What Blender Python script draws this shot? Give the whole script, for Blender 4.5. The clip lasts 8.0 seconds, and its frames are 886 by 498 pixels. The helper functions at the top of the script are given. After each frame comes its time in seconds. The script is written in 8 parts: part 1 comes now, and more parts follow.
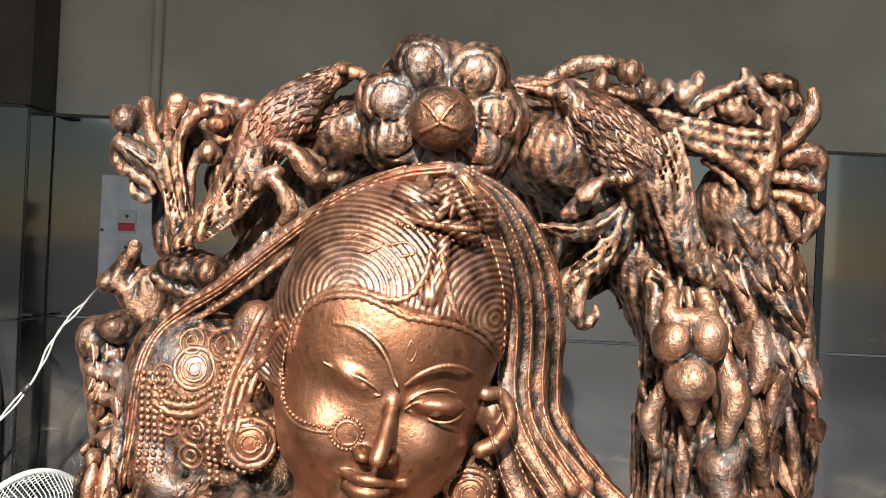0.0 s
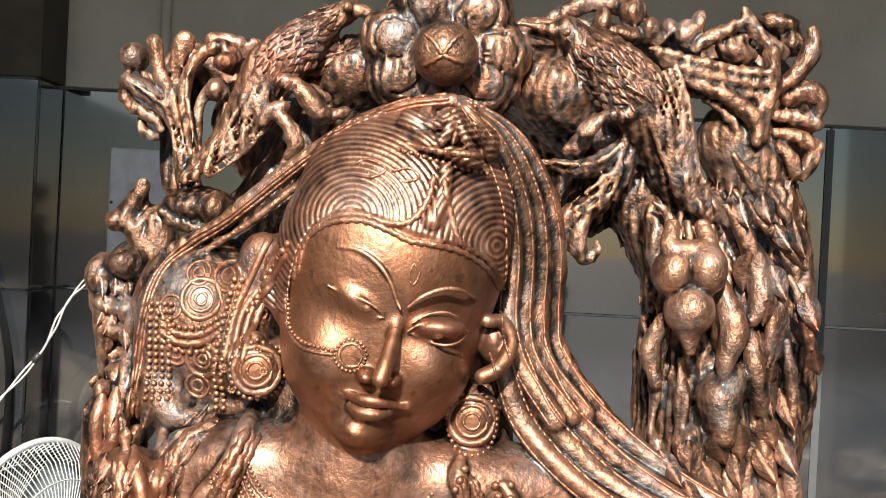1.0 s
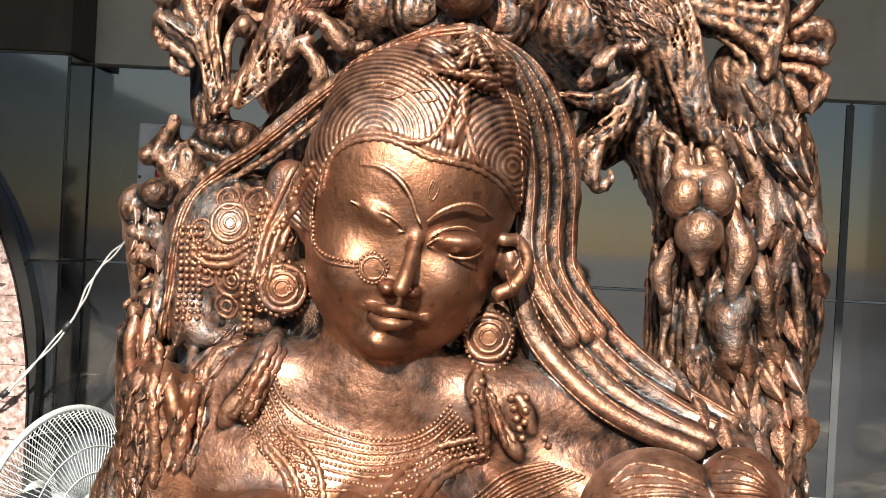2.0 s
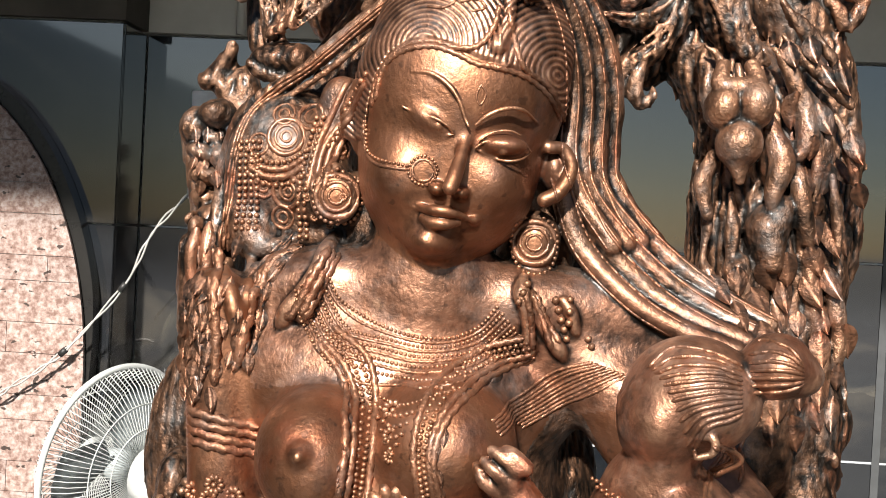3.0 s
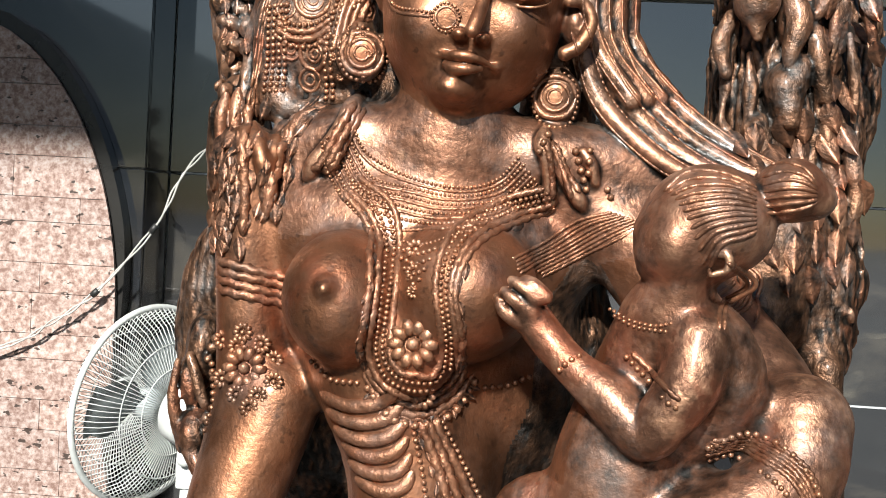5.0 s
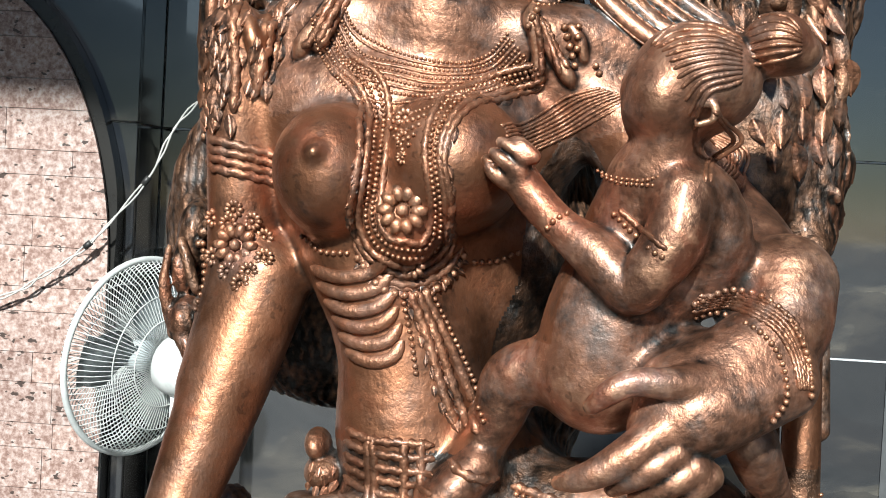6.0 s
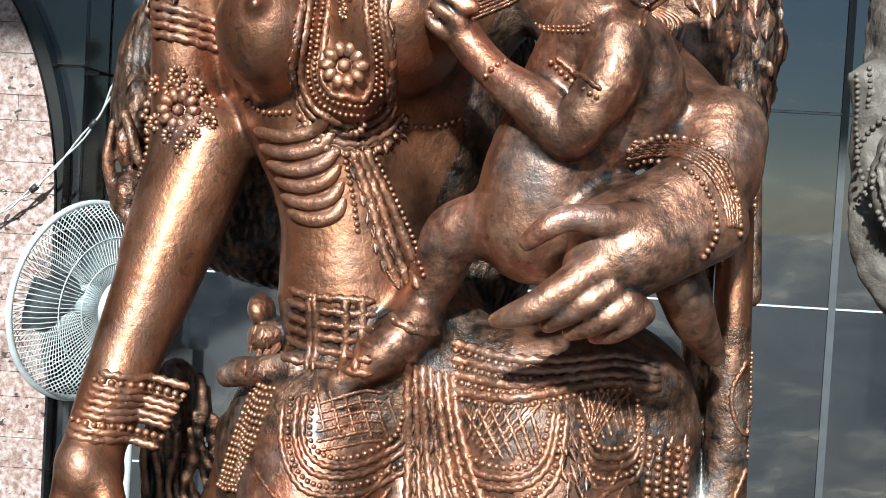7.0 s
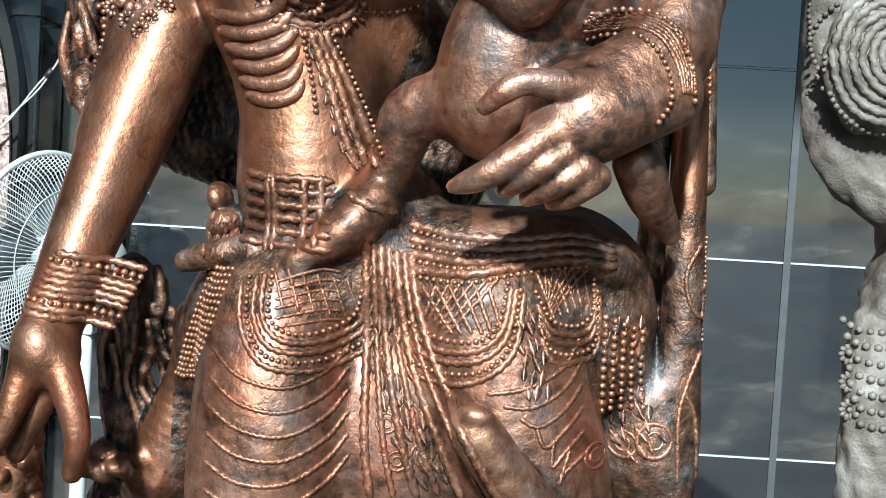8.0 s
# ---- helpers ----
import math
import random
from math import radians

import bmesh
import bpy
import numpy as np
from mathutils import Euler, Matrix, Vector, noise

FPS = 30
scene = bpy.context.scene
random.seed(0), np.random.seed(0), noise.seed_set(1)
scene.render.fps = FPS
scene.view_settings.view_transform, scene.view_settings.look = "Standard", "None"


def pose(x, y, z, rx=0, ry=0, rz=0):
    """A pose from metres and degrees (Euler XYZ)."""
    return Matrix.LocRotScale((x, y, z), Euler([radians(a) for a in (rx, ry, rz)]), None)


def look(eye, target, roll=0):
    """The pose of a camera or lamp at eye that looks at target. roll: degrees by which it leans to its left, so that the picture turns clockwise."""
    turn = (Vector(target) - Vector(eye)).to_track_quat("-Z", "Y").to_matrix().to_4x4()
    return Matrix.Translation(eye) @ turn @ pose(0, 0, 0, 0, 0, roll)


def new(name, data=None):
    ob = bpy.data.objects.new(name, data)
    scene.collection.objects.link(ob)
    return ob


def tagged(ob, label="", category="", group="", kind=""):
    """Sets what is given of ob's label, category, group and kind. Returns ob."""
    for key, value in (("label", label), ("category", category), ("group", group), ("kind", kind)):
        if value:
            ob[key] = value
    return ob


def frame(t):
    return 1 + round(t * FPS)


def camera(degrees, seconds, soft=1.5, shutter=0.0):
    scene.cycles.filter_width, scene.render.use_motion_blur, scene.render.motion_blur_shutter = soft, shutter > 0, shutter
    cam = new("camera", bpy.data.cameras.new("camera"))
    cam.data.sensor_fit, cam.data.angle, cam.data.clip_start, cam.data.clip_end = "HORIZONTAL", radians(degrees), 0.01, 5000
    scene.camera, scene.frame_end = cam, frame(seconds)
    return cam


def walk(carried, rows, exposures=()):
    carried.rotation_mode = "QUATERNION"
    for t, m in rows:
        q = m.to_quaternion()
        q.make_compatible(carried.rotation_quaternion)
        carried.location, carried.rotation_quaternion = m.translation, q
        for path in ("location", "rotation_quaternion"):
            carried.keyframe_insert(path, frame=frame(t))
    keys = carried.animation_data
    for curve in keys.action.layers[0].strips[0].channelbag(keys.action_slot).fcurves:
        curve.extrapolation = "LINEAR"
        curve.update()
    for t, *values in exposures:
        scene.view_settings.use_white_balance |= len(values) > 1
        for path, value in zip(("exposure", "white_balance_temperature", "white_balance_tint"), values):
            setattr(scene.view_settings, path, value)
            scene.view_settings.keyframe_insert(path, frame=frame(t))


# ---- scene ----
cam = camera(41.9, 8.0, soft=1.0)
METRES, EYE, TILT, LEAN, TURN = 0.6, 1.55, 0.0, -2.8, 0.0
ROWS = [
    (0.0, 0.0, 0.0, 0.0, 0.0, 0.0, 0.0),
    (0.5, 0.0009, -0.0168, -0.0336, 0.14, -0.21, -0.04),
    (1.0, 0.0072, -0.0212, -0.0762, 0.43, -0.36, -0.12),
    (2.5, 0.0148, -0.1223, -0.2252, 2.65, -0.59, -0.21),
    (3.0, 0.015, -0.1437, -0.2814, 3.87, -0.84, -0.2),
    (3.5, 0.0235, -0.1411, -0.3305, 4.54, -0.89, -0.18),
    (4.0, 0.0298, -0.1529, -0.3732, 5.01, -0.95, -0.25),
    (5.5, 0.024, -0.1922, -0.5389, 5.28, -1.36, -0.3),
    (6.0, 0.0344, -0.1972, -0.6278, 4.97, -1.5, -0.31),
    (6.5, 0.0555, -0.2108, -0.7114, 3.87, -1.73, -0.44),
    (7.0, 0.0536, -0.2258, -0.7989, 2.66, -1.96, -0.54),
    (7.5, 0.0543, -0.2396, -0.8599, 1.77, -2.15, -0.58),
    (8.0, 0.0583, -0.2385, -0.9423, 0.71, -2.45, -0.63),
]
walk(cam, [(t, pose(0, 0, EYE, TILT, LEAN, TURN) @ pose(METRES * x, METRES * y, METRES * z, 90 + pitch, roll, yaw)) for t, x, y, z, yaw, pitch, roll in ROWS], exposures=((0.0, 1.55, 6400, 9), (2.5, 1.22, 6400, 9), (5.5, 1.13, 6000, 4), (8.0, 1.13, 5250, -2)))

# ---- daylight from the open front ----
world = bpy.data.worlds.new("sky")
scene.world = world
world.use_nodes = True
SUN_ELEVATION, SUN_SIDE = 31.5, 8.0
sky = world.node_tree.nodes.new("ShaderNodeTexSky")
sky.sky_type, sky.sun_disc = "NISHITA", False
sky.dust_density = 0.4
sky.sun_elevation, sky.sun_rotation = radians(SUN_ELEVATION), radians(180 + SUN_SIDE)
world.node_tree.links.new(sky.outputs[0], world.node_tree.nodes["Background"].inputs[0])
world.node_tree.nodes["Background"].inputs[1].default_value = 0.039
sun = new("sun", bpy.data.lights.new("sun", "SUN"))
sun.data.energy, sun.data.angle, sun.data.color = 5.0, radians(3.0), (1.0, 0.93, 0.84)
sun_from = Vector((-math.sin(radians(SUN_SIDE)), -math.cos(radians(SUN_SIDE)), math.tan(radians(SUN_ELEVATION))))
sun.matrix_world = look(sun_from * 10, (0, 0, 0))


# ---- materials ----
class Mat:
    """A small builder for node materials."""

    def __init__(self, name, color=(0.5, 0.5, 0.5), rough=0.5, metal=0.0):
        self.m = bpy.data.materials.new(name)
        self.m.use_nodes = True
        self.t = self.m.node_tree
        self.b = self.t.nodes["Principled BSDF"]
        self.b.inputs["Base Color"].default_value = (*color, 1)
        self.b.inputs["Roughness"].default_value = rough
        self.b.inputs["Metallic"].default_value = metal
        self.co = self.t.nodes.new("ShaderNodeTexCoord").outputs["Object"]

    def node(self, kind, **values):
        n = self.t.nodes.new(kind)
        for key, value in values.items():
            n.inputs[key.replace("_", " ")].default_value = value
        return n

    def link(self, a, b):
        self.t.links.new(a, b)

    def noise(self, scale, detail=4.0, rough=0.6, stretch=(1, 1, 1), distort=0.0):
        n = self.node("ShaderNodeTexNoise", Scale=scale, Detail=detail, Roughness=rough, Distortion=distort)
        mp = self.node("ShaderNodeMapping")
        mp.inputs["Scale"].default_value = stretch
        self.link(self.co, mp.inputs[0])
        self.link(mp.outputs[0], n.inputs["Vector"])
        return n.outputs["Fac"]

    def ramp(self, fac, *stops):
        n = self.t.nodes.new("ShaderNodeValToRGB")
        e = n.color_ramp.elements
        while len(e) < len(stops):
            e.new(0.5)
        for el, (at, c) in zip(e, stops):
            el.position = at
            el.color = (*c, 1) if len(c) == 3 else c
        self.link(fac, n.inputs[0])
        return n.outputs[0]

    def mix(self, fac, a, b, how="MIX"):
        n = self.t.nodes.new("ShaderNodeMix")
        n.data_type, n.blend_type = "RGBA", how
        for s, v in ((n.inputs[0], fac), (n.inputs[6], a), (n.inputs[7], b)):
            if isinstance(v, (int, float)):
                s.default_value = v
            elif isinstance(v, tuple):
                s.default_value = (*v, 1)
            else:
                self.link(v, s)
        return n.outputs[2]

    def math(self, op, a, b=0.0):
        n = self.t.nodes.new("ShaderNodeMath")
        n.operation = op
        for s, v in zip(n.inputs, (a, b)):
            if isinstance(v, (int, float)):
                s.default_value = v
            else:
                self.link(v, s)
        return n.outputs[0]

    def gray(self, lo, hi, fac):
        return self.ramp(fac, (lo, (0, 0, 0)), (hi, (1, 1, 1)))

    def bump(self, height, strength, distance, after=None):
        n = self.node("ShaderNodeBump", Strength=strength, Distance=distance)
        self.link(height, n.inputs["Height"])
        if after is not None:
            self.link(after, n.inputs["Normal"])
        self.link(n.outputs[0], self.b.inputs["Normal"])
        return n.outputs[0]

    def color(self, c):
        self.link(c, self.b.inputs["Base Color"])

    def roughness(self, fac, lo, hi):
        n = self.node("ShaderNodeMapRange", To_Min=lo, To_Max=hi)
        self.link(fac, n.inputs[0])
        self.link(n.outputs[0], self.b.inputs["Roughness"])


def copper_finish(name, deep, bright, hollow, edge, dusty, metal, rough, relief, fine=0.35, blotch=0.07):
    """Copper lacquer over near-black patina, shade painted into hollows, raised places rubbed and painted bright, with
    pale dust in blotches.
    """
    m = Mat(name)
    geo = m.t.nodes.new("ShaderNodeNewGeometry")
    relief_tone = m.math("ADD", geo.outputs["Pointiness"], m.math("MULTIPLY", m.math("SUBTRACT", m.noise(80, 5), 0.5), blotch))
    relief_tone = m.math("ADD", relief_tone, m.math("MULTIPLY", m.math("SUBTRACT", m.noise(11, 5), 0.5), blotch))
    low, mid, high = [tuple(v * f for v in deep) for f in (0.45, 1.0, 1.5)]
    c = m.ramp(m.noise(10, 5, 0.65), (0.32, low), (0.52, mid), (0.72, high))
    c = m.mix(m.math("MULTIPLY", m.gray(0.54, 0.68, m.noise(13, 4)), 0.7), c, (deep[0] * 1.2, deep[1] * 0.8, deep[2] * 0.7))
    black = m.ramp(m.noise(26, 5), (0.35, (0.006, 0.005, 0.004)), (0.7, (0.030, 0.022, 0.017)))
    # patina black doubles as painted shade wherever Pointiness finds a hollow; ridges lightened
    c = m.mix(m.gray(*hollow, relief_tone), black, c)
    c = m.mix(m.gray(*edge, relief_tone), c, bright)
    grime = m.math("MULTIPLY", m.gray(0.55, 0.66, m.noise(15, 7, 0.72, (1, 1, 0.55))), 0.55)
    c = m.mix(grime, c, (0.040, 0.027, 0.021))
    pits = m.math("MULTIPLY", m.gray(0.63, 0.68, m.noise(95, 2)), 0.4)
    c = m.mix(pits, c, (0.026, 0.018, 0.014))
    dust = m.math("MULTIPLY", m.gray(0.50, 0.70, m.noise(19, 6, 0.7)), dusty)
    m.color(m.mix(dust, c, (0.21, 0.205, 0.20)))
    m.link(m.math("SUBTRACT", metal, dust), m.b.inputs["Metallic"])
    m.roughness(m.noise(45, 4), *rough)
    m.b.inputs["Coat Weight"].default_value = 0.25
    m.b.inputs["Coat Roughness"].default_value = 0.24
    a = m.bump(m.noise(50, 5, 0.65, (1, 1, 0.85)), relief, 0.005)
    m.bump(m.noise(210, 4, 0.65), fine, 0.0018, a)
    return m.m


def dusty_bronze():
    m = Mat("grey-brown weathered bronze", metal=0.25)
    c = m.ramp(m.noise(14, 5), (0.3, (0.06, 0.046, 0.036)), (0.55, (0.18, 0.155, 0.13)), (0.75, (0.30, 0.275, 0.24)))
    m.color(c)
    m.roughness(m.noise(30), 0.5, 0.75)
    a = m.bump(m.noise(60, 5, 0.65), 0.6, 0.005)
    m.bump(m.noise(190, 4, 0.65), 0.5, 0.002, a)
    return m.m


def dark_tile():
    """Glossy dark grey wall tile with drifting brown and pale clouds."""
    m = Mat("dark marbled tile", rough=0.07)
    n1 = m.noise(2.2, 5, 0.6, (0.7, 1, 1.7), 1.2)
    c = m.ramp(n1, (0.36, (0.008, 0.010, 0.013)), (0.50, (0.018, 0.019, 0.021)), (0.62, (0.066, 0.060, 0.050)), (0.72, (0.105, 0.092, 0.070)))
    vein = m.gray(0.492, 0.5, m.noise(1.3, 3, 0.5, (1, 1, 2.2), 1.6))
    c = m.mix(m.math("MULTIPLY", vein, 0.5), c, (0.012, 0.012, 0.014))
    m.color(c)
    m.roughness(m.noise(6), 0.05, 0.14)
    m.b.inputs["Coat Weight"].default_value = 1.0
    m.b.inputs["Coat Roughness"].default_value = 0.04
    m.b.inputs["Coat IOR"].default_value = 1.85
    m.bump(m.noise(3, 2), 0.03, 0.01)
    return m.m


def plaster():
    m = Mat("grey-beige plaster", rough=0.85)
    c = m.ramp(m.noise(2.0, 6, 0.65), (0.35, (0.42, 0.40, 0.355)), (0.6, (0.56, 0.54, 0.49)), (0.8, (0.63, 0.61, 0.56)))
    spot = m.gray(0.70, 0.74, m.noise(16, 3))
    m.color(m.mix(m.math("MULTIPLY", spot, 0.6), c, (0.10, 0.09, 0.08)))
    m.bump(m.noise(40, 5), 0.15, 0.004)
    return m.m


def granite():
    m = Mat("pink-grey speckled granite", rough=0.3)
    info = m.t.nodes.new("ShaderNodeObjectInfo").outputs["Random"]
    base = m.ramp(m.noise(75, 3, 0.7), (0.36, (0.19, 0.120, 0.100)), (0.5, (0.335, 0.245, 0.215)), (0.66, (0.47, 0.41, 0.385)))
    shade = m.ramp(info, (0, (0.80, 0.78, 0.78)), (1, (1.0, 0.97, 0.95)))
    c = m.mix(1.0, base, shade, "MULTIPLY")
    speck = m.gray(0.655, 0.68, m.noise(62, 2, 0.5, (0.6, 1, 1.1)))
    m.color(m.mix(speck, c, (0.05, 0.035, 0.03)))
    m.roughness(m.noise(50), 0.25, 0.45)
    return m.m


def plain(name, color, rough=0.5, metal=0.0, wear=0.12, scale=30):
    m = Mat(name, color, rough, metal)
    dark = tuple(v * (1 - wear * 2) for v in color)
    m.color(m.ramp(m.noise(scale, 5), (0.3, dark), (0.65, color)))
    m.bump(m.noise(scale * 6, 3), 0.08, 0.001)
    return m.m


def paving():
    m = Mat("grey asphalt paving", rough=0.8)
    m.color(m.ramp(m.noise(3, 6), (0.3, (0.035, 0.035, 0.035)), (0.7, (0.065, 0.064, 0.061))))
    m.bump(m.noise(60, 5), 0.3, 0.004)
    return m.m


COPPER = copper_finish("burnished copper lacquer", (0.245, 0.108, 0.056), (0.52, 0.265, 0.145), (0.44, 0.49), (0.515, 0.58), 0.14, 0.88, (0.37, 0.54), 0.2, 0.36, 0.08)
CARVED = copper_finish("copper over black patina, hollows shaded dark", (0.23, 0.120, 0.070), (0.58, 0.33, 0.20), (0.48, 0.532), (0.535, 0.64), 0.40, 0.80, (0.36, 0.58), 0.9, 0.7, 0.12)
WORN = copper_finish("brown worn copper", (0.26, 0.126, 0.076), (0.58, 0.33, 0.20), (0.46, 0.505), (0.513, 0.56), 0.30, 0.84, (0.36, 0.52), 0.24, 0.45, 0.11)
CORD = copper_finish("dull copper cord with shade painted in recesses", (0.27, 0.126, 0.070), (0.50, 0.26, 0.14), (0.48, 0.56), (0.62, 0.84), 0.25, 0.78, (0.34, 0.55), 0.6, 0.6, 0.15)
BRONZE, TILE, PLASTER, GRANITE = dusty_bronze(), dark_tile(), plaster(), granite()
GROUT = plain("grey grout", (0.30, 0.30, 0.29), 0.9)
STRIP = plain("grey metal trim", (0.06, 0.063, 0.066), 0.5)
JOINT = plain("pale tile spacer strip", (0.45, 0.47, 0.49), 0.5)
BLACK = plain("black granite edging", (0.018, 0.017, 0.016), 0.25)
WHITE = plain("off-white plastic", (0.58, 0.60, 0.59), 0.35)
GREYBLADE = plain("translucent grey fan plastic", (0.42, 0.46, 0.47), 0.25)
WIRE = plain("pale grey wire cover", (0.42, 0.41, 0.39), 0.5)
TAPE = plain("black insulating tape", (0.02, 0.02, 0.02), 0.5)
RED = plain("red switch plastic", (0.62, 0.03, 0.02), 0.35)
PLATE = plain("pale switch board", (0.66, 0.67, 0.70), 0.4)
PAVING = paving()
# stained plaster with the side wall's shade put into its colour
STAINED_SHADED = plain("brown-stained plaster darkened as in shade", (0.10, 0.085, 0.068), 0.85, 0.0, 0.3, 4)


# ---- mesh helpers ----
def part(name, bm, material, parent=None, label="", smooth=False):
    me = bpy.data.meshes.new(name)
    bm.to_mesh(me)
    bm.free()
    if smooth:
        me.polygons.foreach_set("use_smooth", [True] * len(me.polygons))
    me.materials.append(material)
    ob = new(name, me)
    if parent:
        ob.parent = parent
    return tagged(ob, label)


def block(bm, lo, hi, bevel=0.0):
    """A box from corner to corner, its edges bevelled."""
    lo, hi = Vector(lo), Vector(hi)
    m = Matrix.Translation((lo + hi) / 2) @ Matrix.Diagonal((*(hi - lo), 1))
    made = bmesh.ops.create_cube(bm, size=1, matrix=m)["verts"]
    if bevel:
        edges = list({e for v in made for e in v.link_edges})
        bmesh.ops.bevel(bm, geom=edges, offset=bevel, segments=2, affect="EDGES", profile=0.6)
    return bm


def pipe(bm, path, radius, sides=8, closed=False):
    """A round bar along a path of points; radius may be a number or one for each point."""
    path = [Vector(p) for p in path]
    n = len(path)
    radii = radius if isinstance(radius, (list, tuple)) else [radius] * n
    rings, up = [], None
    for i, p in enumerate(path):
        a = path[(i - 1) % n] if (closed or i) else p
        b = path[(i + 1) % n] if (closed or i < n - 1) else p
        d = (b - a).normalized()
        if up is None:
            up = d.orthogonal().normalized()
        up = (up - d * up.dot(d)).normalized()
        side = d.cross(up)
        rings.append([bm.verts.new(p + (up * math.cos(w) + side * math.sin(w)) * radii[i]) for w in [2 * math.pi * j / sides for j in range(sides)]])
    for i in range(n if closed else n - 1):
        r, s = rings[i], rings[(i + 1) % n]
        for j in range(sides):
            bm.faces.new((r[j], r[(j + 1) % sides], s[(j + 1) % sides], s[j]))
    if not closed:
        bm.faces.new(rings[0][::-1])
        bm.faces.new(rings[-1])
    return bm


def glide(points, steps=6):
    """A smooth path through points (Catmull-Rom)."""
    p = np.array(points, float)
    p = np.vstack([2 * p[0] - p[1], p, 2 * p[-1] - p[-2]])
    rows = []
    for i in range(1, len(p) - 2):
        a, b, c, d = p[i - 1:i + 3]
        for s in np.linspace(0, 1, steps, endpoint=False):
            rows.append(0.5 * (2 * b + (c - a) * s + (2 * a - 5 * b + 4 * c - d) * s * s + (3 * b - a - 3 * c + d) * s ** 3))
    rows.append(p[-2])
    return np.array(rows)


def lathe(bm, profile, sides=32, m=Matrix()):
    """A turned body: profile of (radius, height) about the z axis."""
    rings = []
    for r, h in profile:
        rings.append([bm.verts.new(m @ Vector((r * math.cos(2 * math.pi * j / sides), r * math.sin(2 * math.pi * j / sides), h))) for j in range(sides)])
    for r, s in zip(rings, rings[1:]):
        for j in range(sides):
            bm.faces.new((r[j], r[(j + 1) % sides], s[(j + 1) % sides], s[j]))
    bm.faces.new(rings[0][::-1])
    bm.faces.new(rings[-1])
    return bm


# ---- the setting ----
BACK, SIDE, FRONT = 2.70, -0.92, 2.535      # back wall, side of the recess, face of the pier
ground = part("ground", block(bmesh.new(), (-120, -240, -0.1), (120, 3.1, 0)), PAVING)
tagged(ground, "grey asphalt paving in the open", "ground", kind="structure")
wall_back = part("wall_back", block(bmesh.new(), (SIDE - 0.2, BACK + 0.012, 0), (3.4, BACK + 0.2, 2.35)), GROUT)
tagged(wall_back, "wall of glossy dark marbled tiles below plaster", "wall", kind="structure")
upper = part("plaster_band", block(bmesh.new(), (SIDE - 0.2, BACK - 0.012, 1.822), (3.4, BACK + 0.0115, 2.35)), PLASTER, wall_back)
wall_side = part("wall_side", block(bmesh.new(), (SIDE - 2.6, FRONT + 0.012, 0), (SIDE - 0.012, BACK + 0.0115, 2.35)), GROUT)
tagged(wall_side, "projecting pier clad in dark tiles", "wall", kind="structure")
part("plaster_band", block(bmesh.new(), (SIDE - 2.6, FRONT - 0.010, 1.822), (SIDE + 0.006, BACK - 0.0125, 2.35)), STAINED_SHADED, wall_side)
# stays out of view; front edge set by where its shadow crosses the granite
ceiling = part("ceiling", block(bmesh.new(), (-3.5, 0.90, 2.35), (3.4, 3.1, 2.5)), PLASTER)
tagged(ceiling, "unseen grey plaster soffit of the overhanging roof, set to shade the walls", "ceiling", kind="structure")
# out-of-view wall added to keep side light off the pier and figure
unseen_end = part("wall_east", block(bmesh.new(), (2.2, -1.1, 0), (2.4, BACK - 0.001, 2.35)), TILE)
tagged(unseen_end, "unseen dark tiled wall added to cut side light", "wall", kind="structure")

# added outside the view so left tiles and copper mirror something dark
wall_west = part("wall_west", block(bmesh.new(), (-2.7, -10.0, 0), (-2.5, FRONT - 0.07, 2.35)), TILE)
tagged(wall_west, "unseen dark tiled wall added to darken reflections", "wall", kind="structure")
pedestal = part("pedestal", block(bmesh.new(), (-0.42, 0.58, 0), (0.42, 1.08, 0.624), 0.01), BLACK)
tagged(pedestal, "low dark stone block under the carved figure", "pedestal")

# electrical conduit painted over on the plaster
bm = pipe(bmesh.new(), [(-0.683, BACK - 0.024, 1.824), (-0.683, BACK - 0.024, 2.35)], 0.012, 10)
tagged(part("conduit", bm, PLASTER, smooth=True), "painted round conduit running up the plaster wall", "conduit")


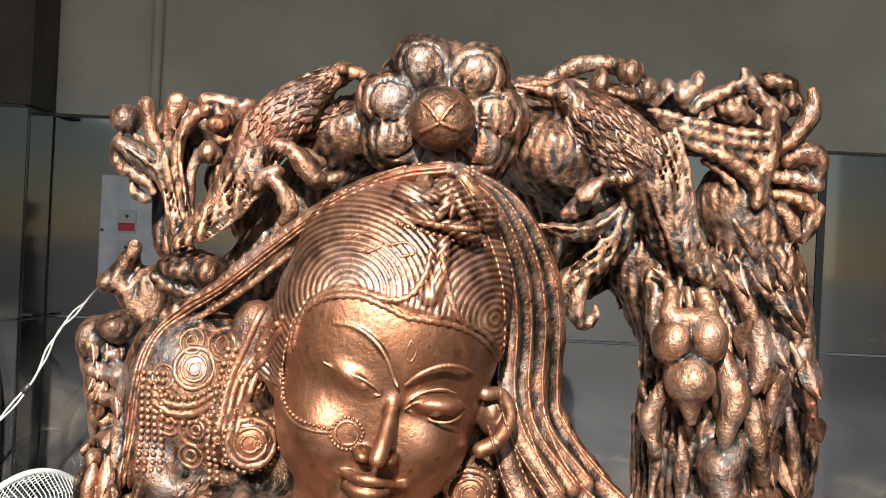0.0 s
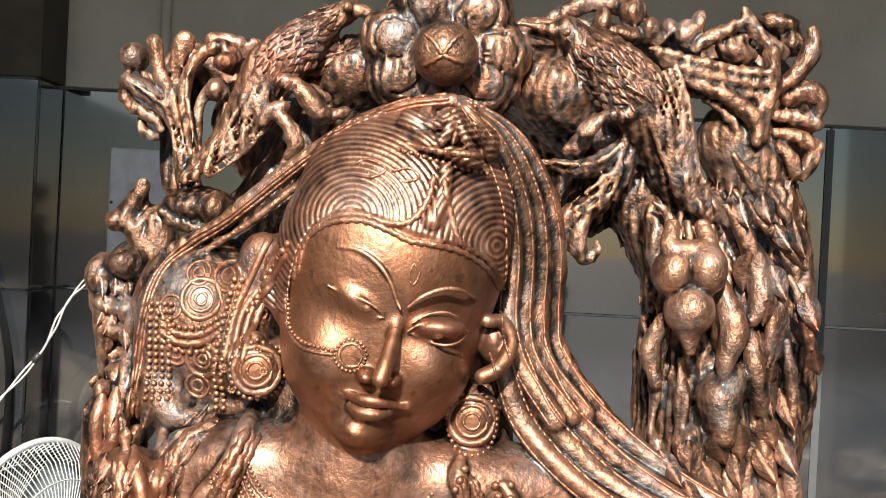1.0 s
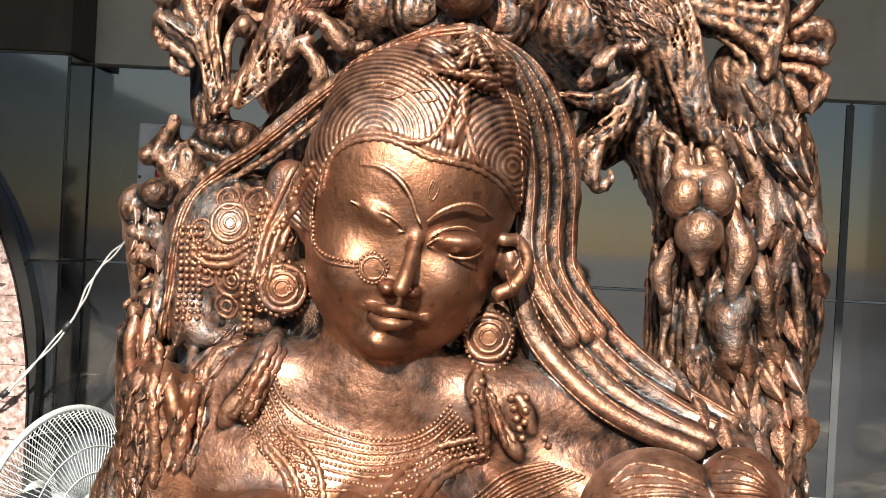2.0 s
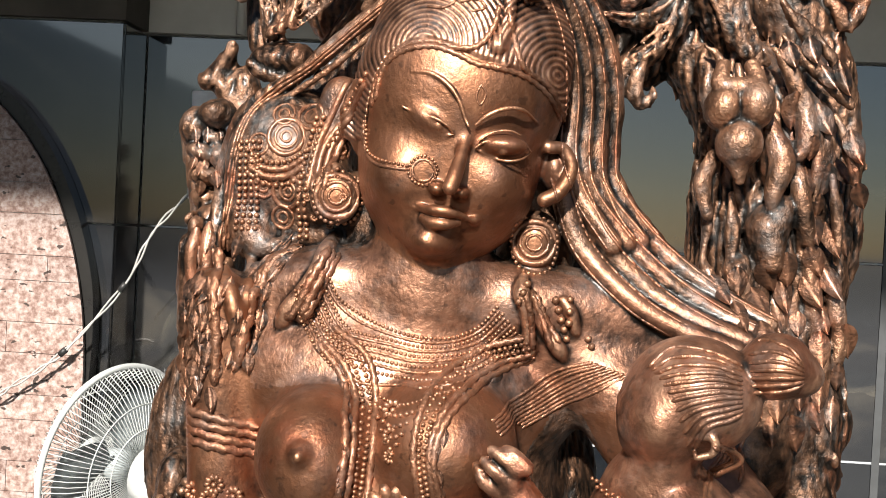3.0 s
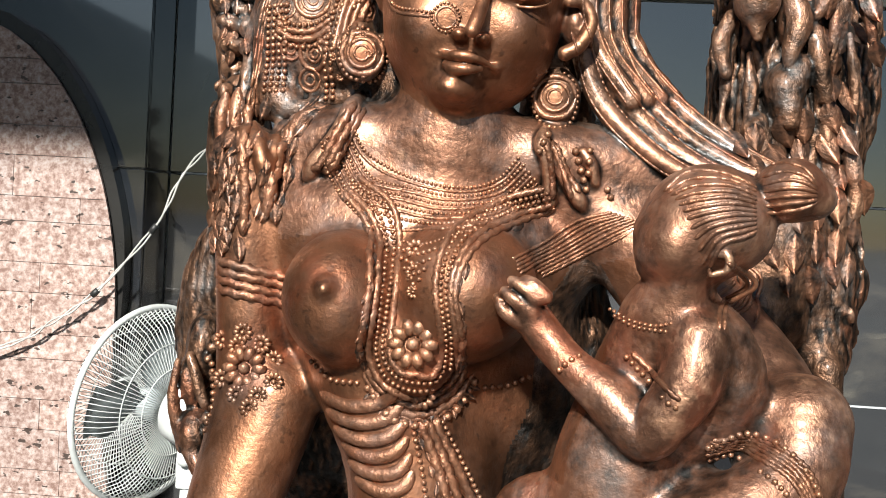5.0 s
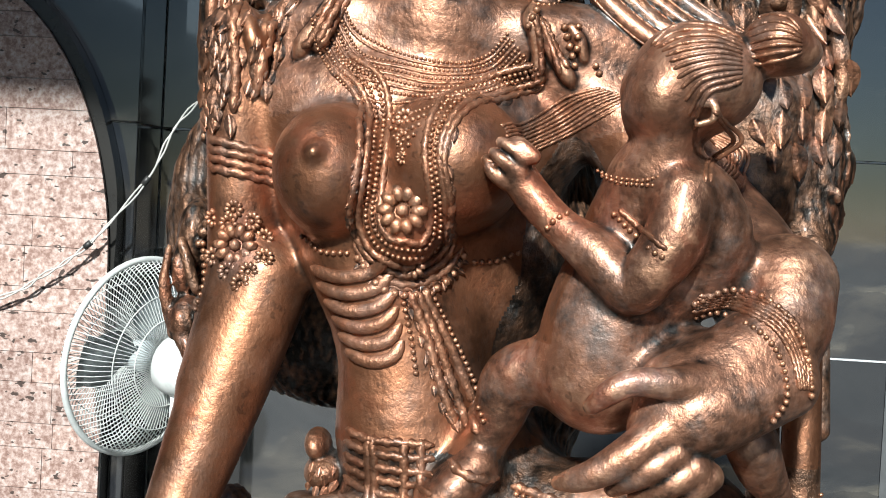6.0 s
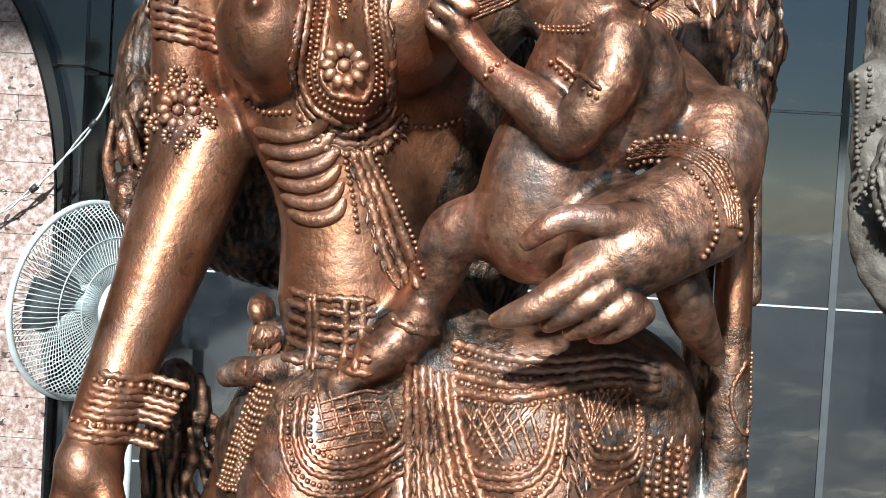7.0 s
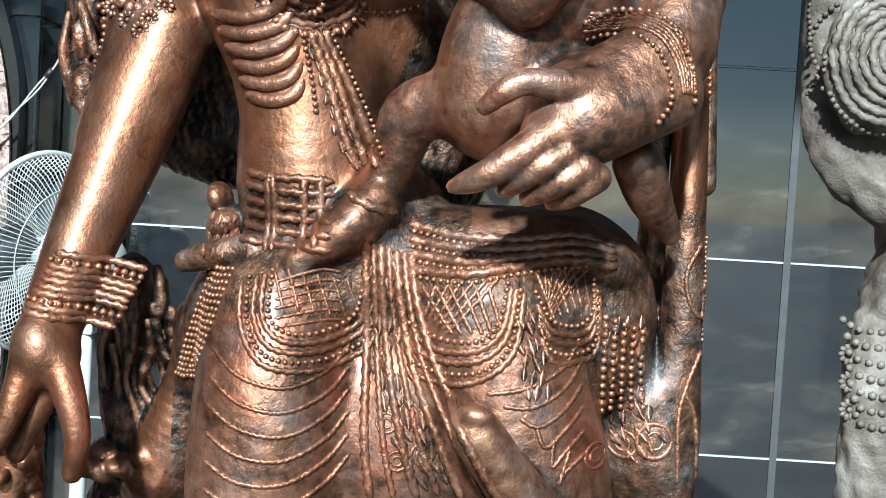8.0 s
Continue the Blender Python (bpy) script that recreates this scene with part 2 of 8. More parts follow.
# ---- fan ----
def build_fan():
    fan = tagged(new("pedestal_fan"), "white pedestal fan with a wire cage, at rest", "fan")
    c = Vector((-0.858, 2.45, 0.813))
    axis = Vector((-0.90, 0.43, 0.08)).normalized()
    m = Matrix.Translation(c) @ axis.to_track_quat("Z", "Y").to_matrix().to_4x4()
    R = 0.222

    def ring(bm, r, h, thick, sides=6):
        pipe(bm, [m @ Vector((r * math.cos(a), r * math.sin(a), h)) for a in np.linspace(0, 2 * math.pi, 56, endpoint=False)], thick, sides, True)

    def cage(name, sign):
        bm = bmesh.new()
        for r, h in ((0.045, 0.082), (0.10, 0.081), (0.155, 0.071)):
            ring(bm, r, sign * h, 0.0014, 5)
        guard = part(name, bm, WHITE, fan, smooth=True)
        prof = [(0.045, 0.082), (0.10, 0.080), (0.155, 0.070), (0.190, 0.050), (R, 0.010)]
        path = [Vector((r * math.cos(0.12 * (r - 0.05)), r * math.sin(0.12 * (r - 0.05)), sign * h)) for r, h in prof]
        wire = part("guard_wire", pipe(bmesh.new(), path, 0.00115, 4), WHITE, guard, smooth=True)
        wire.matrix_world = m
        for j in range(1, 100):
            again = new("guard_wire", wire.data)
            again.parent = guard
            again.matrix_world = m @ pose(0, 0, 0, 0, 0, 3.6 * j)
        return guard

    cage("rear_guard", -1)
    front = cage("front_guard", 1)
    part("badge", lathe(bmesh.new(), [(0.002, 0.094), (0.03, 0.093), (0.044, 0.088), (0.046, 0.08)], 28, m), WHITE, front, smooth=True)
    bm = bmesh.new()
    ring(bm, R + 0.002, 0, 0.0075, 8)
    part("rim", bm, WHITE, fan, smooth=True)
    part("hub", lathe(bmesh.new(), [(0.02, 0.035), (0.034, 0.03), (0.038, 0.0), (0.036, -0.03)], 28, m), GREYBLADE, fan, smooth=True)
    for j in range(3):
        bm = bmesh.new()
        rows = []
        for s in np.linspace(0, 1, 8):
            r = 0.03 + 0.155 * s
            half = 0.35 + 0.35 * math.sin(math.pi * min(1, s * 1.15 + 0.05))
            rows.append([(r, -half), (r, -half / 3), (r, half / 3), (r, half)])
        grid = []
        for row in rows:
            g = []
            for r, a in row:
                w = a + 2 * math.pi * j / 3
                g.append(bm.verts.new(m @ Vector((r * math.cos(w), r * math.sin(w), -0.035 * a))))
            grid.append(g)
        for p, q in zip(grid, grid[1:]):
            for k in range(3):
                bm.faces.new((p[k], p[k + 1], q[k + 1], q[k]))
        bmesh.ops.solidify(bm, geom=bm.faces[:], thickness=0.002)
        part("blade", bm, GREYBLADE, fan, smooth=True)
    motor = part("motor_housing", lathe(bmesh.new(), [(0.02, -0.205), (0.05, -0.200), (0.066, -0.18), (0.070, -0.13), (0.066, -0.095), (0.04, -0.085)], 32, m), WHITE, fan, smooth=True)
    knob_at = m @ Vector((0, 0, -0.15)) + Vector((0, 0, 0.07))
    part("knob", lathe(bmesh.new(), [(0.008, 0), (0.009, 0.025), (0.006, 0.028)], 14, Matrix.Translation(knob_at)), WHITE, motor, smooth=True)
    foot = m @ Vector((0, 0, -0.13))
    bm = block(bmesh.new(), (foot.x - 0.022, foot.y - 0.022, foot.z - 0.16), (foot.x + 0.022, foot.y + 0.022, foot.z - 0.05), 0.006)
    yoke = part("yoke", bm, WHITE, fan)
    part("tilt_screw", lathe(bmesh.new(), [(0.006, -0.04), (0.016, -0.039), (0.016, -0.022), (0.006, -0.02)], 16, Matrix.Translation((foot.x, foot.y, foot.z - 0.09)) @ pose(0, 0, 0, -90, 0, 0)), WHITE, yoke, smooth=True)
    part("pole", pipe(bmesh.new(), [(foot.x, foot.y, 0.03), (foot.x, foot.y, 0.40), (foot.x, foot.y, foot.z - 0.155)], [0.020, 0.018, 0.016], 16), WHITE, fan, smooth=True)
    part("base", lathe(bmesh.new(), [(0.20, 0.0), (0.205, 0.012), (0.19, 0.028), (0.06, 0.045), (0.03, 0.06)], 36, Matrix.Translation((foot.x, foot.y, 0))), WHITE, fan, smooth=True)
    return fan


build_fan()


# ---- switch board and wiring ----
def build_switch():
    board = tagged(new("switch_board"), "pale plastic switch board with a red plug in its socket", "switch board")
    y = BACK - 0.001
    part("plate", block(bmesh.new(), (-0.795, y - 0.030, 1.42), (-0.648, y, 1.684), 0.006), PLATE, board)
    for z0 in (1.572, 1.50):
        bm = block(bmesh.new(), (-0.751, y - 0.035, z0 - 0.022), (-0.709, y - 0.029, z0 + 0.032), 0.002)
        outlet = part("outlet", bm, WHITE, board)
        for dx, dz, r in ((0, 0.018, 0.004), (-0.009, -0.004, 0.003), (0.009, -0.004, 0.003)):
            part("socket_hole", lathe(bmesh.new(), [(r, 0), (r, 0.002)], 12, Matrix.Translation((-0.730 + dx, y - 0.0352, z0 + dz)) @ pose(0, 0, 0, 90, 0, 0)), TAPE, outlet)
    part("rocker", block(bmesh.new(), (-0.748, y - 0.045, 1.556), (-0.712, y - 0.034, 1.574), 0.003), RED, board, "glossy red plug top")
    for x, z in ((-0.788, 1.556), (-0.656, 1.674)):
        part("screw", lathe(bmesh.new(), [(0.004, 0), (0.003, 0.002)], 10, Matrix.Translation((x, y - 0.030, z)) @ pose(0, 0, 0, 90, 0, 0)), TAPE, board)


build_switch()

wiring = tagged(new("cable"), "pale twin cable slung from the switch board, taped at joints", "cable")
RUN = [(-0.715, 2.66, 1.50), (-0.734, 2.46, 1.423), (-0.805, 2.44, 1.330), (-0.856, 2.44, 1.222), (-0.985, 2.44, 1.067), (-1.086, 2.44, 0.990), (-1.22, 2.44, 0.917), (-1.7, 2.40, 0.75)]
for side in (-1, 1):
    path = [Vector(p) + Vector((0, 0, side * 0.005 * math.sin(i * 0.9))) + Vector((side * 0.0032, 0, side * 0.002)) for i, p in enumerate(glide(RUN, 8))]
    part("wire", pipe(bmesh.new(), path, 0.0024, 6), WIRE, wiring, smooth=True)
for i in (24, 32):
    p = glide(RUN, 8)
    part("tape_wrap", pipe(bmesh.new(), [p[i], (p[i] + p[i + 1]) / 2, p[i + 1]], 0.0075, 8), TAPE, wiring, "black tape", smooth=True)


# ---- the carving: volumes are blended on a grid and then skinned ----
class Field:
    def __init__(self, lo, hi, step):
        self.lo, self.h = np.array(lo, float), step
        n = np.ceil((np.array(hi) - self.lo) / step).astype(int) + 1
        self.axes = [(self.lo[i] + step * np.arange(n[i])).astype(np.float32) for i in range(3)]
        self.d = np.full(n, 5.0, np.float32)

    def window(self, lo, hi):
        a = np.clip(np.floor((np.array(lo) - self.lo) / self.h).astype(int), 0, np.array(self.d.shape))
        b = np.clip(np.ceil((np.array(hi) - self.lo) / self.h).astype(int) + 1, 0, np.array(self.d.shape))
        sl = tuple(slice(p, q) for p, q in zip(a, b))
        grid = np.meshgrid(*[ax[s] for ax, s in zip(self.axes, sl)], indexing="ij", sparse=True)
        return sl, grid

    def blend(self, sl, new_d, k):
        old = self.d[sl]
        w = np.maximum(k - np.abs(old - new_d), 0) / k
        self.d[sl] = np.minimum(old, new_d) - w * w * k * 0.25

    def ell(self, c, r, turn=0.0, k=0.6):
        """An ellipsoid, turned in the upright plane."""
        big = max(r) + k + 3 * self.h
        sl, (x, y, z) = self.window(np.array(c) - big, np.array(c) + big)
        if 0 in self.d[sl].shape:
            return
        ca, sa = math.cos(radians(turn)), math.sin(radians(turn))
        u, v = (x - c[0]) * ca + (z - c[2]) * sa, -(x - c[0]) * sa + (z - c[2]) * ca
        w = y - c[1]
        k0 = np.sqrt((u / r[0]) ** 2 + (w / r[1]) ** 2 + (v / r[2]) ** 2)
        k1 = np.sqrt((u / r[0] ** 2) ** 2 + (w / r[1] ** 2) ** 2 + (v / r[2] ** 2) ** 2)
        self.blend(sl, (k0 * (k0 - 1) / np.maximum(k1, 1e-6)).astype(np.float32), k)

    def sweep(self, points, margin):
        p = glide(points, 5)
        big = p[:, 3].max() + margin + 3 * self.h
        sl, (x, y, z) = self.window(p[:, :3].min(0) - big, p[:, :3].max(0) + big)
        shape = self.d[sl].shape
        if 0 in shape:
            return sl, None
        total = np.full(shape, 9.0, np.float32)
        start = np.array([s.start for s in sl])
        for a, b in zip(p, p[1:]):
            reach = max(a[3], b[3]) + margin + 3 * self.h
            s2, (x, y, z) = self.window(np.minimum(a, b)[:3] - reach, np.maximum(a, b)[:3] + reach)
            s3 = tuple(slice(max(s.start - o, 0), max(s.stop - o, 0)) for s, o in zip(s2, start))
            if 0 in total[s3].shape:
                continue
            e = b[:3] - a[:3]
            t = ((x - a[0]) * e[0] + (y - a[1]) * e[1] + (z - a[2]) * e[2]) / max(float(e @ e), 1e-9)
            t = np.clip(t, 0, 1)
            d = np.sqrt((x - a[0] - t * e[0]) ** 2 + (y - a[1] - t * e[1]) ** 2 + (z - a[2] - t * e[2]) ** 2) - (a[3] + t * (b[3] - a[3]))
            total[s3] = np.minimum(total[s3], d[tuple(slice(0, n) for n in total[s3].shape)])
        return sl, total

    def tube(self, points, k=0.6):
        """A tapering limb through (x, y, z, radius)."""
        sl, d = self.sweep(points, k)
        if d is not None:
            self.blend(sl, d, k)

    def groove(self, points, k=0.3):
        """A furrow along (x, y, z, radius)."""
        sl, d = self.sweep(points, k)
        if d is not None:
            old, cut = self.d[sl], -d
            w = np.maximum(k - np.abs(old - cut), 0) / k
            self.d[sl] = np.maximum(old, cut) + w * w * k * 0.25

    def roughen(self, size, depth, seed, where=None):
        """Uneven hand-carved relief from a few random waves."""
        rng = np.random.default_rng(seed)
        near = np.abs(self.d) < 1.0
        i = np.nonzero(near)
        q = [self.axes[a][i[a]] for a in range(3)]
        s = np.zeros(len(i[0]), np.float32)
        for _ in range(14):
            w = rng.normal(size=3) / np.array(size)
            s += np.sin(q[0] * w[0] + q[1] * w[1] + q[2] * w[2] + rng.uniform(0, 6.28))
        s *= depth / 3.7
        if where is not None:
            s *= where(*q)
        self.d[i] += s

    def front(self):
        """How deep the surface lies, seen square from the front, for each column of the grid."""
        s = self.d < 0
        j = s.argmax(1)
        hit = s.any(1)
        a, b = np.indices(j.shape)
        j0 = np.maximum(j - 1, 0)
        d0, d1 = self.d[a, j0, b], self.d[a, j, b]
        t = np.where(d0 > d1, d0 / np.maximum(d0 - d1, 1e-6), 0)
        return np.where(hit, self.lo[1] + self.h * (j0 + np.clip(t, 0, 1)), 1e3)

    def skin(self):
        """Surface nets: one vertex in each cell that the surface crosses."""
        d = self.d
        s = d < 0
        n = np.array(d.shape) - 1
        cnt = np.zeros(n, np.int8)
        for cx in (0, 1):
            for cy in (0, 1):
                for cz in (0, 1):
                    cnt += s[cx:cx + n[0], cy:cy + n[1], cz:cz + n[2]]
        cells = np.argwhere((cnt > 0) & (cnt < 8))
        idx = np.full(n, -1, np.int32)
        idx[tuple(cells.T)] = np.arange(len(cells))
        acc, num = np.zeros((len(cells), 3)), np.zeros(len(cells))
        corners = [(x, y, z) for x in (0, 1) for y in (0, 1) for z in (0, 1)]
        for a in corners:
            for ax in range(3):
                if a[ax]:
                    continue
                b = list(a)
                b[ax] = 1
                d0, d1 = d[tuple((cells + a).T)], d[tuple((cells + b).T)]
                m = (d0 < 0) != (d1 < 0)
                t = np.where(m, d0 / np.where(m, d0 - d1, 1), 0)
                p = np.tile(np.array(a, float), (len(cells), 1))
                p[:, ax] += t
                acc += p * m[:, None]
                num += m
        verts = self.lo + self.h * (cells + acc / num[:, None])
        quads = []
        for ax in range(3):
            o1, o2 = [(1, 2), (2, 0), (0, 1)][ax]
            lo_s = [slice(1, -1)] * 3
            hi_s = [slice(1, -1)] * 3
            lo_s[ax], hi_s[ax] = slice(0, -1), slice(1, None)
            a, b = s[tuple(lo_s)], s[tuple(hi_s)]
            for sign in (True, False):
                loc = np.argwhere((a == sign) & (b != sign))
                off = np.ones(3, int)
                off[ax] = 0
                loc = loc + off
                e1, e2 = np.zeros(3, int), np.zeros(3, int)
                e1[o1], e2[o2] = 1, 1
                q = [idx[tuple((loc - e1 - e2).T)], idx[tuple((loc - e2).T)], idx[tuple(loc.T)], idx[tuple((loc - e1).T)]]
                quads.append(np.stack(q if sign else q[::-1], 1))
        return verts, np.vstack(quads)


class Pile:
    """Loose vertices and faces that end up in one mesh."""

    def __init__(self):
        self.v, self.q, self.t, self.n = [], [], [], 0

    def add(self, verts, quads=None, tris=None):
        verts = np.asarray(verts, float)
        if quads is not None and len(quads):
            self.q.append(np.asarray(quads) + self.n)
        if tris is not None and len(tris):
            self.t.append(np.asarray(tris) + self.n)
        self.v.append(verts)
        self.n += len(verts)

    def mesh(self, name):
        v = np.vstack(self.v) * 0.01
        q = np.vstack(self.q)
        t = np.vstack(self.t) if self.t else np.zeros((0, 3), int)
        me = bpy.data.meshes.new(name)
        me.vertices.add(len(v))
        me.vertices.foreach_set("co", v.astype(np.float32).ravel())
        me.loops.add(q.size + t.size)
        me.loops.foreach_set("vertex_index", np.concatenate([q.ravel(), t.ravel()]).astype(np.int32))
        me.polygons.add(len(q) + len(t))
        me.polygons.foreach_set("loop_start", np.concatenate([np.arange(len(q)) * 4, q.size + np.arange(len(t)) * 3]).astype(np.int32))
        me.update(calc_edges=True)
        me.validate()
        me.polygons.foreach_set("use_smooth", [True] * len(me.polygons))
        return me


BALL = bmesh.new()
bmesh.ops.create_icosphere(BALL, subdivisions=1, radius=1)
BALL_V = np.array([v.co[:] for v in BALL.verts])
BALL_T = np.array([[v.index for v in f.verts] for f in BALL.faces])
BALL.free()
pile = Pile()

# centimetres from here to the end of the carving
head = Field((-15, 72, 126), (15, 92, 160), 0.1)
body = Field((-37, 62, 62), (36, 103, 172), 0.2)
# torso, neck and shoulders
body.ell((-8.7, 87.5, 120.8), (11.4, 9, 11.7), -8.8, 2.0)
body.ell((-8.5, 88, 125.3), (16.1, 8, 7.3), -5.8, 2.5)
body.tube([(-5.4, 85, 138.9, 4.5), (-5.8, 85.3, 133, 4.8), (-6, 86.6, 129.2, 5.6)], 1.2)
body.tube([(-9.3, 83.5, 114.3, 6.5), (-7.1, 82.4, 106.1, 4.9), (-6.5, 82.5, 99.6, 5.5)], 2.0)
body.tube([(-17.5, 86.1, 132.3, 3.1), (-12.6, 85.5, 133, 3.5), (0.7, 85.5, 132.4, 3.5), (8, 86.3, 131.9, 3.3), (13.7, 87.1, 129.3, 3.1)], 2.0)
body.ell((-3.5, 89, 114.2), (9.4, 7, 12.8), -2.8, 2.5)
body.ell((-14.4, 97, 116.1), (17.7, 5, 17.7), -2.8, 2.5)
body.tube([(2.4, 95.9, 121.3, 5.9), (4, 94.3, 112.2, 6.3), (3.4, 94.3, 103.8, 6.3), (0.6, 94.8, 97.2, 6.8)], 2.0)
body.ell((-7.2, 77.6, 116.7), (3.5, 3, 3.7), -2.8, 1.0)
# breasts
body.ell((-12.8, 78.8, 120.4), (4.8, 6.5, 5.3), 5.2, 1.2)
body.ell((-3.3, 79.3, 121.5), (5.6, 6.5, 5.6), -10.8, 1.5)
body.ell((-13.1, 73.1, 121.4), (1, 1.2, 1.1), -2.8, 0.35)
body.ell((-13.2, 72.5, 121.5), (0.5, 0.9, 0.5), -2.8, 0.25)
# arm hanging down, with its hand
body.tube([(-22.4, 84.5, 131.1, 3), (-21.9, 84.6, 124.5, 3.1), (-21.4, 84.6, 117.3, 3.1), (-21.3, 84.6, 111.5, 3.1), (-21.6, 84.4, 107.7, 3.4), (-22.7, 83.2, 102, 3.2)], 1.2)
body.tube([(-19, 84.3, 111.3, 3.8), (-21.1, 82.7, 104.3, 3.7), (-22.6, 80.8, 98.5, 3.3), (-24, 78.8, 92.9, 2.8), (-24.7, 76.6, 88.5, 2.6)], 1.2)
body.ell((-25.1, 75.2, 85.1), (2.6, 3.2, 3.3), 12.2, 1.2)
body.tube([(-23.6, 74, 84.4, 1.5), (-22.2, 73.2, 81.2, 1.2), (-21.6, 73, 78.6, 1), (-22, 73.3, 76, 0.8)], 0.5)
body.tube([(-26, 74, 83.9, 1.5), (-26.7, 73.1, 80.9, 1.1), (-27.5, 72.9, 78.7, 0.9), (-29.1, 72.9, 76, 0.9)], 0.5)
body.tube([(-24.8, 75.1, 82, 1.1), (-25.7, 75, 79.7, 1), (-27.1, 75.4, 76.9, 0.9)], 0.5)
# other arm, bent round the child
body.tube([(4.4, 86.7, 129.7, 3.7), (9.7, 86.1, 126.1, 4.1), (15.3, 83.4, 119.9, 4.4), (19.4, 79.3, 115.1, 4.3), (20.8, 74.3, 111.1, 3.8), (19.8, 72.2, 107.7, 3.2)], 1.5)
body.tube([(21.5, 73.2, 113.7, 3.7), (20.9, 71.3, 110.5, 3.3), (18, 69.9, 108.5, 2.9), (13.9, 69, 106, 3)], 1.2)
body.tube([(20.9, 69.6, 107.1, 2.59), (18, 68.8, 106, 2.96), (15.1, 68.2, 104.8, 3.25), (13, 67.9, 103.5, 2.66)], 1)
body.tube([(15.3, 67, 106.9, 1.45), (12.6, 65.8, 107, 1.1), (10.4, 65.4, 107, 0.94), (8.9, 65.4, 106.2, 0.86), (7.8, 65.8, 105.2, 0.63)], 0.3)
body.tube([(12.5, 66.6, 103.5, 1.59), (10.4, 65.9, 102, 1.33), (8.4, 65.9, 100.7, 1.06), (7, 66.4, 100, 0.87), (5.9, 67, 99.6, 0.52)], 0.25)
body.tube([(13.5, 66.3, 102.2, 1.35), (12, 65.7, 101.3, 1.06), (10.7, 66, 100.4, 0.86), (9.6, 66.8, 99.6, 0.67)], 0.2)
body.tube([(14.8, 66.3, 101.3, 1.27), (13.6, 65.8, 100.5, 0.98), (12.3, 66.3, 99.7, 0.83), (11.2, 67.2, 99.1, 0.64)], 0.2)
body.tube([(15.8, 66.6, 100.8, 1.11), (15, 66.2, 100, 0.87), (14, 66.8, 99.2, 0.72), (12.9, 67.8, 98.8, 0.52)], 0.2)
# the child: head, body, arm, legs
body.ell((14.1, 70.5, 127.9), (4.4, 5, 3.9), -12.8, 1.0)
body.ell((11.5, 70, 126.5), (2.4, 4, 2.8), -12.8, 0.8)
body.tube([(10.2, 68.7, 128.4, 0.5), (9.5, 69.3, 127.5, 0.5), (9.2, 69.7, 126.8, 0.5)], 0.4)
body.ell((10.3, 70.4, 124.9), (1.1, 2.4, 1), -2.8, 0.6)
body.tube([(9.5, 69.2, 125.9, 0.4), (9.3, 69.1, 125.4, 0.3), (9.7, 69.1, 125, 0.3)], 0.3)
body.ell((19, 69.2, 130.2), (2.4, 3.2, 2.2), 17.2, 0.5)
body.ell((20.6, 69, 129.6), (1.5, 2, 1.3), 22.2, 0.6)
body.tube([(12.3, 69.6, 125, 2.1), (12.1, 71, 121.8, 2.5)], 1.0)
body.tube([(12, 72.9, 120.1, 3.9), (10.8, 74.5, 115.4, 4.5), (9.4, 74.5, 110.3, 5), (8.8, 75.1, 106.8, 5.1)], 1.5)
body.tube([(15, 71.2, 119.2, 2.7), (15.6, 71.6, 116.8, 3.1), (14.4, 73.5, 114.1, 3.5)], 1.5)
body.tube([(13.5, 69.3, 119.6, 2.3), (13, 68.5, 116.9, 2.2), (11.6, 68.5, 114.5, 2), (10.2, 69.1, 113, 1.8), (7.7, 70.3, 115.2, 1.8), (5.2, 71.4, 117, 1.4), (3.3, 72.4, 118.8, 1.4), (1.8, 72.6, 120.6, 1.4)], 0.8)
body.tube([(2, 71.7, 120.8, 0.7), (0.7, 71.5, 121.6, 0.5), (-0, 71.9, 122.1, 0.4)], 0.25)
body.tube([(2.3, 71.4, 121.7, 0.6), (1.3, 71.5, 122.5, 0.5), (0.5, 71.9, 122.9, 0.4)], 0.25)
body.tube([(2.9, 71.4, 121.9, 0.6), (2.1, 71.5, 122.7, 0.5), (1.5, 71.9, 123, 0.4)], 0.25)
body.tube([(1, 72.2, 120.1, 0.7), (-0, 72, 120.7, 0.5), (-0.5, 72.4, 121.6, 0.4)], 0.25)
body.tube([(15, 72, 107.3, 3), (9.8, 73.7, 106.9, 2.7), (5.7, 75.6, 106.3, 2.6), (2.4, 77, 105.1, 2.5), (1.3, 77.5, 102.1, 2), (0.3, 77.7, 99.8, 1.7), (-0.3, 77.7, 98, 1.7)], 1.0)
body.tube([(-0.2, 76.8, 98.1, 1.8), (-1.8, 75.8, 96.3, 1.8), (-3.6, 75.3, 94.7, 1.3), (-5.7, 75.1, 93.4, 0.6)], 0.6)
body.tube([(19.7, 73, 102.2, 2), (21, 74.7, 99.7, 1.7), (23.1, 76.9, 97, 0.9)], 0.8)
body.ell((12.87, 71.2, 127.02), (3.75, 4.6, 3.91), -2.8, 0.8)
body.ell((11.55, 70.4, 125.94), (2.5, 4, 2.58), -2.8, 0.8)
body.tube([(10.2, 70.5, 129, 0.32), (9.5, 70.3, 128, 0.36), (9.1, 70.3, 127.4, 0.32)], 0.3)
body.tube([(9.4, 70.6, 126.5, 0.28), (9.1, 70.6, 126.2, 0.24)], 0.2)
body.tube([(9.5, 70.6, 125.6, 0.32), (9.3, 70.6, 125.4, 0.24)], 0.2)
body.ell((10.1, 70.6, 124.4), (0.81, 1.8, 0.72), -2.8, 0.4)
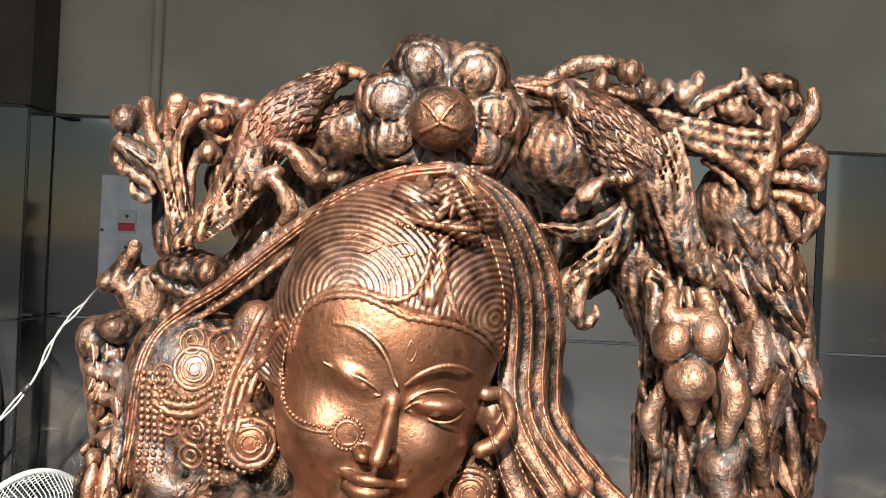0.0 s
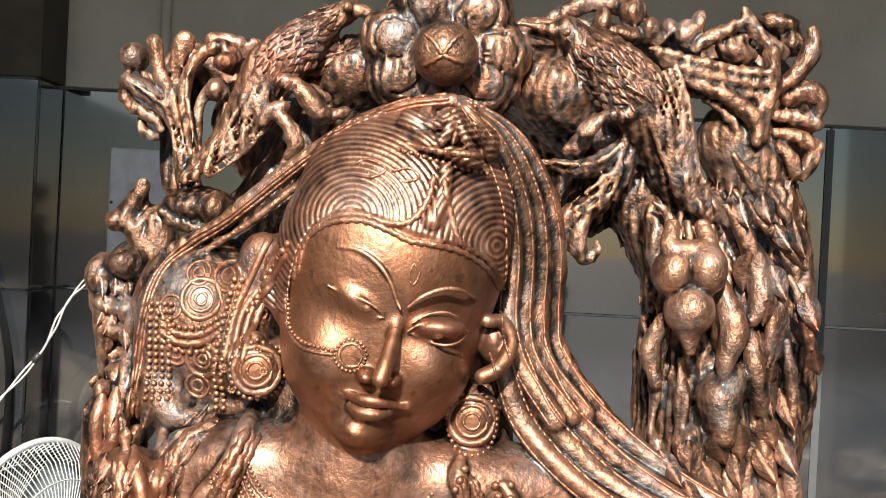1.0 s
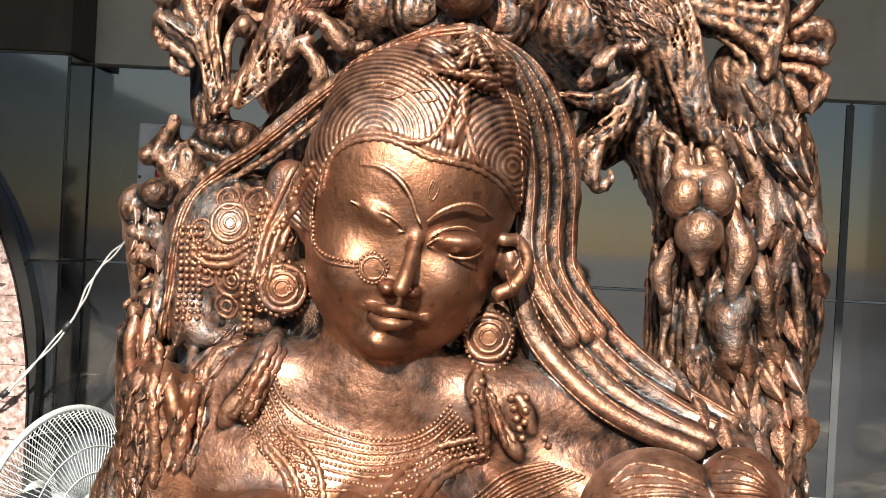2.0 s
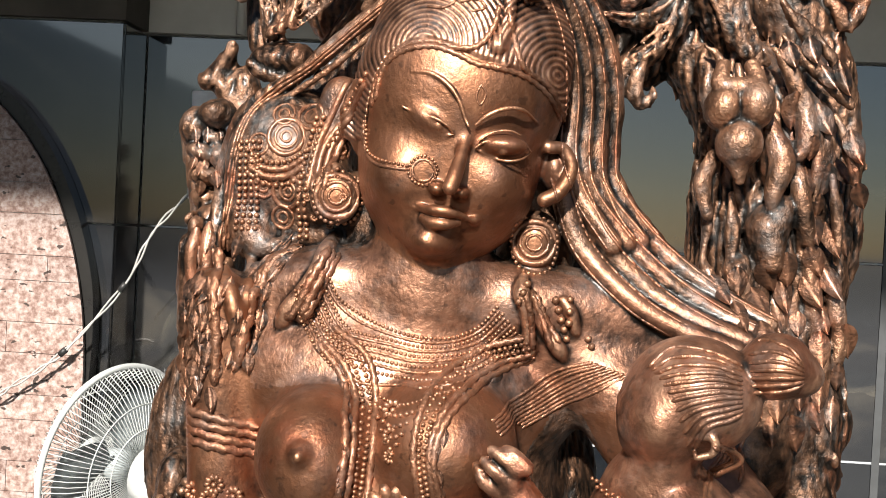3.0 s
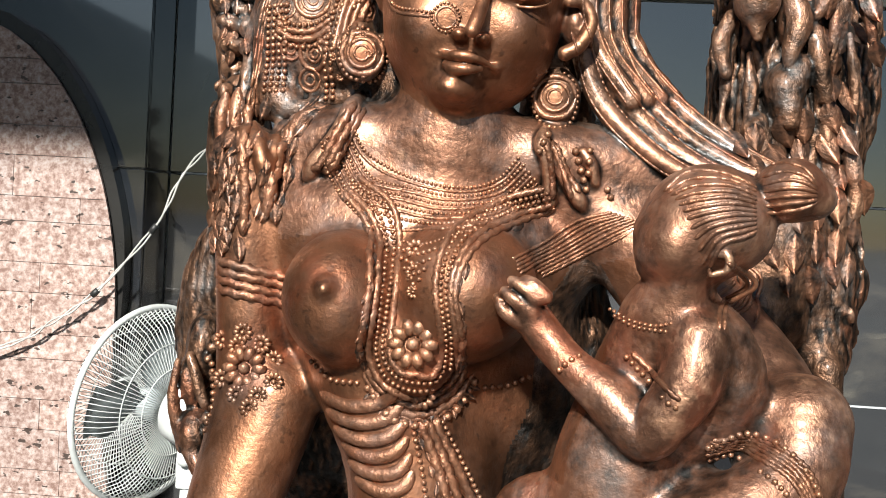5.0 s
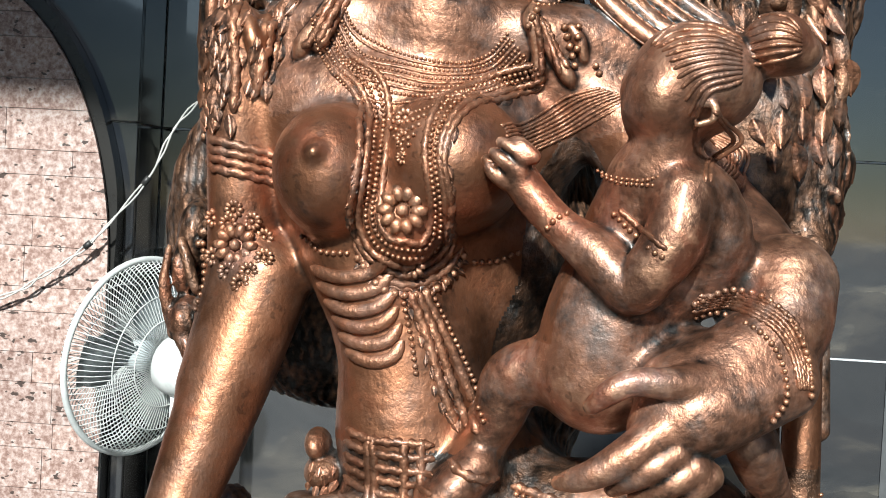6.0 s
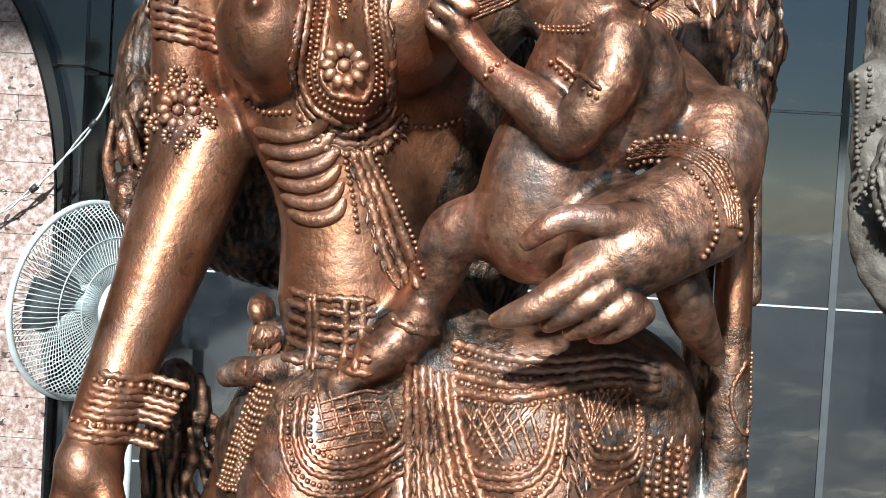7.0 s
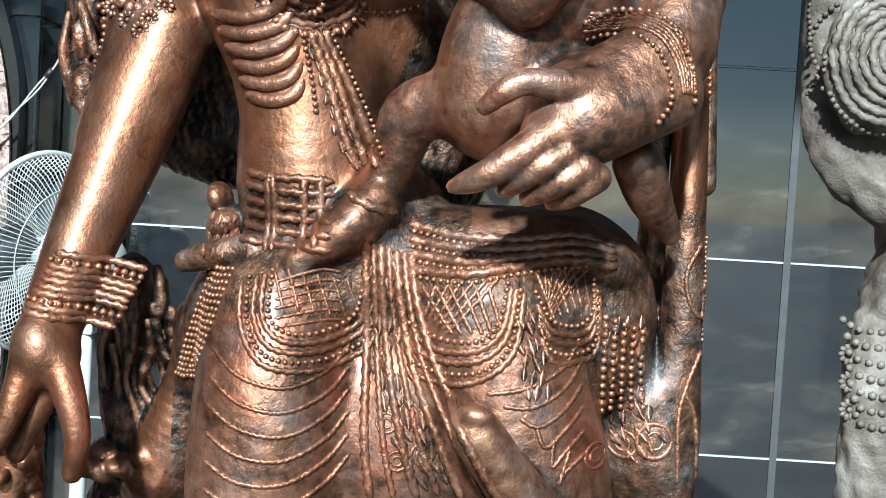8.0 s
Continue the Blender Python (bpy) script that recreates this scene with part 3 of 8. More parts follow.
body.groove([(9.7, 69.5, 126.9, 0.12), (10.4, 67.4, 127, 0.12), (11.1, 66.6, 126.9, 0.12)], 0.1)
body.tube([(13.8, 66.5, 125.7, 0.23), (14.7, 66.2, 125.6, 0.31), (14.7, 66.2, 124.7, 0.27), (13.7, 66.4, 124.3, 0.23)], 0.15)
# hips, thighs and raised foot below
body.tube([(-6.2, 84.6, 106.3, 6.1), (-5.3, 83.8, 99.1, 6.3), (-2.8, 85.4, 94.9, 8.9)], 2.0)
body.ell((2.3, 85.5, 91.3), (14.7, 9, 6.4), -2.8, 2.5)
body.tube([(-7.5, 80.5, 88.3, 6.5), (-7.6, 78.4, 82.1, 6.4), (-7.8, 77.9, 75.7, 6.4), (-7.9, 78, 63.6, 6), (-7.3, 79.3, 44.1, 5.3), (-6.6, 80, 29.1, 5)], 2.5)
body.tube([(9.2, 80.3, 89.3, 7.3), (11.4, 79, 82.2, 7), (13.6, 78.4, 76, 6.4), (15.6, 79.1, 60, 6.1), (16.7, 79.9, 35.6, 4.9)], 2.5)
body.ell((2.3, 81.5, 78.3), (7.1, 7, 12.3), -2.8, 2.5)
body.ell((15.2, 83, 89.4), (8.3, 6, 9.5), -2.8, 2.0)
body.ell((12.1, 81.2, 95), (9.8, 5, 3.3), -5.8, 1.5)
body.ell((-13, 85, 87), (3.9, 5, 7.3), -14.8, 1.5)
body.tube([(-15.8, 81, 92.3, 1), (-12.7, 79.2, 93.2, 1.2), (-9.8, 78.2, 93.8, 1.2)], 0.5)
body.tube([(15.9, 77.1, 94.5, 1.1), (18.8, 78, 93.8, 1), (20.5, 79.8, 92.8, 0.8)], 0.5)
body.tube([(8.3, 69.4, 82.6, 1.4), (8.8, 69.4, 81.7, 1.9), (10.6, 70, 79.2, 2), (13.2, 71.3, 75.6, 2.3), (16.2, 73.5, 71.2, 2.5)], 0.8)
body.ell((8.6, 68.6, 83.3), (1.2, 1.2, 0.8), -2.8, 0.4)
# carved trunk and arch behind the figure
body.tube([(-16.5, 95.8, 152.4, 1.8), (-12.5, 95.7, 157.2, 2.2), (-8.1, 96.4, 163.1, 3.4), (-1.2, 97.1, 166.4, 4.1), (5, 96.6, 165.2, 3.6), (9.8, 96.1, 162.6, 3.6), (14.3, 96.2, 157.6, 3.2), (18, 95.7, 152.2, 3.2)], 1.5)
body.tube([(18.5, 95.4, 154.1, 3.4), (20.9, 94.8, 150.5, 4.8), (22.5, 94.7, 146, 5.7), (22.9, 94.6, 140.5, 6.1), (23.5, 95, 136.7, 6.5)], 1.5)
body.tube([(24.1, 96.4, 160, 3.4), (27.5, 95.7, 153.6, 2.7), (29, 95, 147.2, 2), (29.4, 94.8, 141.7, 1.8), (29.4, 94.8, 137, 1.8)], 1.5)
body.tube([(23, 95, 139.7, 6.5), (23.7, 94.5, 133.8, 6), (24.2, 93.6, 129.1, 5.1), (25.8, 92.6, 123.5, 4.6)], 1.5)
body.tube([(22.8, 94.5, 135.1, 6), (24, 93.5, 127.6, 5.5), (25, 92, 122.2, 4.5), (25.9, 90.3, 117.9, 3.3), (26.1, 88.4, 115.6, 1.4)], 1.5)
body.tube([(20.8, 89, 126.8, 5), (20.6, 88.1, 120.5, 4.1)], 1.5)
body.tube([(26.5, 87.3, 116.2, 1.3), (27, 86.6, 109.7, 1.1), (27.4, 86.1, 101.3, 1.1)], 0.8)
body.tube([(25.2, 84.5, 113.9, 1.5), (25.4, 83.5, 107.1, 1.5), (25.5, 82.6, 97.7, 1.6), (25.7, 82.8, 88.2, 1.8), (25.8, 82.9, 80.5, 1.9), (25.8, 83, 73.7, 2), (26.6, 83.1, 59, 2.1), (28.6, 83.1, 29.3, 2.1)], 0.8)
body.tube([(23.1, 85.2, 108.1, 1.2), (23.1, 85.1, 101.3, 1.1), (23.4, 86.5, 92.5, 1.5), (23.9, 88, 82.4, 2), (24.1, 88.5, 72.1, 2.5)], 0.8)
body.ell((23.2, 86, 79.7), (4.4, 6, 7.9), -2.8, 2)
# back slab behind the legs, and the rock on the other side
body.ell((2.6, 92, 64.4), (29.5, 8, 22.1), -2.8, 2)
body.tube([(-22.6, 89.7, 90.5, 1.7), (-22.8, 90, 86.4, 2), (-23.1, 89.1, 82.3, 2.1), (-21.5, 89, 77.3, 3), (-18.5, 90.5, 71, 4.5)], 0.8)
body.tube([(-30.3, 81.4, 77.3, 1.4), (-29.6, 82.1, 74.8, 2.1), (-30.1, 82.8, 71.2, 2.8)], 0.8)
body.tube([(-16.5, 85, 87.3, 1), (-16, 85.9, 83.2, 1.9), (-17, 86.9, 78, 2.9), (-18.5, 87.9, 73.6, 3.9)], 0.8)
body.ell((-12.9, 83.5, 95.6), (2, 3, 1.6), 17.2, 0.4)
body.ell((-14.2, 82.6, 92.7), (2.2, 2.6, 1), -7.8, 0.3)
body.ell((-11.6, 81.9, 93.6), (1.9, 2.4, 0.9), 2.2, 0.3)
body.ell((-13.8, 83.4, 97.7), (1.1, 2.4, 1.4), 17.2, 0.3)
body.tube([(-24, 86.8, 89.1, 0.4), (-23.8, 86.9, 86.6, 0.5), (-24.3, 86.8, 83.6, 0.4), (-23.8, 86.8, 80.6, 0.4)], 0.15)
body.tube([(-23.3, 86.6, 84.1, 0.3), (-22.7, 86.7, 81.6, 0.4), (-22.6, 86.7, 78.6, 0.4), (-22.5, 86.7, 75.6, 0.4)], 0.15)
body.tube([(-23.1, 87.1, 85.7, 0.3), (-22.7, 87.2, 83.2, 0.4), (-22.5, 87.2, 80.2, 0.4), (-22, 87.2, 77.2, 0.4)], 0.15)
body.tube([(-23, 87.2, 90.6, 0.5), (-23, 87, 88.1, 0.3), (-22.2, 87.1, 85.1, 0.4), (-22.1, 87.1, 82.1, 0.4)], 0.15)
body.tube([(-22.4, 87.4, 85, 0.5), (-21.8, 87.3, 82.6, 0.4), (-21.7, 87.3, 79.5, 0.4), (-21.5, 87.3, 76.5, 0.4)], 0.15)
body.tube([(-21.7, 86.6, 83.3, 0.5), (-21.8, 86.4, 80.8, 0.3), (-20.7, 86.5, 77.9, 0.4), (-20.8, 86.5, 74.9, 0.4)], 0.15)
body.tube([(-21.5, 87, 85.9, 0.4), (-21.5, 87, 83.4, 0.4), (-21.1, 87, 80.4, 0.4), (-20.4, 87, 77.4, 0.4)], 0.15)
body.tube([(-21.1, 87.5, 83.5, 0.4), (-20.7, 87.7, 81, 0.6), (-20.6, 87.6, 78, 0.5), (-20.7, 87.5, 74.9, 0.4)], 0.15)
body.tube([(-20.8, 87.6, 83.9, 0.5), (-20.6, 87.6, 81.4, 0.5), (-20.9, 87.6, 78.3, 0.5), (-19.3, 87.5, 75.4, 0.4)], 0.15)
body.tube([(-20.2, 86.4, 86.5, 0.3), (-19.8, 86.7, 84, 0.6), (-20.5, 86.5, 81, 0.4), (-18.8, 86.5, 78.1, 0.4)], 0.15)
body.tube([(-19.9, 86.7, 87.9, 0.3), (-19.6, 86.9, 85.4, 0.5), (-20.3, 86.8, 82.3, 0.4), (-18.9, 86.8, 79.4, 0.4)], 0.15)
body.tube([(-19.7, 86.9, 91, 0.5), (-19.2, 87, 88.5, 0.6), (-19.4, 86.8, 85.5, 0.4), (-18, 86.8, 82.6, 0.4)], 0.15)
body.tube([(-19.2, 87, 88.7, 0.3), (-19.6, 87, 86.2, 0.3), (-19.1, 87.1, 83.2, 0.4), (-18.2, 87.1, 80.3, 0.4)], 0.15)
body.tube([(-19, 87.3, 90, 0.3), (-19.1, 87.6, 87.5, 0.6), (-18.2, 87.4, 84.5, 0.4), (-18.3, 87.4, 81.5, 0.4)], 0.15)
body.tube([(-18.4, 87.2, 87.5, 0.4), (-18.2, 87.2, 85, 0.4), (-18, 87.2, 82, 0.4), (-16.8, 87.2, 79.1, 0.4)], 0.15)
body.tube([(-18, 87.3, 87.1, 0.4), (-18.1, 87.3, 84.6, 0.4), (-17.1, 87.3, 81.6, 0.4), (-17, 87.3, 78.6, 0.4)], 0.15)
body.ell((-25, 86, 73.8), (1.4, 2.5, 1.2), -41.2, 0.3)
body.ell((-24.6, 87.3, 73.4), (1.1, 2.5, 1.2), -5.5, 0.3)
body.ell((-23.6, 86.7, 73.4), (1.7, 2.5, 1.3), -41, 0.3)
body.ell((-23.1, 87.4, 74.8), (2, 2.5, 1), -6.3, 0.3)
body.ell((-22, 86.6, 73.7), (1.4, 2.5, 1), -13.3, 0.3)
body.ell((-21.2, 86.6, 73.8), (1.4, 2.5, 1.3), -40.6, 0.3)
body.ell((-20.6, 87.5, 73.7), (1.3, 2.5, 1), 21.5, 0.3)
body.ell((-19.6, 86.4, 74.8), (1.4, 2.5, 1.3), -34.7, 0.3)
body.ell((-18.8, 86.7, 74.6), (1.8, 2.5, 1.1), 25.6, 0.3)
body.ell((-18.1, 86.7, 75), (1.6, 2.5, 1.4), -6.7, 0.3)
body.ell((-29.4, 79.8, 77.4), (0.6, 1, 0.8), -21.4, 0.15)
body.ell((-27.2, 79.3, 73.3), (0.6, 1, 0.8), -16.1, 0.15)
body.ell((-27.6, 80.2, 74.2), (0.6, 1, 0.8), -12.1, 0.15)
body.ell((-29.9, 80.2, 76.2), (0.6, 1, 0.8), -16.5, 0.15)
body.ell((-28.9, 79.6, 75.6), (0.6, 1, 0.8), -8.2, 0.15)
body.ell((-26.9, 79, 77.5), (0.6, 1, 0.8), 23.8, 0.15)
body.ell((-27, 79.7, 72.3), (0.6, 1, 0.8), 24.2, 0.15)
body.ell((-27.2, 80.1, 76.8), (0.6, 1, 0.8), 17.4, 0.15)
body.ell((-27.8, 79.4, 75.1), (0.6, 1, 0.8), -12.3, 0.15)
body.ell((-29.5, 79.9, 77.7), (0.6, 1, 0.8), -15.6, 0.15)
body.ell((-27.8, 80.4, 77.8), (0.6, 1, 0.8), 8.8, 0.15)
body.ell((-27.2, 80.3, 72.6), (0.6, 1, 0.8), 1.8, 0.15)
body.ell((-29.8, 79.3, 73.7), (0.6, 1, 0.8), -14.8, 0.15)
body.ell((-27.8, 79.6, 75), (0.6, 1, 0.8), 23.5, 0.15)
# small figure group beside the elbow
body.ell((-27.3, 91.5, 114.1), (1.8, 3, 3.7), 1.2, 0.6)
body.ell((-28.3, 91.4, 111), (1.2, 2.6, 2.6), 9.2, 0.6)
body.tube([(-27.8, 88, 113.9, 0.4), (-27, 87.5, 112, 0.5), (-26.3, 87.5, 110, 0.5), (-26, 87.9, 109.3, 0.3)], 0.2)
body.tube([(-29.3, 89.3, 113.1, 0.3), (-29.6, 89.1, 110.5, 0.5), (-29.2, 89.1, 107.7, 0.5), (-28.6, 89, 105.5, 0.4)], 0.3)
body.ell((-27.5, 90.4, 106.5), (1.7, 2.8, 2.4), 7.2, 0.5)
body.tube([(-27.4, 88.6, 105.1, 0.8), (-26.5, 88.3, 103.9, 0.9), (-25.8, 88.3, 102.7, 0.7)], 0.4)
body.tube([(-25.3, 88.3, 105.8, 0.7), (-24.7, 88.2, 104.3, 0.6), (-24.2, 88.5, 103.3, 0.5)], 0.3)
body.ell((-25.8, 88.1, 114.7), (0.6, 0.9, 0.6), -2.8, 0.12)
body.ell((-26.1, 88.1, 113.7), (0.5, 0.9, 0.5), -2.8, 0.12)
body.ell((-25.2, 88.1, 116.3), (0.4, 0.9, 0.4), -2.8, 0.12)
body.ell((-25.5, 88.1, 115.5), (0.5, 0.9, 0.5), -2.8, 0.12)
body.ell((-25.7, 88.1, 112.5), (0.4, 0.9, 0.4), -2.8, 0.12)
body.ell((-25.8, 88.1, 107.3), (0.6, 0.9, 0.6), -2.8, 0.12)
body.ell((-25.1, 88.1, 108.1), (0.5, 0.9, 0.5), -2.8, 0.12)
body.ell((-25.4, 88.1, 106.3), (0.6, 0.9, 0.6), -2.8, 0.12)
body.ell((-26, 88.1, 108.5), (0.5, 0.9, 0.5), -2.8, 0.12)
body.ell((-24.9, 88.1, 107.1), (0.4, 0.9, 0.4), -2.8, 0.12)
# side column with masks and folds
body.tube([(-28.9, 100.2, 145.8, 2.2), (-28.1, 98.9, 142.1, 1.9), (-27.3, 97.7, 138.4, 1.7), (-25.8, 96.3, 134, 2.3)], 1.2)
body.tube([(-25.7, 94, 137.6, 2), (-25.9, 93.4, 133.1, 2.4), (-25.8, 92.2, 128.3, 2.2), (-24.6, 90.9, 122.7, 1.9)], 1.2)
body.tube([(-26.3, 90.8, 135.1, 1.8), (-25.8, 91, 130.1, 2), (-24.9, 89.7, 125, 1.7), (-24.4, 89.5, 119.9, 1.5)], 1.0)
body.ell((-28.1, 95.5, 146.1), (1.7, 3, 2), -2.8, 0.5)
body.ell((-26, 94, 147.4), (1.6, 2.5, 1.3), 17.2, 0.4)
body.ell((-26.4, 95, 145.2), (1.3, 2, 1), -2.8, 0.4)
body.ell((-27.1, 94, 143.8), (1.7, 2, 0.9), -22.8, 0.3)
body.ell((-25.3, 94, 143.7), (1.3, 2, 0.9), 7.2, 0.3)
body.ell((-26.7, 94, 141.8), (1.8, 2, 1), -2.8, 0.3)
body.ell((-26.6, 95, 139.8), (1.7, 2, 1.2), -2.8, 0.3)
body.ell((-25.5, 90.3, 126.3), (1, 1.2, 1.1), 14.1, 0.15)
body.ell((-26.5, 91, 131.3), (0.9, 1.2, 0.8), 14.7, 0.15)
body.ell((-23.8, 91.8, 120.2), (0.4, 1.2, 1.3), 19, 0.15)
body.ell((-26.4, 90.4, 137.2), (0.7, 1.2, 1), -4.4, 0.15)
body.ell((-26.5, 89.8, 123.2), (0.5, 1.2, 0.7), -28.7, 0.15)
body.ell((-23.1, 89.9, 119.6), (0.7, 1.2, 0.9), -13.9, 0.15)
body.ell((-24.8, 91.2, 131.4), (0.6, 1.2, 0.8), -13.1, 0.15)
body.ell((-25.5, 91.5, 135.8), (0.7, 1.2, 0.7), -22.1, 0.15)
body.ell((-25.1, 91.7, 130.9), (0.7, 1.2, 1.5), 4.6, 0.15)
body.ell((-25.7, 90.9, 129.8), (0.9, 1.2, 1), 8.8, 0.15)
body.ell((-26.2, 91, 129.2), (0.9, 1.2, 0.7), -7.3, 0.15)
body.ell((-24, 92, 129.9), (0.7, 1.2, 1.6), 14.7, 0.15)
body.ell((-25.3, 90, 133.2), (0.9, 1.2, 1.3), 20.4, 0.15)
body.ell((-24.4, 91.5, 122.7), (0.8, 1.2, 0.7), 2.5, 0.15)
body.ell((-27.3, 91.6, 138), (0.4, 1.2, 0.7), -26.8, 0.15)
body.ell((-25.7, 89.8, 121.2), (1, 1.2, 0.7), 17.8, 0.15)
body.ell((-24, 92.1, 125), (0.8, 1.2, 1.5), -30.6, 0.15)
body.ell((-25, 91.5, 123.2), (0.5, 1.2, 1.4), 23.3, 0.15)
body.ell((-26.3, 91.1, 137), (1, 1.2, 0.8), -22, 0.15)
body.ell((-25.1, 91.6, 133.3), (0.7, 1.2, 1), -9, 0.15)
body.ell((-25.4, 89.9, 131.5), (0.7, 1.2, 1.6), -8, 0.15)
body.ell((-26.4, 91.4, 123.5), (0.9, 1.2, 1.3), -1.8, 0.15)
body.ell((-24.9, 91.9, 128.7), (0.5, 1.2, 0.7), 12.1, 0.15)
body.ell((-24.7, 90.8, 120.4), (0.9, 1.2, 0.8), -16.8, 0.15)
body.ell((-25, 90.5, 134.4), (0.5, 1.2, 1.3), 24.4, 0.15)
body.ell((-24.5, 90.7, 132.5), (1, 1.2, 1.2), -16.8, 0.15)
body.ell((-27.3, 90.9, 133.9), (0.6, 1.2, 0.8), -11.2, 0.15)
body.ell((-24, 90.1, 132.1), (1.1, 1.2, 1.1), 3.1, 0.15)
body.ell((-24.1, 91.8, 129.1), (0.8, 1.2, 1.1), 10.4, 0.15)
body.ell((-25.4, 91.5, 121.4), (1, 1.2, 1.1), -19, 0.15)
body.ell((-24.7, 91.4, 133.6), (1, 1.2, 1.5), -18.3, 0.15)
body.ell((-26.2, 90.2, 134.5), (0.9, 1.2, 1.5), 21.2, 0.15)
body.ell((-23.9, 90.5, 133.4), (0.7, 1.2, 1.4), -27.6, 0.15)
body.ell((-24.1, 90.4, 136.5), (0.6, 1.2, 1.2), 7.7, 0.15)
# tassels and knots on the shoulders
body.tube([(-13.7, 86.7, 137, 0.47), (-13.8, 83.4, 135.8, 0.77), (-14.3, 82.4, 134.5, 0.58), (-15.2, 82.1, 132.7, 0.67), (-16.4, 82.4, 130.8, 0.9), (-17, 82.4, 129.9, 0.45)], 0.25)
body.tube([(-14.1, 82.7, 135.2, 0.4), (-14.3, 81.9, 133.2, 0.49), (-15.1, 82, 130.7, 0.72)], 0.25)
body.tube([(2.1, 82.8, 134.7, 0.35), (2, 82, 133.5, 0.7), (2.3, 81.9, 132.4, 0.57), (2.6, 82.2, 130.9, 0.44), (2.8, 82.8, 129.2, 0.67), (2.9, 82.9, 128.6, 0.36)], 0.25)
body.tube([(2.9, 82, 132, 0.35), (3.9, 82.4, 130.6, 0.4), (5.1, 82.6, 129.2, 0.62), (5.5, 82.7, 128.5, 0.31)], 0.25)
body.tube([(5.3, 82.5, 133, 0.35), (6, 82.5, 131.9, 0.53), (6.4, 82.7, 130.6, 0.36)], 0.25)
body.tube([(-23.8, 92.6, 135.3, 0.51), (-19.7, 87.7, 135.7, 0.67), (-17, 88, 136.6, 0.67), (-14.4, 87, 137.2, 0.47)], 0.3)
body.tube([(-22.1, 83.7, 134, 0.46), (-20.8, 81.9, 131.5, 0.72), (-20.1, 82.2, 128.9, 0.73), (-19.5, 81.9, 126.3, 0.27)], 0.25)
body.tube([(-20.9, 88.1, 134.7, 0.38), (-19.9, 83, 132.4, 0.59), (-20.2, 82.2, 130.2, 0.45)], 0.25)
# crown side panel beside the face
body.ell((-18.4, 91.5, 142.9), (5.8, 5, 6.6), 12.2, 1.2)
body.tube([(-13.7, 87.8, 148.7, 1.8), (-15, 88.1, 144.4, 2.1), (-15.1, 87.3, 140.2, 2.3)], 1.2)
body.tube([(-21.7, 90.4, 144.7, 1.4), (-22.2, 90.4, 139.8, 1.9), (-20.9, 88.9, 136.6, 1.9)], 1.0)
body.tube([(-11.3, 87.3, 140.4, 2.3), (-10.3, 87.7, 137.2, 2.7)], 1.2)
body.tube([(-13.6, 84.8, 142.3, 0.8), (-13.6, 84.9, 141.7, 0.9)], 0.4)
body.ell((-13.5, 84.6, 140.3), (2.1, 1.4, 2.3), 2.2, 0.3)
body.ell((2.9, 84.9, 137.3), (2, 1.6, 2.7), -2.8, 0.3)
body.tube([(2.5, 89.8, 141.6, 2.8), (3, 90.2, 136.9, 3.2), (2.5, 89.6, 133.1, 3.6)], 1.2)
body.tube([(-16.6, 90.8, 138.2, 2.8), (-13.5, 90.2, 136, 3.2), (-10.3, 89.2, 134.3, 3.2)], 1.2)
# veil over the far side, in strands
body.tube([(1.3, 83.6, 160.1, 0.6), (2.8, 83.6, 157.6, 0.6), (4.6, 85.7, 153.6, 0.7), (5.4, 86.8, 149.4, 0.8), (5.2, 86.3, 144.7, 0.8), (6.2, 85.8, 141.5, 0.8), (9, 84.8, 137.6, 0.8)], 0.3)
body.tube([(4.3, 85.9, 142.6, 0.9), (6.5, 84.9, 137.3, 0.9), (10.7, 83.9, 133.2, 0.9), (14.9, 83.4, 131, 0.9), (18.8, 82.8, 129.8, 0.8)], 0.3)
body.tube([(1.2, 84.3, 160.4, 0.6), (3.5, 84.7, 158, 0.7), (5.6, 86.4, 153.9, 0.8), (6.5, 87.5, 149.5, 0.8), (6.4, 87.2, 144.7, 0.8), (7.2, 86.7, 141.5, 0.8), (10.2, 85.8, 137.8, 0.8)], 0.3)
body.tube([(5.8, 86.7, 142.7, 0.9), (8.1, 85.9, 138, 0.9), (12.1, 84.9, 134, 0.9), (16.1, 84.2, 131.8, 0.9), (19.8, 83.5, 130.5, 0.8)], 0.3)
body.tube([(1, 85, 160.7, 0.6), (4.2, 85.7, 158.3, 0.7), (6.6, 87.1, 154.2, 0.8), (7.6, 88.2, 149.7, 0.9), (7.6, 88, 144.7, 0.9), (8.3, 87.5, 141.6, 0.8), (11.4, 86.8, 137.9, 0.8)], 0.3)
body.tube([(7.4, 87.5, 142.8, 0.9), (9.6, 86.9, 138.6, 0.9), (13.5, 85.9, 134.9, 0.9), (17.3, 85.1, 132.7, 0.9), (20.7, 84.1, 131.2, 0.8)], 0.3)
body.tube([(0.9, 85.6, 160.9, 0.6), (4.9, 86.7, 158.7, 0.7), (7.7, 87.8, 154.6, 0.8), (8.8, 88.9, 149.8, 0.9), (8.8, 88.9, 144.6, 0.9), (9.3, 88.4, 141.7, 0.9), (12.7, 87.8, 138.1, 0.8)], 0.3)
body.tube([(9.1, 88.4, 142.9, 0.9), (11.2, 87.9, 139.3, 0.9), (14.9, 86.9, 135.9, 0.9), (18.5, 85.9, 133.5, 0.9), (21.7, 84.8, 131.9, 0.8)], 0.3)
body.tube([(3.8, 90.6, 156.1, 2.6), (5.5, 93.1, 149.9, 3.1), (5.7, 91.6, 143.7, 2.6)], 1.0)
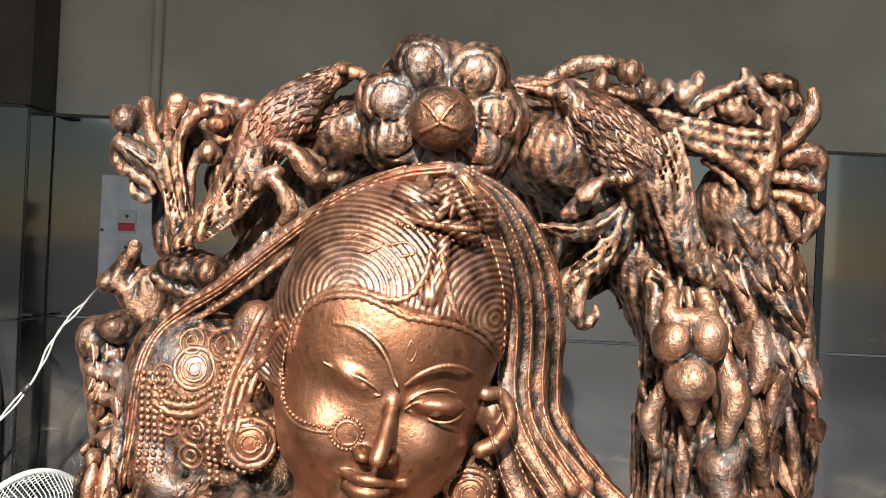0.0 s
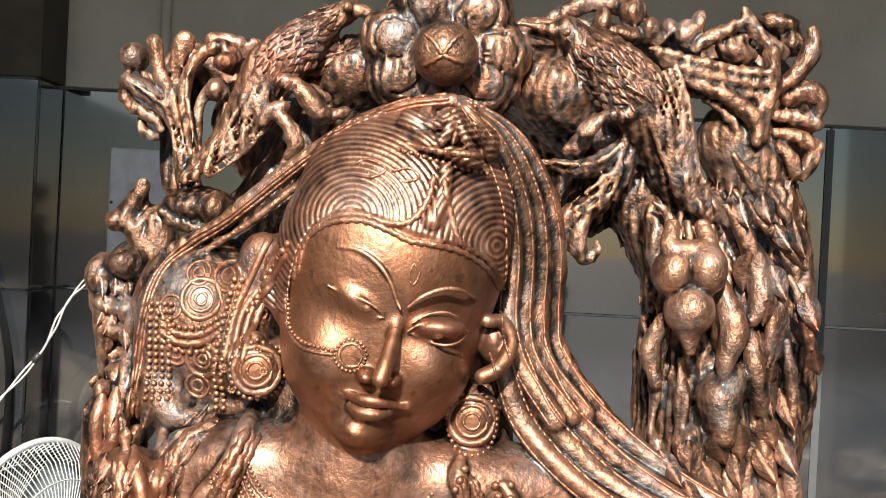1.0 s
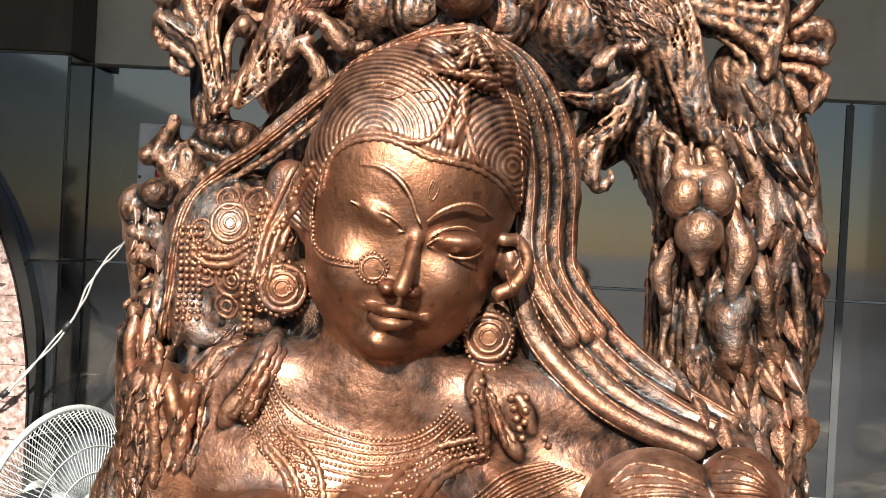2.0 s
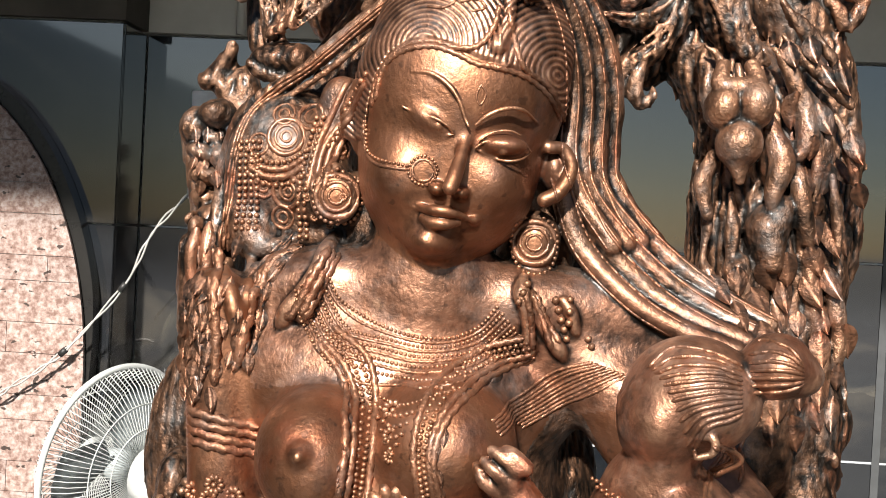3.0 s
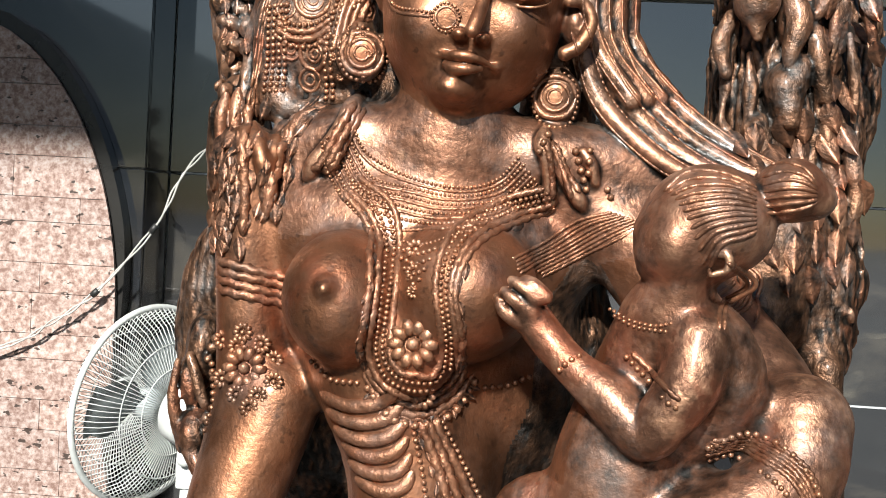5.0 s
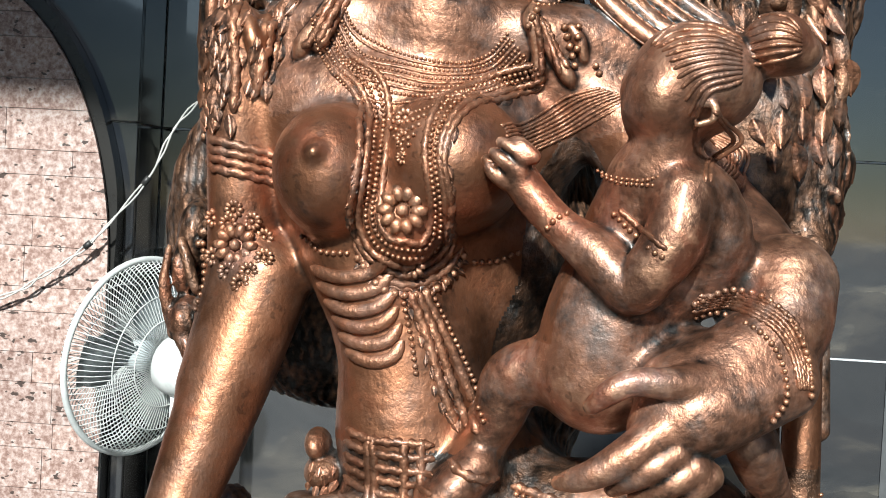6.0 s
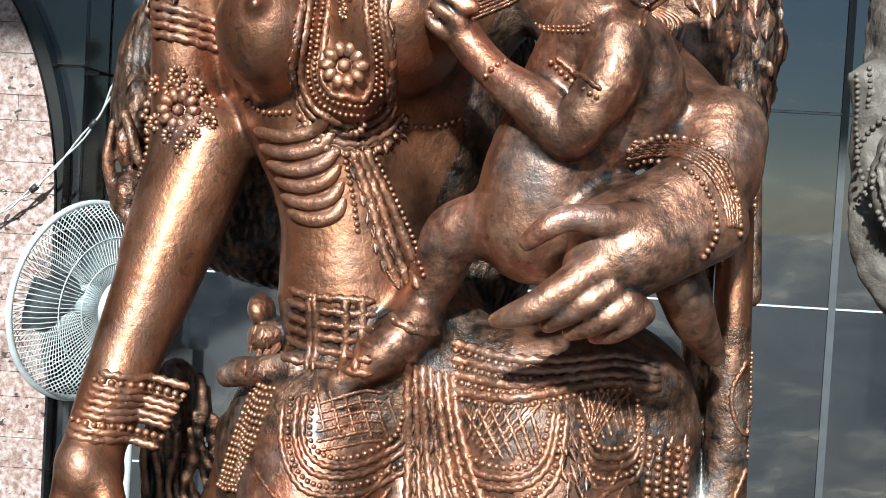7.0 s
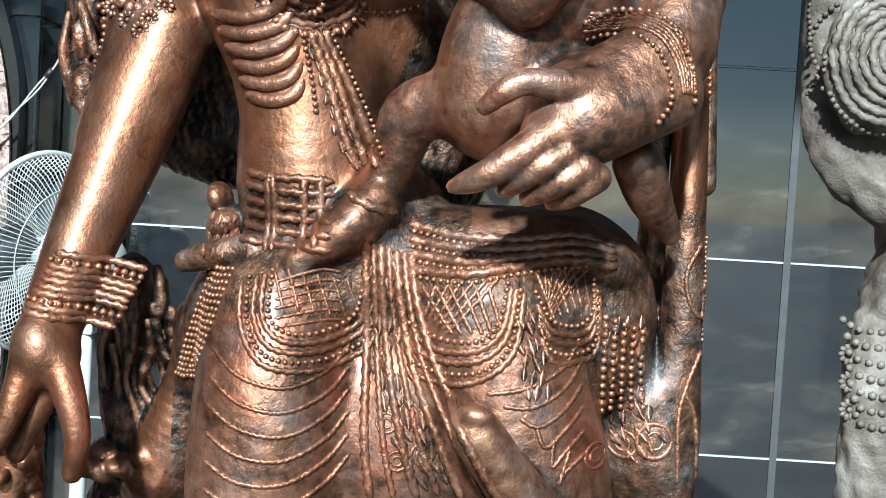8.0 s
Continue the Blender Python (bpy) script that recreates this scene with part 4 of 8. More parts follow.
# veil edge over the near side
body.tube([(0.2, 84.1, 160.8, 0.6), (-3.1, 84.6, 160.3, 0.6), (-6.3, 86.2, 159.2, 0.7), (-9.7, 87.2, 157.1, 0.7), (-13.5, 88.2, 154.2, 0.7), (-17.4, 89.2, 151, 0.7), (-21, 90.2, 148.7, 0.7), (-23.2, 90.7, 146.6, 0.7), (-24.2, 91.3, 143.2, 0.8), (-24.6, 90.7, 139.2, 0.7), (-24.9, 89.8, 134.5, 0.8)], 0.3)
body.tube([(-1.2, 84.3, 159.7, 0.3), (-4.5, 85.3, 159, 0.3), (-7.9, 86.3, 157, 0.3), (-11.2, 87.3, 154.3, 0.3), (-15.1, 88.3, 151.1, 0.3), (-19.1, 89.3, 148.4, 0.3), (-21.8, 90.4, 146, 0.4), (-23, 90.4, 142.4, 0.4)], 0.3)
body.tube([(-6.6, 91.5, 157.4, 1.5), (-10.1, 92.5, 154.6, 1.5), (-14.6, 93.8, 150.7, 1.8), (-19.5, 93.8, 147.2, 1.8)], 1.0)
# flower boss at the top of the arch: round petals with raised rims round a ball
FLOWER_X, FLOWER_Z = -0.6, 165.5
body.ell((FLOWER_X, 91.5, FLOWER_Z), (5.4, 2.6, 5.0), -2.8, 0.5)
for angle in (113, 52, -1, -39, -90, -148, 169):
    ca, sa = math.cos(radians(angle)), math.sin(radians(angle))
    out_x, out_z = FLOWER_X + 4.0 * ca, FLOWER_Z + 3.8 * sa
    body.ell((out_x, 90.0, out_z), (2.3, 1.35, 2.25), angle, 0.1)
    body.ell((out_x + 0.5 * ca, 91.0, out_z + 0.5 * sa), (2.5, 1.5, 2.55), angle, 0.15)
    arc = [(out_x + 1.75 * math.cos(w) * ca - 1.6 * math.sin(w) * sa, 89.15, out_z + 1.75 * math.cos(w) * sa + 1.6 * math.sin(w) * ca, 0.16) for w in np.linspace(-2.1, 2.1, 9)]
    body.groove(arc, 0.15)
    for side in (-0.8, -0.4, 0, 0.4, 0.8):
        body.groove([(out_x - 1.9 * ca - side * sa, 89.0, out_z - 1.9 * sa + side * ca, 0.16), (out_x - 0.6 * ca - side * 1.3 * sa, 88.75, out_z - 0.6 * sa + side * 1.3 * ca, 0.12)], 0.12)
for angle in (82, 25, -20, 140, 192):
    ca, sa = math.cos(radians(angle)), math.sin(radians(angle))
    body.ell((FLOWER_X + 4.9 * ca, 92.0, FLOWER_Z + 4.6 * sa), (1.5, 1.6, 1.3), angle, 0.15)
body.ell((-0.55, 87.0, 164.75), (2.55, 2.7, 2.5), -2.8, 0.15)
# bird on the near side
body.tube([(-8.6, 92, 168.7, 0.96), (-9.9, 92, 167.8, 1.05), (-11.3, 92, 166.5, 1.64), (-13, 92, 165, 2.19), (-14.5, 92, 163.4, 2.28), (-15.8, 92, 161.4, 1.83), (-17.2, 92, 158.9, 1.33), (-19.1, 92, 156.6, 0.96), (-21.2, 92, 154.4, 0.46)], 0.6)
body.tube([(-7.8, 91.3, 168.6, 0.59), (-6.7, 91.3, 168.4, 0.41), (-5.5, 91.3, 168.2, 0.23)], 0.3)
body.ell((-8.55, 90.6, 168.62), (0.36, 0.6, 0.36), -2.8, 0.1)
body.tube([(-15, 90.3, 164.2, 0.22), (-16, 90.3, 161.8, 0.27), (-17.4, 90.3, 158.8, 0.22), (-19.4, 90.3, 156.1, 0.18), (-21.1, 90.3, 154.2, 0.14)], 0.1)
body.tube([(-14.6, 90.2, 163.7, 0.22), (-15.6, 90.2, 161.3, 0.27), (-17, 90.2, 158.5, 0.22), (-19.2, 90.2, 155.9, 0.18), (-21, 90.2, 154.2, 0.14)], 0.1)
body.tube([(-14.2, 90.1, 163.2, 0.22), (-15.2, 90.1, 160.9, 0.27), (-16.7, 90.1, 158.2, 0.22), (-18.9, 90.1, 155.7, 0.18), (-20.8, 90.1, 154.1, 0.14)], 0.1)
body.tube([(-13.8, 90.1, 162.8, 0.22), (-14.8, 90.1, 160.5, 0.27), (-16.3, 90.1, 157.9, 0.22), (-18.6, 90.1, 155.5, 0.18), (-20.7, 90.1, 154, 0.14)], 0.1)
body.tube([(-13.4, 90.2, 162.3, 0.22), (-14.4, 90.2, 160.1, 0.27), (-16, 90.2, 157.5, 0.22), (-18.4, 90.2, 155.3, 0.18), (-20.6, 90.2, 154, 0.14)], 0.1)
body.tube([(-13, 90.3, 161.8, 0.22), (-14, 90.3, 159.7, 0.27), (-15.7, 90.3, 157.2, 0.22), (-18.2, 90.3, 155, 0.18), (-20.5, 90.3, 153.9, 0.14)], 0.1)
body.tube([(-13.7, 89.3, 162.4, 0.62), (-12.5, 89.3, 162.2, 0.71), (-11.3, 89.3, 161.3, 0.79), (-10.4, 89.3, 160.2, 0.75), (-9.9, 89.3, 159.9, 0.53)], 0.4)
body.tube([(-12.4, 90, 161.9, 0.4), (-10.8, 90, 161.8, 0.4), (-9.7, 90, 161.2, 0.31)], 0.3)
body.tube([(-13.2, 89.6, 160.5, 0.53), (-14, 89.6, 160, 0.58), (-14.7, 89.6, 159.1, 0.4)], 0.4)
body.tube([(-13.3, 89.4, 159.6, 0.44), (-12.4, 89.4, 158.6, 0.62), (-12, 89.4, 157.3, 0.66), (-12.5, 89.4, 156.5, 0.4)], 0.4)
body.tube([(-10.1, 90, 159.6, 0.44), (-9, 90, 160, 0.44), (-8.1, 90, 160.3, 0.35)], 0.3)
# logs of the arch, showing between the leaves
body.tube([(-18, 99.8, 160, 2.8), (-14.9, 99.3, 157.2, 3.3), (-11.1, 99.3, 159.8, 3.3), (-9.1, 96.8, 163.1, 2.8)], 1.0)
body.ell((-8.4, 94.5, 163.9), (3.2, 3, 3), -2.8, 0.8)
body.ell((8.9, 94.3, 163.1), (4.1, 4, 3.6), -22.8, 0.8)
body.tube([(8.3, 100.8, 162.4, 3.8), (11.5, 100.8, 158.6, 3.8), (11, 99.4, 154.6, 2.4)], 1.0)
# leaf scrolls on the near side
body.tube([(-21.6, 93, 154, 0.47), (-21.8, 93, 156.3, 0.61), (-22.2, 93, 158.3, 0.65), (-23, 93, 159.9, 0.7), (-24.3, 93, 161, 0.75), (-25.8, 93, 161.9, 0.71), (-26.4, 93, 162.4, 0.47)], 0.25)
body.tube([(-26.8, 93.6, 162.1, 0.43), (-26.6, 93.6, 160.8, 0.57), (-25.7, 93.6, 160, 0.57), (-24.3, 93.6, 159.3, 0.47), (-23.6, 93.6, 158.5, 0.33)], 0.25)
body.tube([(-25.6, 94.4, 159.4, 0.38), (-25.3, 94.4, 158.4, 0.53), (-24.4, 94.4, 157.9, 0.43)], 0.25)
body.ell((-26.13, 93.8, 164.22), (1.15, 1.6, 1.24), 17.2, 0.3)
body.tube([(-25.4, 93.8, 163.2, 0.38), (-24.3, 93.8, 161.7, 0.43), (-23.1, 93.8, 160.1, 0.38)], 0.25)
body.tube([(-24.4, 93, 165.4, 0.61), (-24, 93, 163.8, 0.61), (-23.3, 93, 162, 0.47), (-22.2, 93, 159.6, 0.37), (-21.5, 93, 156.7, 0.33)], 0.2)
body.tube([(-21.9, 93.3, 165.7, 0.89), (-22.3, 93.3, 164.4, 0.75), (-22.5, 93.3, 162.6, 0.47), (-22.1, 93.3, 159.9, 0.38), (-21.3, 93.3, 156.3, 0.33)], 0.2)
body.tube([(-18.1, 92.7, 163.6, 0.65), (-18, 92.7, 164.5, 0.79), (-18.9, 92.7, 165.2, 0.74), (-20.2, 92.7, 164.7, 0.61), (-21.3, 92.7, 163.2, 0.56), (-21.7, 92.7, 161, 0.51), (-21.3, 92.7, 158.5, 0.46), (-20.7, 92.7, 155.8, 0.42), (-20.3, 92.7, 154.1, 0.37)], 0.2)
body.ell((-18.39, 92, 163.95), (1.01, 1.4, 0.78), 7.2, 0.2)
body.tube([(-18.5, 93.2, 161.5, 0.51), (-19.1, 93.2, 162.2, 0.61), (-20, 93.2, 161.6, 0.47), (-20.6, 93.2, 160, 0.42), (-20.5, 93.2, 157.7, 0.37), (-20, 93.2, 155.9, 0.33)], 0.2)
body.ell((-19.03, 92.8, 161.83), (0.93, 1.3, 1.02), -2.8, 0.2)
body.tube([(-17.4, 95, 165.8, 0.66), (-18.6, 95, 166.1, 0.67), (-20, 95, 166.2, 0.62)], 0.4)
body.tube([(-16.5, 95, 166.1, 0.47), (-17.2, 95, 165.1, 0.57)], 0.4)
body.tube([(-22.8, 92, 162, 0.16), (-22.1, 92, 158.9, 0.19), (-21, 92, 154.9, 0.18)], 0.08)
body.tube([(-22.5, 92, 162, 0.16), (-21.8, 92, 158.9, 0.18), (-20.6, 92, 154.9, 0.18)], 0.08)
body.tube([(-23.2, 92, 162, 0.16), (-22.5, 92, 158.9, 0.19), (-21.3, 92, 154.9, 0.18)], 0.08)
body.tube([(-20.8, 91.8, 163.7, 0.14), (-21.3, 91.8, 162, 0.16), (-20.8, 91.8, 159, 0.16), (-20.2, 91.8, 155.4, 0.16)], 0.08)
body.tube([(-22.9, 91.9, 160.2, 0.19), (-24.3, 91.9, 161.1, 0.19), (-25.6, 91.9, 161.9, 0.14)], 0.08)
body.tube([(-23, 97.4, 154.4, 1.4), (-23.5, 98.6, 159.2, 1.6), (-23.4, 98.9, 164.1, 1.9), (-20, 98.9, 164.2, 1.9), (-17.9, 98.7, 161.9, 1.7)], 0.8)
body.ell((-20.4, 93.5, 152.3), (2.8, 3, 1.6), 5.2, 0.5)
body.ell((-18.5, 92.6, 152.2), (1.5, 2.6, 1.5), -2.8, 0.4)
body.tube([(-22.6, 91.6, 151.7, 0.6), (-21.5, 91.7, 150.9, 0.7), (-19.2, 91.5, 150.3, 0.5)], 0.3)
body.tube([(-28.2, 97.9, 150.8, 0.9), (-27.1, 98, 151.8, 1), (-26.1, 97.7, 153.5, 0.7), (-25.9, 97.4, 154.3, 0.4)], 0.4)
body.tube([(-27, 97.8, 150.9, 0.8), (-26, 97.9, 149, 0.9), (-25.2, 97.7, 148.1, 0.7)], 0.4)
body.tube([(-24.3, 98.9, 148.1, 1.9), (-25, 98.4, 150.9, 1.4)], 0.8)
# bird on the far side
body.tube([(9.2, 91.8, 167.5, 1.36), (10.7, 91.8, 166.3, 1.73), (13, 91.8, 164.7, 2.64), (15.2, 91.8, 162.3, 2.83), (16.7, 91.8, 159.9, 2.37), (18.2, 91.8, 157.1, 2.01), (19.8, 91.8, 154.7, 1.56), (21.5, 91.8, 153, 0.92), (22.7, 91.8, 152.6, 0.37)], 0.7)
body.tube([(8.4, 91.3, 167.7, 0.72), (7, 91.3, 167.9, 0.5), (5.7, 91.3, 168.1, 0.32), (4.9, 91.3, 168.3, 0.18)], 0.3)
body.ell((8.83, 89.3, 167.26), (0.4, 0.6, 0.4), -2.8, 0.1)
body.tube([(14.2, 89.3, 163.2, 0.22), (15.7, 89.3, 160.6, 0.29), (17.2, 89.3, 157.2, 0.27), (18.7, 89.3, 154.7, 0.22), (20.4, 89.3, 153.2, 0.18)], 0.1)
body.tube([(14.6, 89.2, 163.5, 0.22), (16.1, 89.2, 160.8, 0.29), (17.5, 89.2, 157.3, 0.27), (18.9, 89.2, 154.7, 0.22), (20.6, 89.2, 153.2, 0.18)], 0.1)
body.tube([(15.1, 89.1, 163.8, 0.22), (16.5, 89.1, 161, 0.29), (17.8, 89.1, 157.3, 0.27), (19.2, 89.1, 154.8, 0.22), (20.7, 89.1, 153.2, 0.18)], 0.1)
body.tube([(15.5, 89, 164, 0.22), (16.9, 89, 161.1, 0.29), (18, 89, 157.4, 0.27), (19.4, 89, 154.8, 0.22), (20.8, 89, 153.2, 0.18)], 0.1)
body.tube([(16, 89.1, 164.3, 0.22), (17.3, 89.1, 161.3, 0.29), (18.4, 89.1, 157.5, 0.27), (19.7, 89.1, 154.8, 0.22), (21, 89.1, 153.2, 0.18)], 0.1)
body.tube([(16.5, 89.2, 164.5, 0.22), (17.8, 89.2, 161.5, 0.29), (18.7, 89.2, 157.6, 0.27), (20, 89.2, 154.8, 0.22), (21.2, 89.2, 153.2, 0.18)], 0.1)
body.tube([(17, 89.3, 164.8, 0.22), (18.2, 89.3, 161.7, 0.29), (19, 89.3, 157.6, 0.27), (20.2, 89.3, 154.8, 0.22), (21.4, 89.3, 153.3, 0.18)], 0.1)
body.tube([(17.5, 89.4, 165.1, 0.22), (18.6, 89.4, 161.9, 0.29), (19.4, 89.4, 157.7, 0.27), (20.5, 89.4, 154.8, 0.22), (21.6, 89.4, 153.3, 0.18)], 0.1)
body.tube([(14.1, 89.6, 161.1, 0.53), (12.7, 89.6, 161, 0.49), (11.4, 89.6, 160.6, 0.53), (10.5, 89.6, 159.7, 0.49)], 0.35)
body.tube([(11.8, 89.2, 160.6, 0.35), (11.2, 89.2, 159.7, 0.4), (10.5, 89.2, 159.4, 0.26)], 0.3)
body.tube([(11, 91.5, 159.6, 0.63), (10.3, 91.5, 158.6, 0.72), (9.5, 91.5, 158.2, 0.45)], 0.4)
# fronds, buds and open leaves at the far corner
body.tube([(16, 92.6, 166.9, 0.32), (19, 92.6, 166.2, 0.42), (22.4, 92.6, 165.5, 0.51), (24.9, 92.6, 165.3, 0.52), (25.9, 92.6, 165.5, 0.43)], 0.15)
body.tube([(16.4, 92.8, 166.5, 0.32), (19, 92.8, 165.4, 0.56), (22.5, 92.8, 164.7, 0.66), (25, 92.8, 164.5, 0.66), (26, 92.8, 164.7, 0.43)], 0.15)
body.tube([(16.9, 93, 166, 0.33), (19.1, 93, 164.5, 0.51), (22.6, 93, 163.9, 0.61), (25.1, 93, 163.6, 0.61), (26.1, 93, 163.7, 0.43)], 0.15)
body.tube([(20, 92.6, 164.1, 0.42), (22, 92.6, 163.5, 0.61), (23.8, 92.6, 162.3, 0.7), (24.9, 92.6, 161, 0.66), (24.8, 92.6, 159.8, 0.47)], 0.2)
body.tube([(20.7, 93.4, 163.1, 0.33), (22.1, 93.4, 162.3, 0.42), (23.3, 93.4, 161, 0.47), (24.2, 93.4, 159.7, 0.38)], 0.2)
body.tube([(25.8, 93, 167, 0.76), (26, 93, 165.4, 0.66), (25.9, 93, 163.8, 0.76), (25.3, 93, 162, 0.76), (25.3, 93, 160.3, 0.66)], 0.35)
body.tube([(23.6, 93.6, 170.5, 0.38), (24.3, 93.6, 169.3, 0.62), (25.4, 93.6, 168.1, 0.67), (26.9, 93.6, 167.1, 0.58)], 0.25)
body.tube([(19.6, 93.6, 167.2, 0.47), (20.9, 93.6, 168.1, 0.66), (22.5, 93.6, 169, 0.62), (23.5, 93.6, 169.6, 0.43)], 0.25)
body.ell((23.22, 94.4, 167.26), (1.72, 1.4, 1.05), -12.8, 0.4)
body.ell((26.78, 95.2, 169.85), (1.86, 1.5, 0.98), -10.8, 0.4)
body.ell((27.96, 95, 168.26), (1.17, 1.4, 1.07), -2.8, 0.4)
body.ell((23.22, 94.6, 168.21), (1.63, 1.2, 0.67), 17.2, 0.3)
body.tube([(26.7, 93.2, 164.2, 0.48), (27.8, 93.2, 165.3, 0.76), (28.8, 93.2, 166.8, 0.82), (29.3, 93.2, 168.3, 0.63), (29, 93.2, 169.2, 0.39)], 0.25)
body.tube([(27.5, 93.6, 163.5, 0.67), (29.1, 93.6, 164.2, 0.96), (30.1, 93.6, 163.4, 0.77), (30, 93.6, 162.5, 0.48)], 0.25)
body.tube([(26.6, 93.9, 162.2, 0.48), (28.4, 93.9, 162, 0.72), (30, 93.9, 161.6, 0.68)], 0.2)
body.tube([(26.8, 93.6, 160.7, 0.43), (28.4, 93.6, 160.5, 0.67), (29.9, 93.6, 159.8, 0.62)], 0.2)
body.tube([(27.1, 93.6, 159.6, 0.48), (28, 93.6, 158.5, 0.67), (28.6, 93.6, 157.4, 0.62), (29.4, 93.6, 158.1, 0.58), (30.2, 93.6, 159.7, 0.53)], 0.25)
body.ell((19, 94.4, 168.44), (0.95, 1.4, 1.33), -2.8, 0.25)
body.ell((19.98, 94.4, 169.32), (0.62, 1.2, 1.24), -10.8, 0.2)
body.ell((17.75, 95.2, 168.95), (0.76, 1.3, 1.05), 5.2, 0.25)
body.ell((12.04, 93.6, 168.91), (0.75, 1.3, 1.4), -2.8, 0.25)
body.ell((14.57, 94.6, 170.1), (1.14, 1.4, 1.14), -12.8, 0.25)
body.ell((13.73, 93.6, 168.07), (1.59, 1.2, 0.7), -10.8, 0.25)
body.ell((16.02, 94.6, 168.87), (0.76, 1.2, 0.95), -2.8, 0.25)
body.tube([(6.2, 95.8, 168.7, 0.47), (8.7, 95.8, 169.8, 0.62), (11.2, 95.8, 171, 0.72), (13.8, 95.8, 170.8, 0.72)], 0.6)
body.tube([(4.7, 94.6, 168.2, 0.47), (7.9, 94.6, 168.8, 0.56), (12.1, 94.6, 168.6, 0.66), (16.8, 94.6, 168, 0.66)], 0.5)
# curling leaves under the far bird
body.tube([(14.4, 91.6, 160, 0.54), (13.8, 91.6, 158.6, 0.77), (12.3, 91.6, 157.3, 0.86), (10.5, 91.6, 156.8, 0.77), (8.5, 91.6, 157.1, 0.54), (7.2, 91.6, 157.2, 0.22)], 0.2)
body.tube([(14.7, 91.6, 159.3, 0.54), (14.3, 91.6, 157.1, 0.72), (13.2, 91.6, 155.2, 0.86), (11.6, 91.6, 153.9, 0.95), (10.1, 91.6, 153.1, 0.9), (9.5, 91.6, 151.9, 0.67), (9.9, 91.6, 150.7, 0.5)], 0.2)
body.tube([(11.5, 91.2, 153.8, 0.4), (11, 91.2, 152.2, 0.63), (10.7, 91.2, 150.8, 0.76), (11.3, 91.2, 149.7, 0.63), (12.2, 91.2, 150.2, 0.45), (12.4, 91.2, 151, 0.27)], 0.2)
body.tube([(14.2, 90.7, 159.1, 0.13), (13.3, 90.7, 157, 0.18), (11.9, 90.7, 155.6, 0.2), (9.8, 90.7, 153.9, 0.18)], 0.08)
body.tube([(14.3, 90.7, 159.1, 0.13), (13.6, 90.7, 156.9, 0.18), (12.4, 90.7, 155.2, 0.2), (10.2, 90.7, 153.5, 0.18)], 0.08)
body.tube([(14.5, 90.7, 159.1, 0.13), (13.9, 90.7, 156.7, 0.18), (12.9, 90.7, 154.8, 0.2), (10.7, 90.7, 153.1, 0.18)], 0.08)
body.tube([(13.8, 90.7, 158.9, 0.13), (12.3, 90.7, 157.6, 0.18), (10.4, 90.7, 157.1, 0.18), (7.7, 90.7, 157.2, 0.13)], 0.08)
body.tube([(6.4, 98.7, 168.4, 1.7), (12.7, 98.9, 168.2, 1.9), (19.6, 99.4, 166.7, 2.4), (25.6, 99.8, 166.1, 2.8), (29, 99.4, 163.3, 2.4), (28.8, 98.6, 159.3, 1.6)], 0.8)
body.tube([(14.2, 96.9, 160, 1.9), (13.1, 97.3, 156.6, 2.3), (11.6, 95.8, 153.3, 1.8)], 0.8)
# strips of bark flowing down the trunk
strip_rng = random.Random(12)
TRUNK = np.array([(20.2, 95, 154, 4.6), (21.6, 94.8, 149, 5.6), (22.6, 94.6, 143, 6.2), (23.1, 94.9, 137, 6.6), (23.8, 94.3, 131, 5.9), (25.0, 92.8, 124, 5.0), (25.6, 91.4, 119, 3.8)])
for i in range(80):
    off, top, long = strip_rng.uniform(-0.96, 0.96), strip_rng.uniform(124, 155), strip_rng.uniform(5, 11)
    path = []
    for s in np.linspace(0, 1, 6):
        zz = max(top - long * s, 118)
        cx, cy, cr = [float(np.interp(-zz, -TRUNK[:, 2], TRUNK[:, a])) for a in (0, 1, 3)]
        o = max(-0.97, min(0.97, off + 0.10 * math.sin(s * 4 + i)))
        path.append((cx + cr * o, cy - cr * math.sqrt(1 - o * o) + 0.15, zz, strip_rng.uniform(0.22, 0.46) * (0.35 + 0.65 * math.sin(math.pi * min(0.97, s * 0.9 + 0.1)))))
    body.tube(path, 0.12)
# long leaves hanging down the trunk
body.tube([(21.6, 88.3, 154.4, 0.27), (23.1, 88.3, 152.3, 0.71), (24.3, 88.3, 149.8, 0.8), (24.7, 88.3, 147.6, 0.63), (24.9, 88.3, 145.7, 0.22)], 0.15)
body.tube([(22.2, 88.3, 155.5, 0.22), (24.4, 88.3, 153.2, 0.54), (26.5, 88.3, 151.4, 0.58), (28.1, 88.3, 149.9, 0.32)], 0.15)
body.tube([(22.7, 88.3, 152.7, 0.22), (24.6, 88.3, 150.7, 0.4), (26, 88.3, 148.6, 0.4), (26.6, 88.3, 145.6, 0.27)], 0.15)
body.tube([(22.1, 88.3, 147.5, 0.22), (23.1, 88.3, 146.3, 0.54), (23.8, 88.3, 145, 0.54), (22.7, 88.3, 145.4, 0.27)], 0.15)
body.tube([(21.4, 88.3, 147.5, 0.27), (21.8, 88.3, 144.9, 0.89), (22.5, 88.3, 142.6, 0.81), (22.9, 88.3, 140.6, 0.18)], 0.15)
body.tube([(25.1, 88.3, 149.4, 0.22), (25.7, 88.3, 146.8, 0.54), (25.7, 88.3, 144.3, 0.59), (25.5, 88.3, 142, 0.23)], 0.15)
body.tube([(26.9, 88.3, 149, 0.23), (28, 88.3, 146.9, 0.5), (28.7, 88.3, 144.4, 0.5), (28.9, 88.3, 142.2, 0.23)], 0.15)
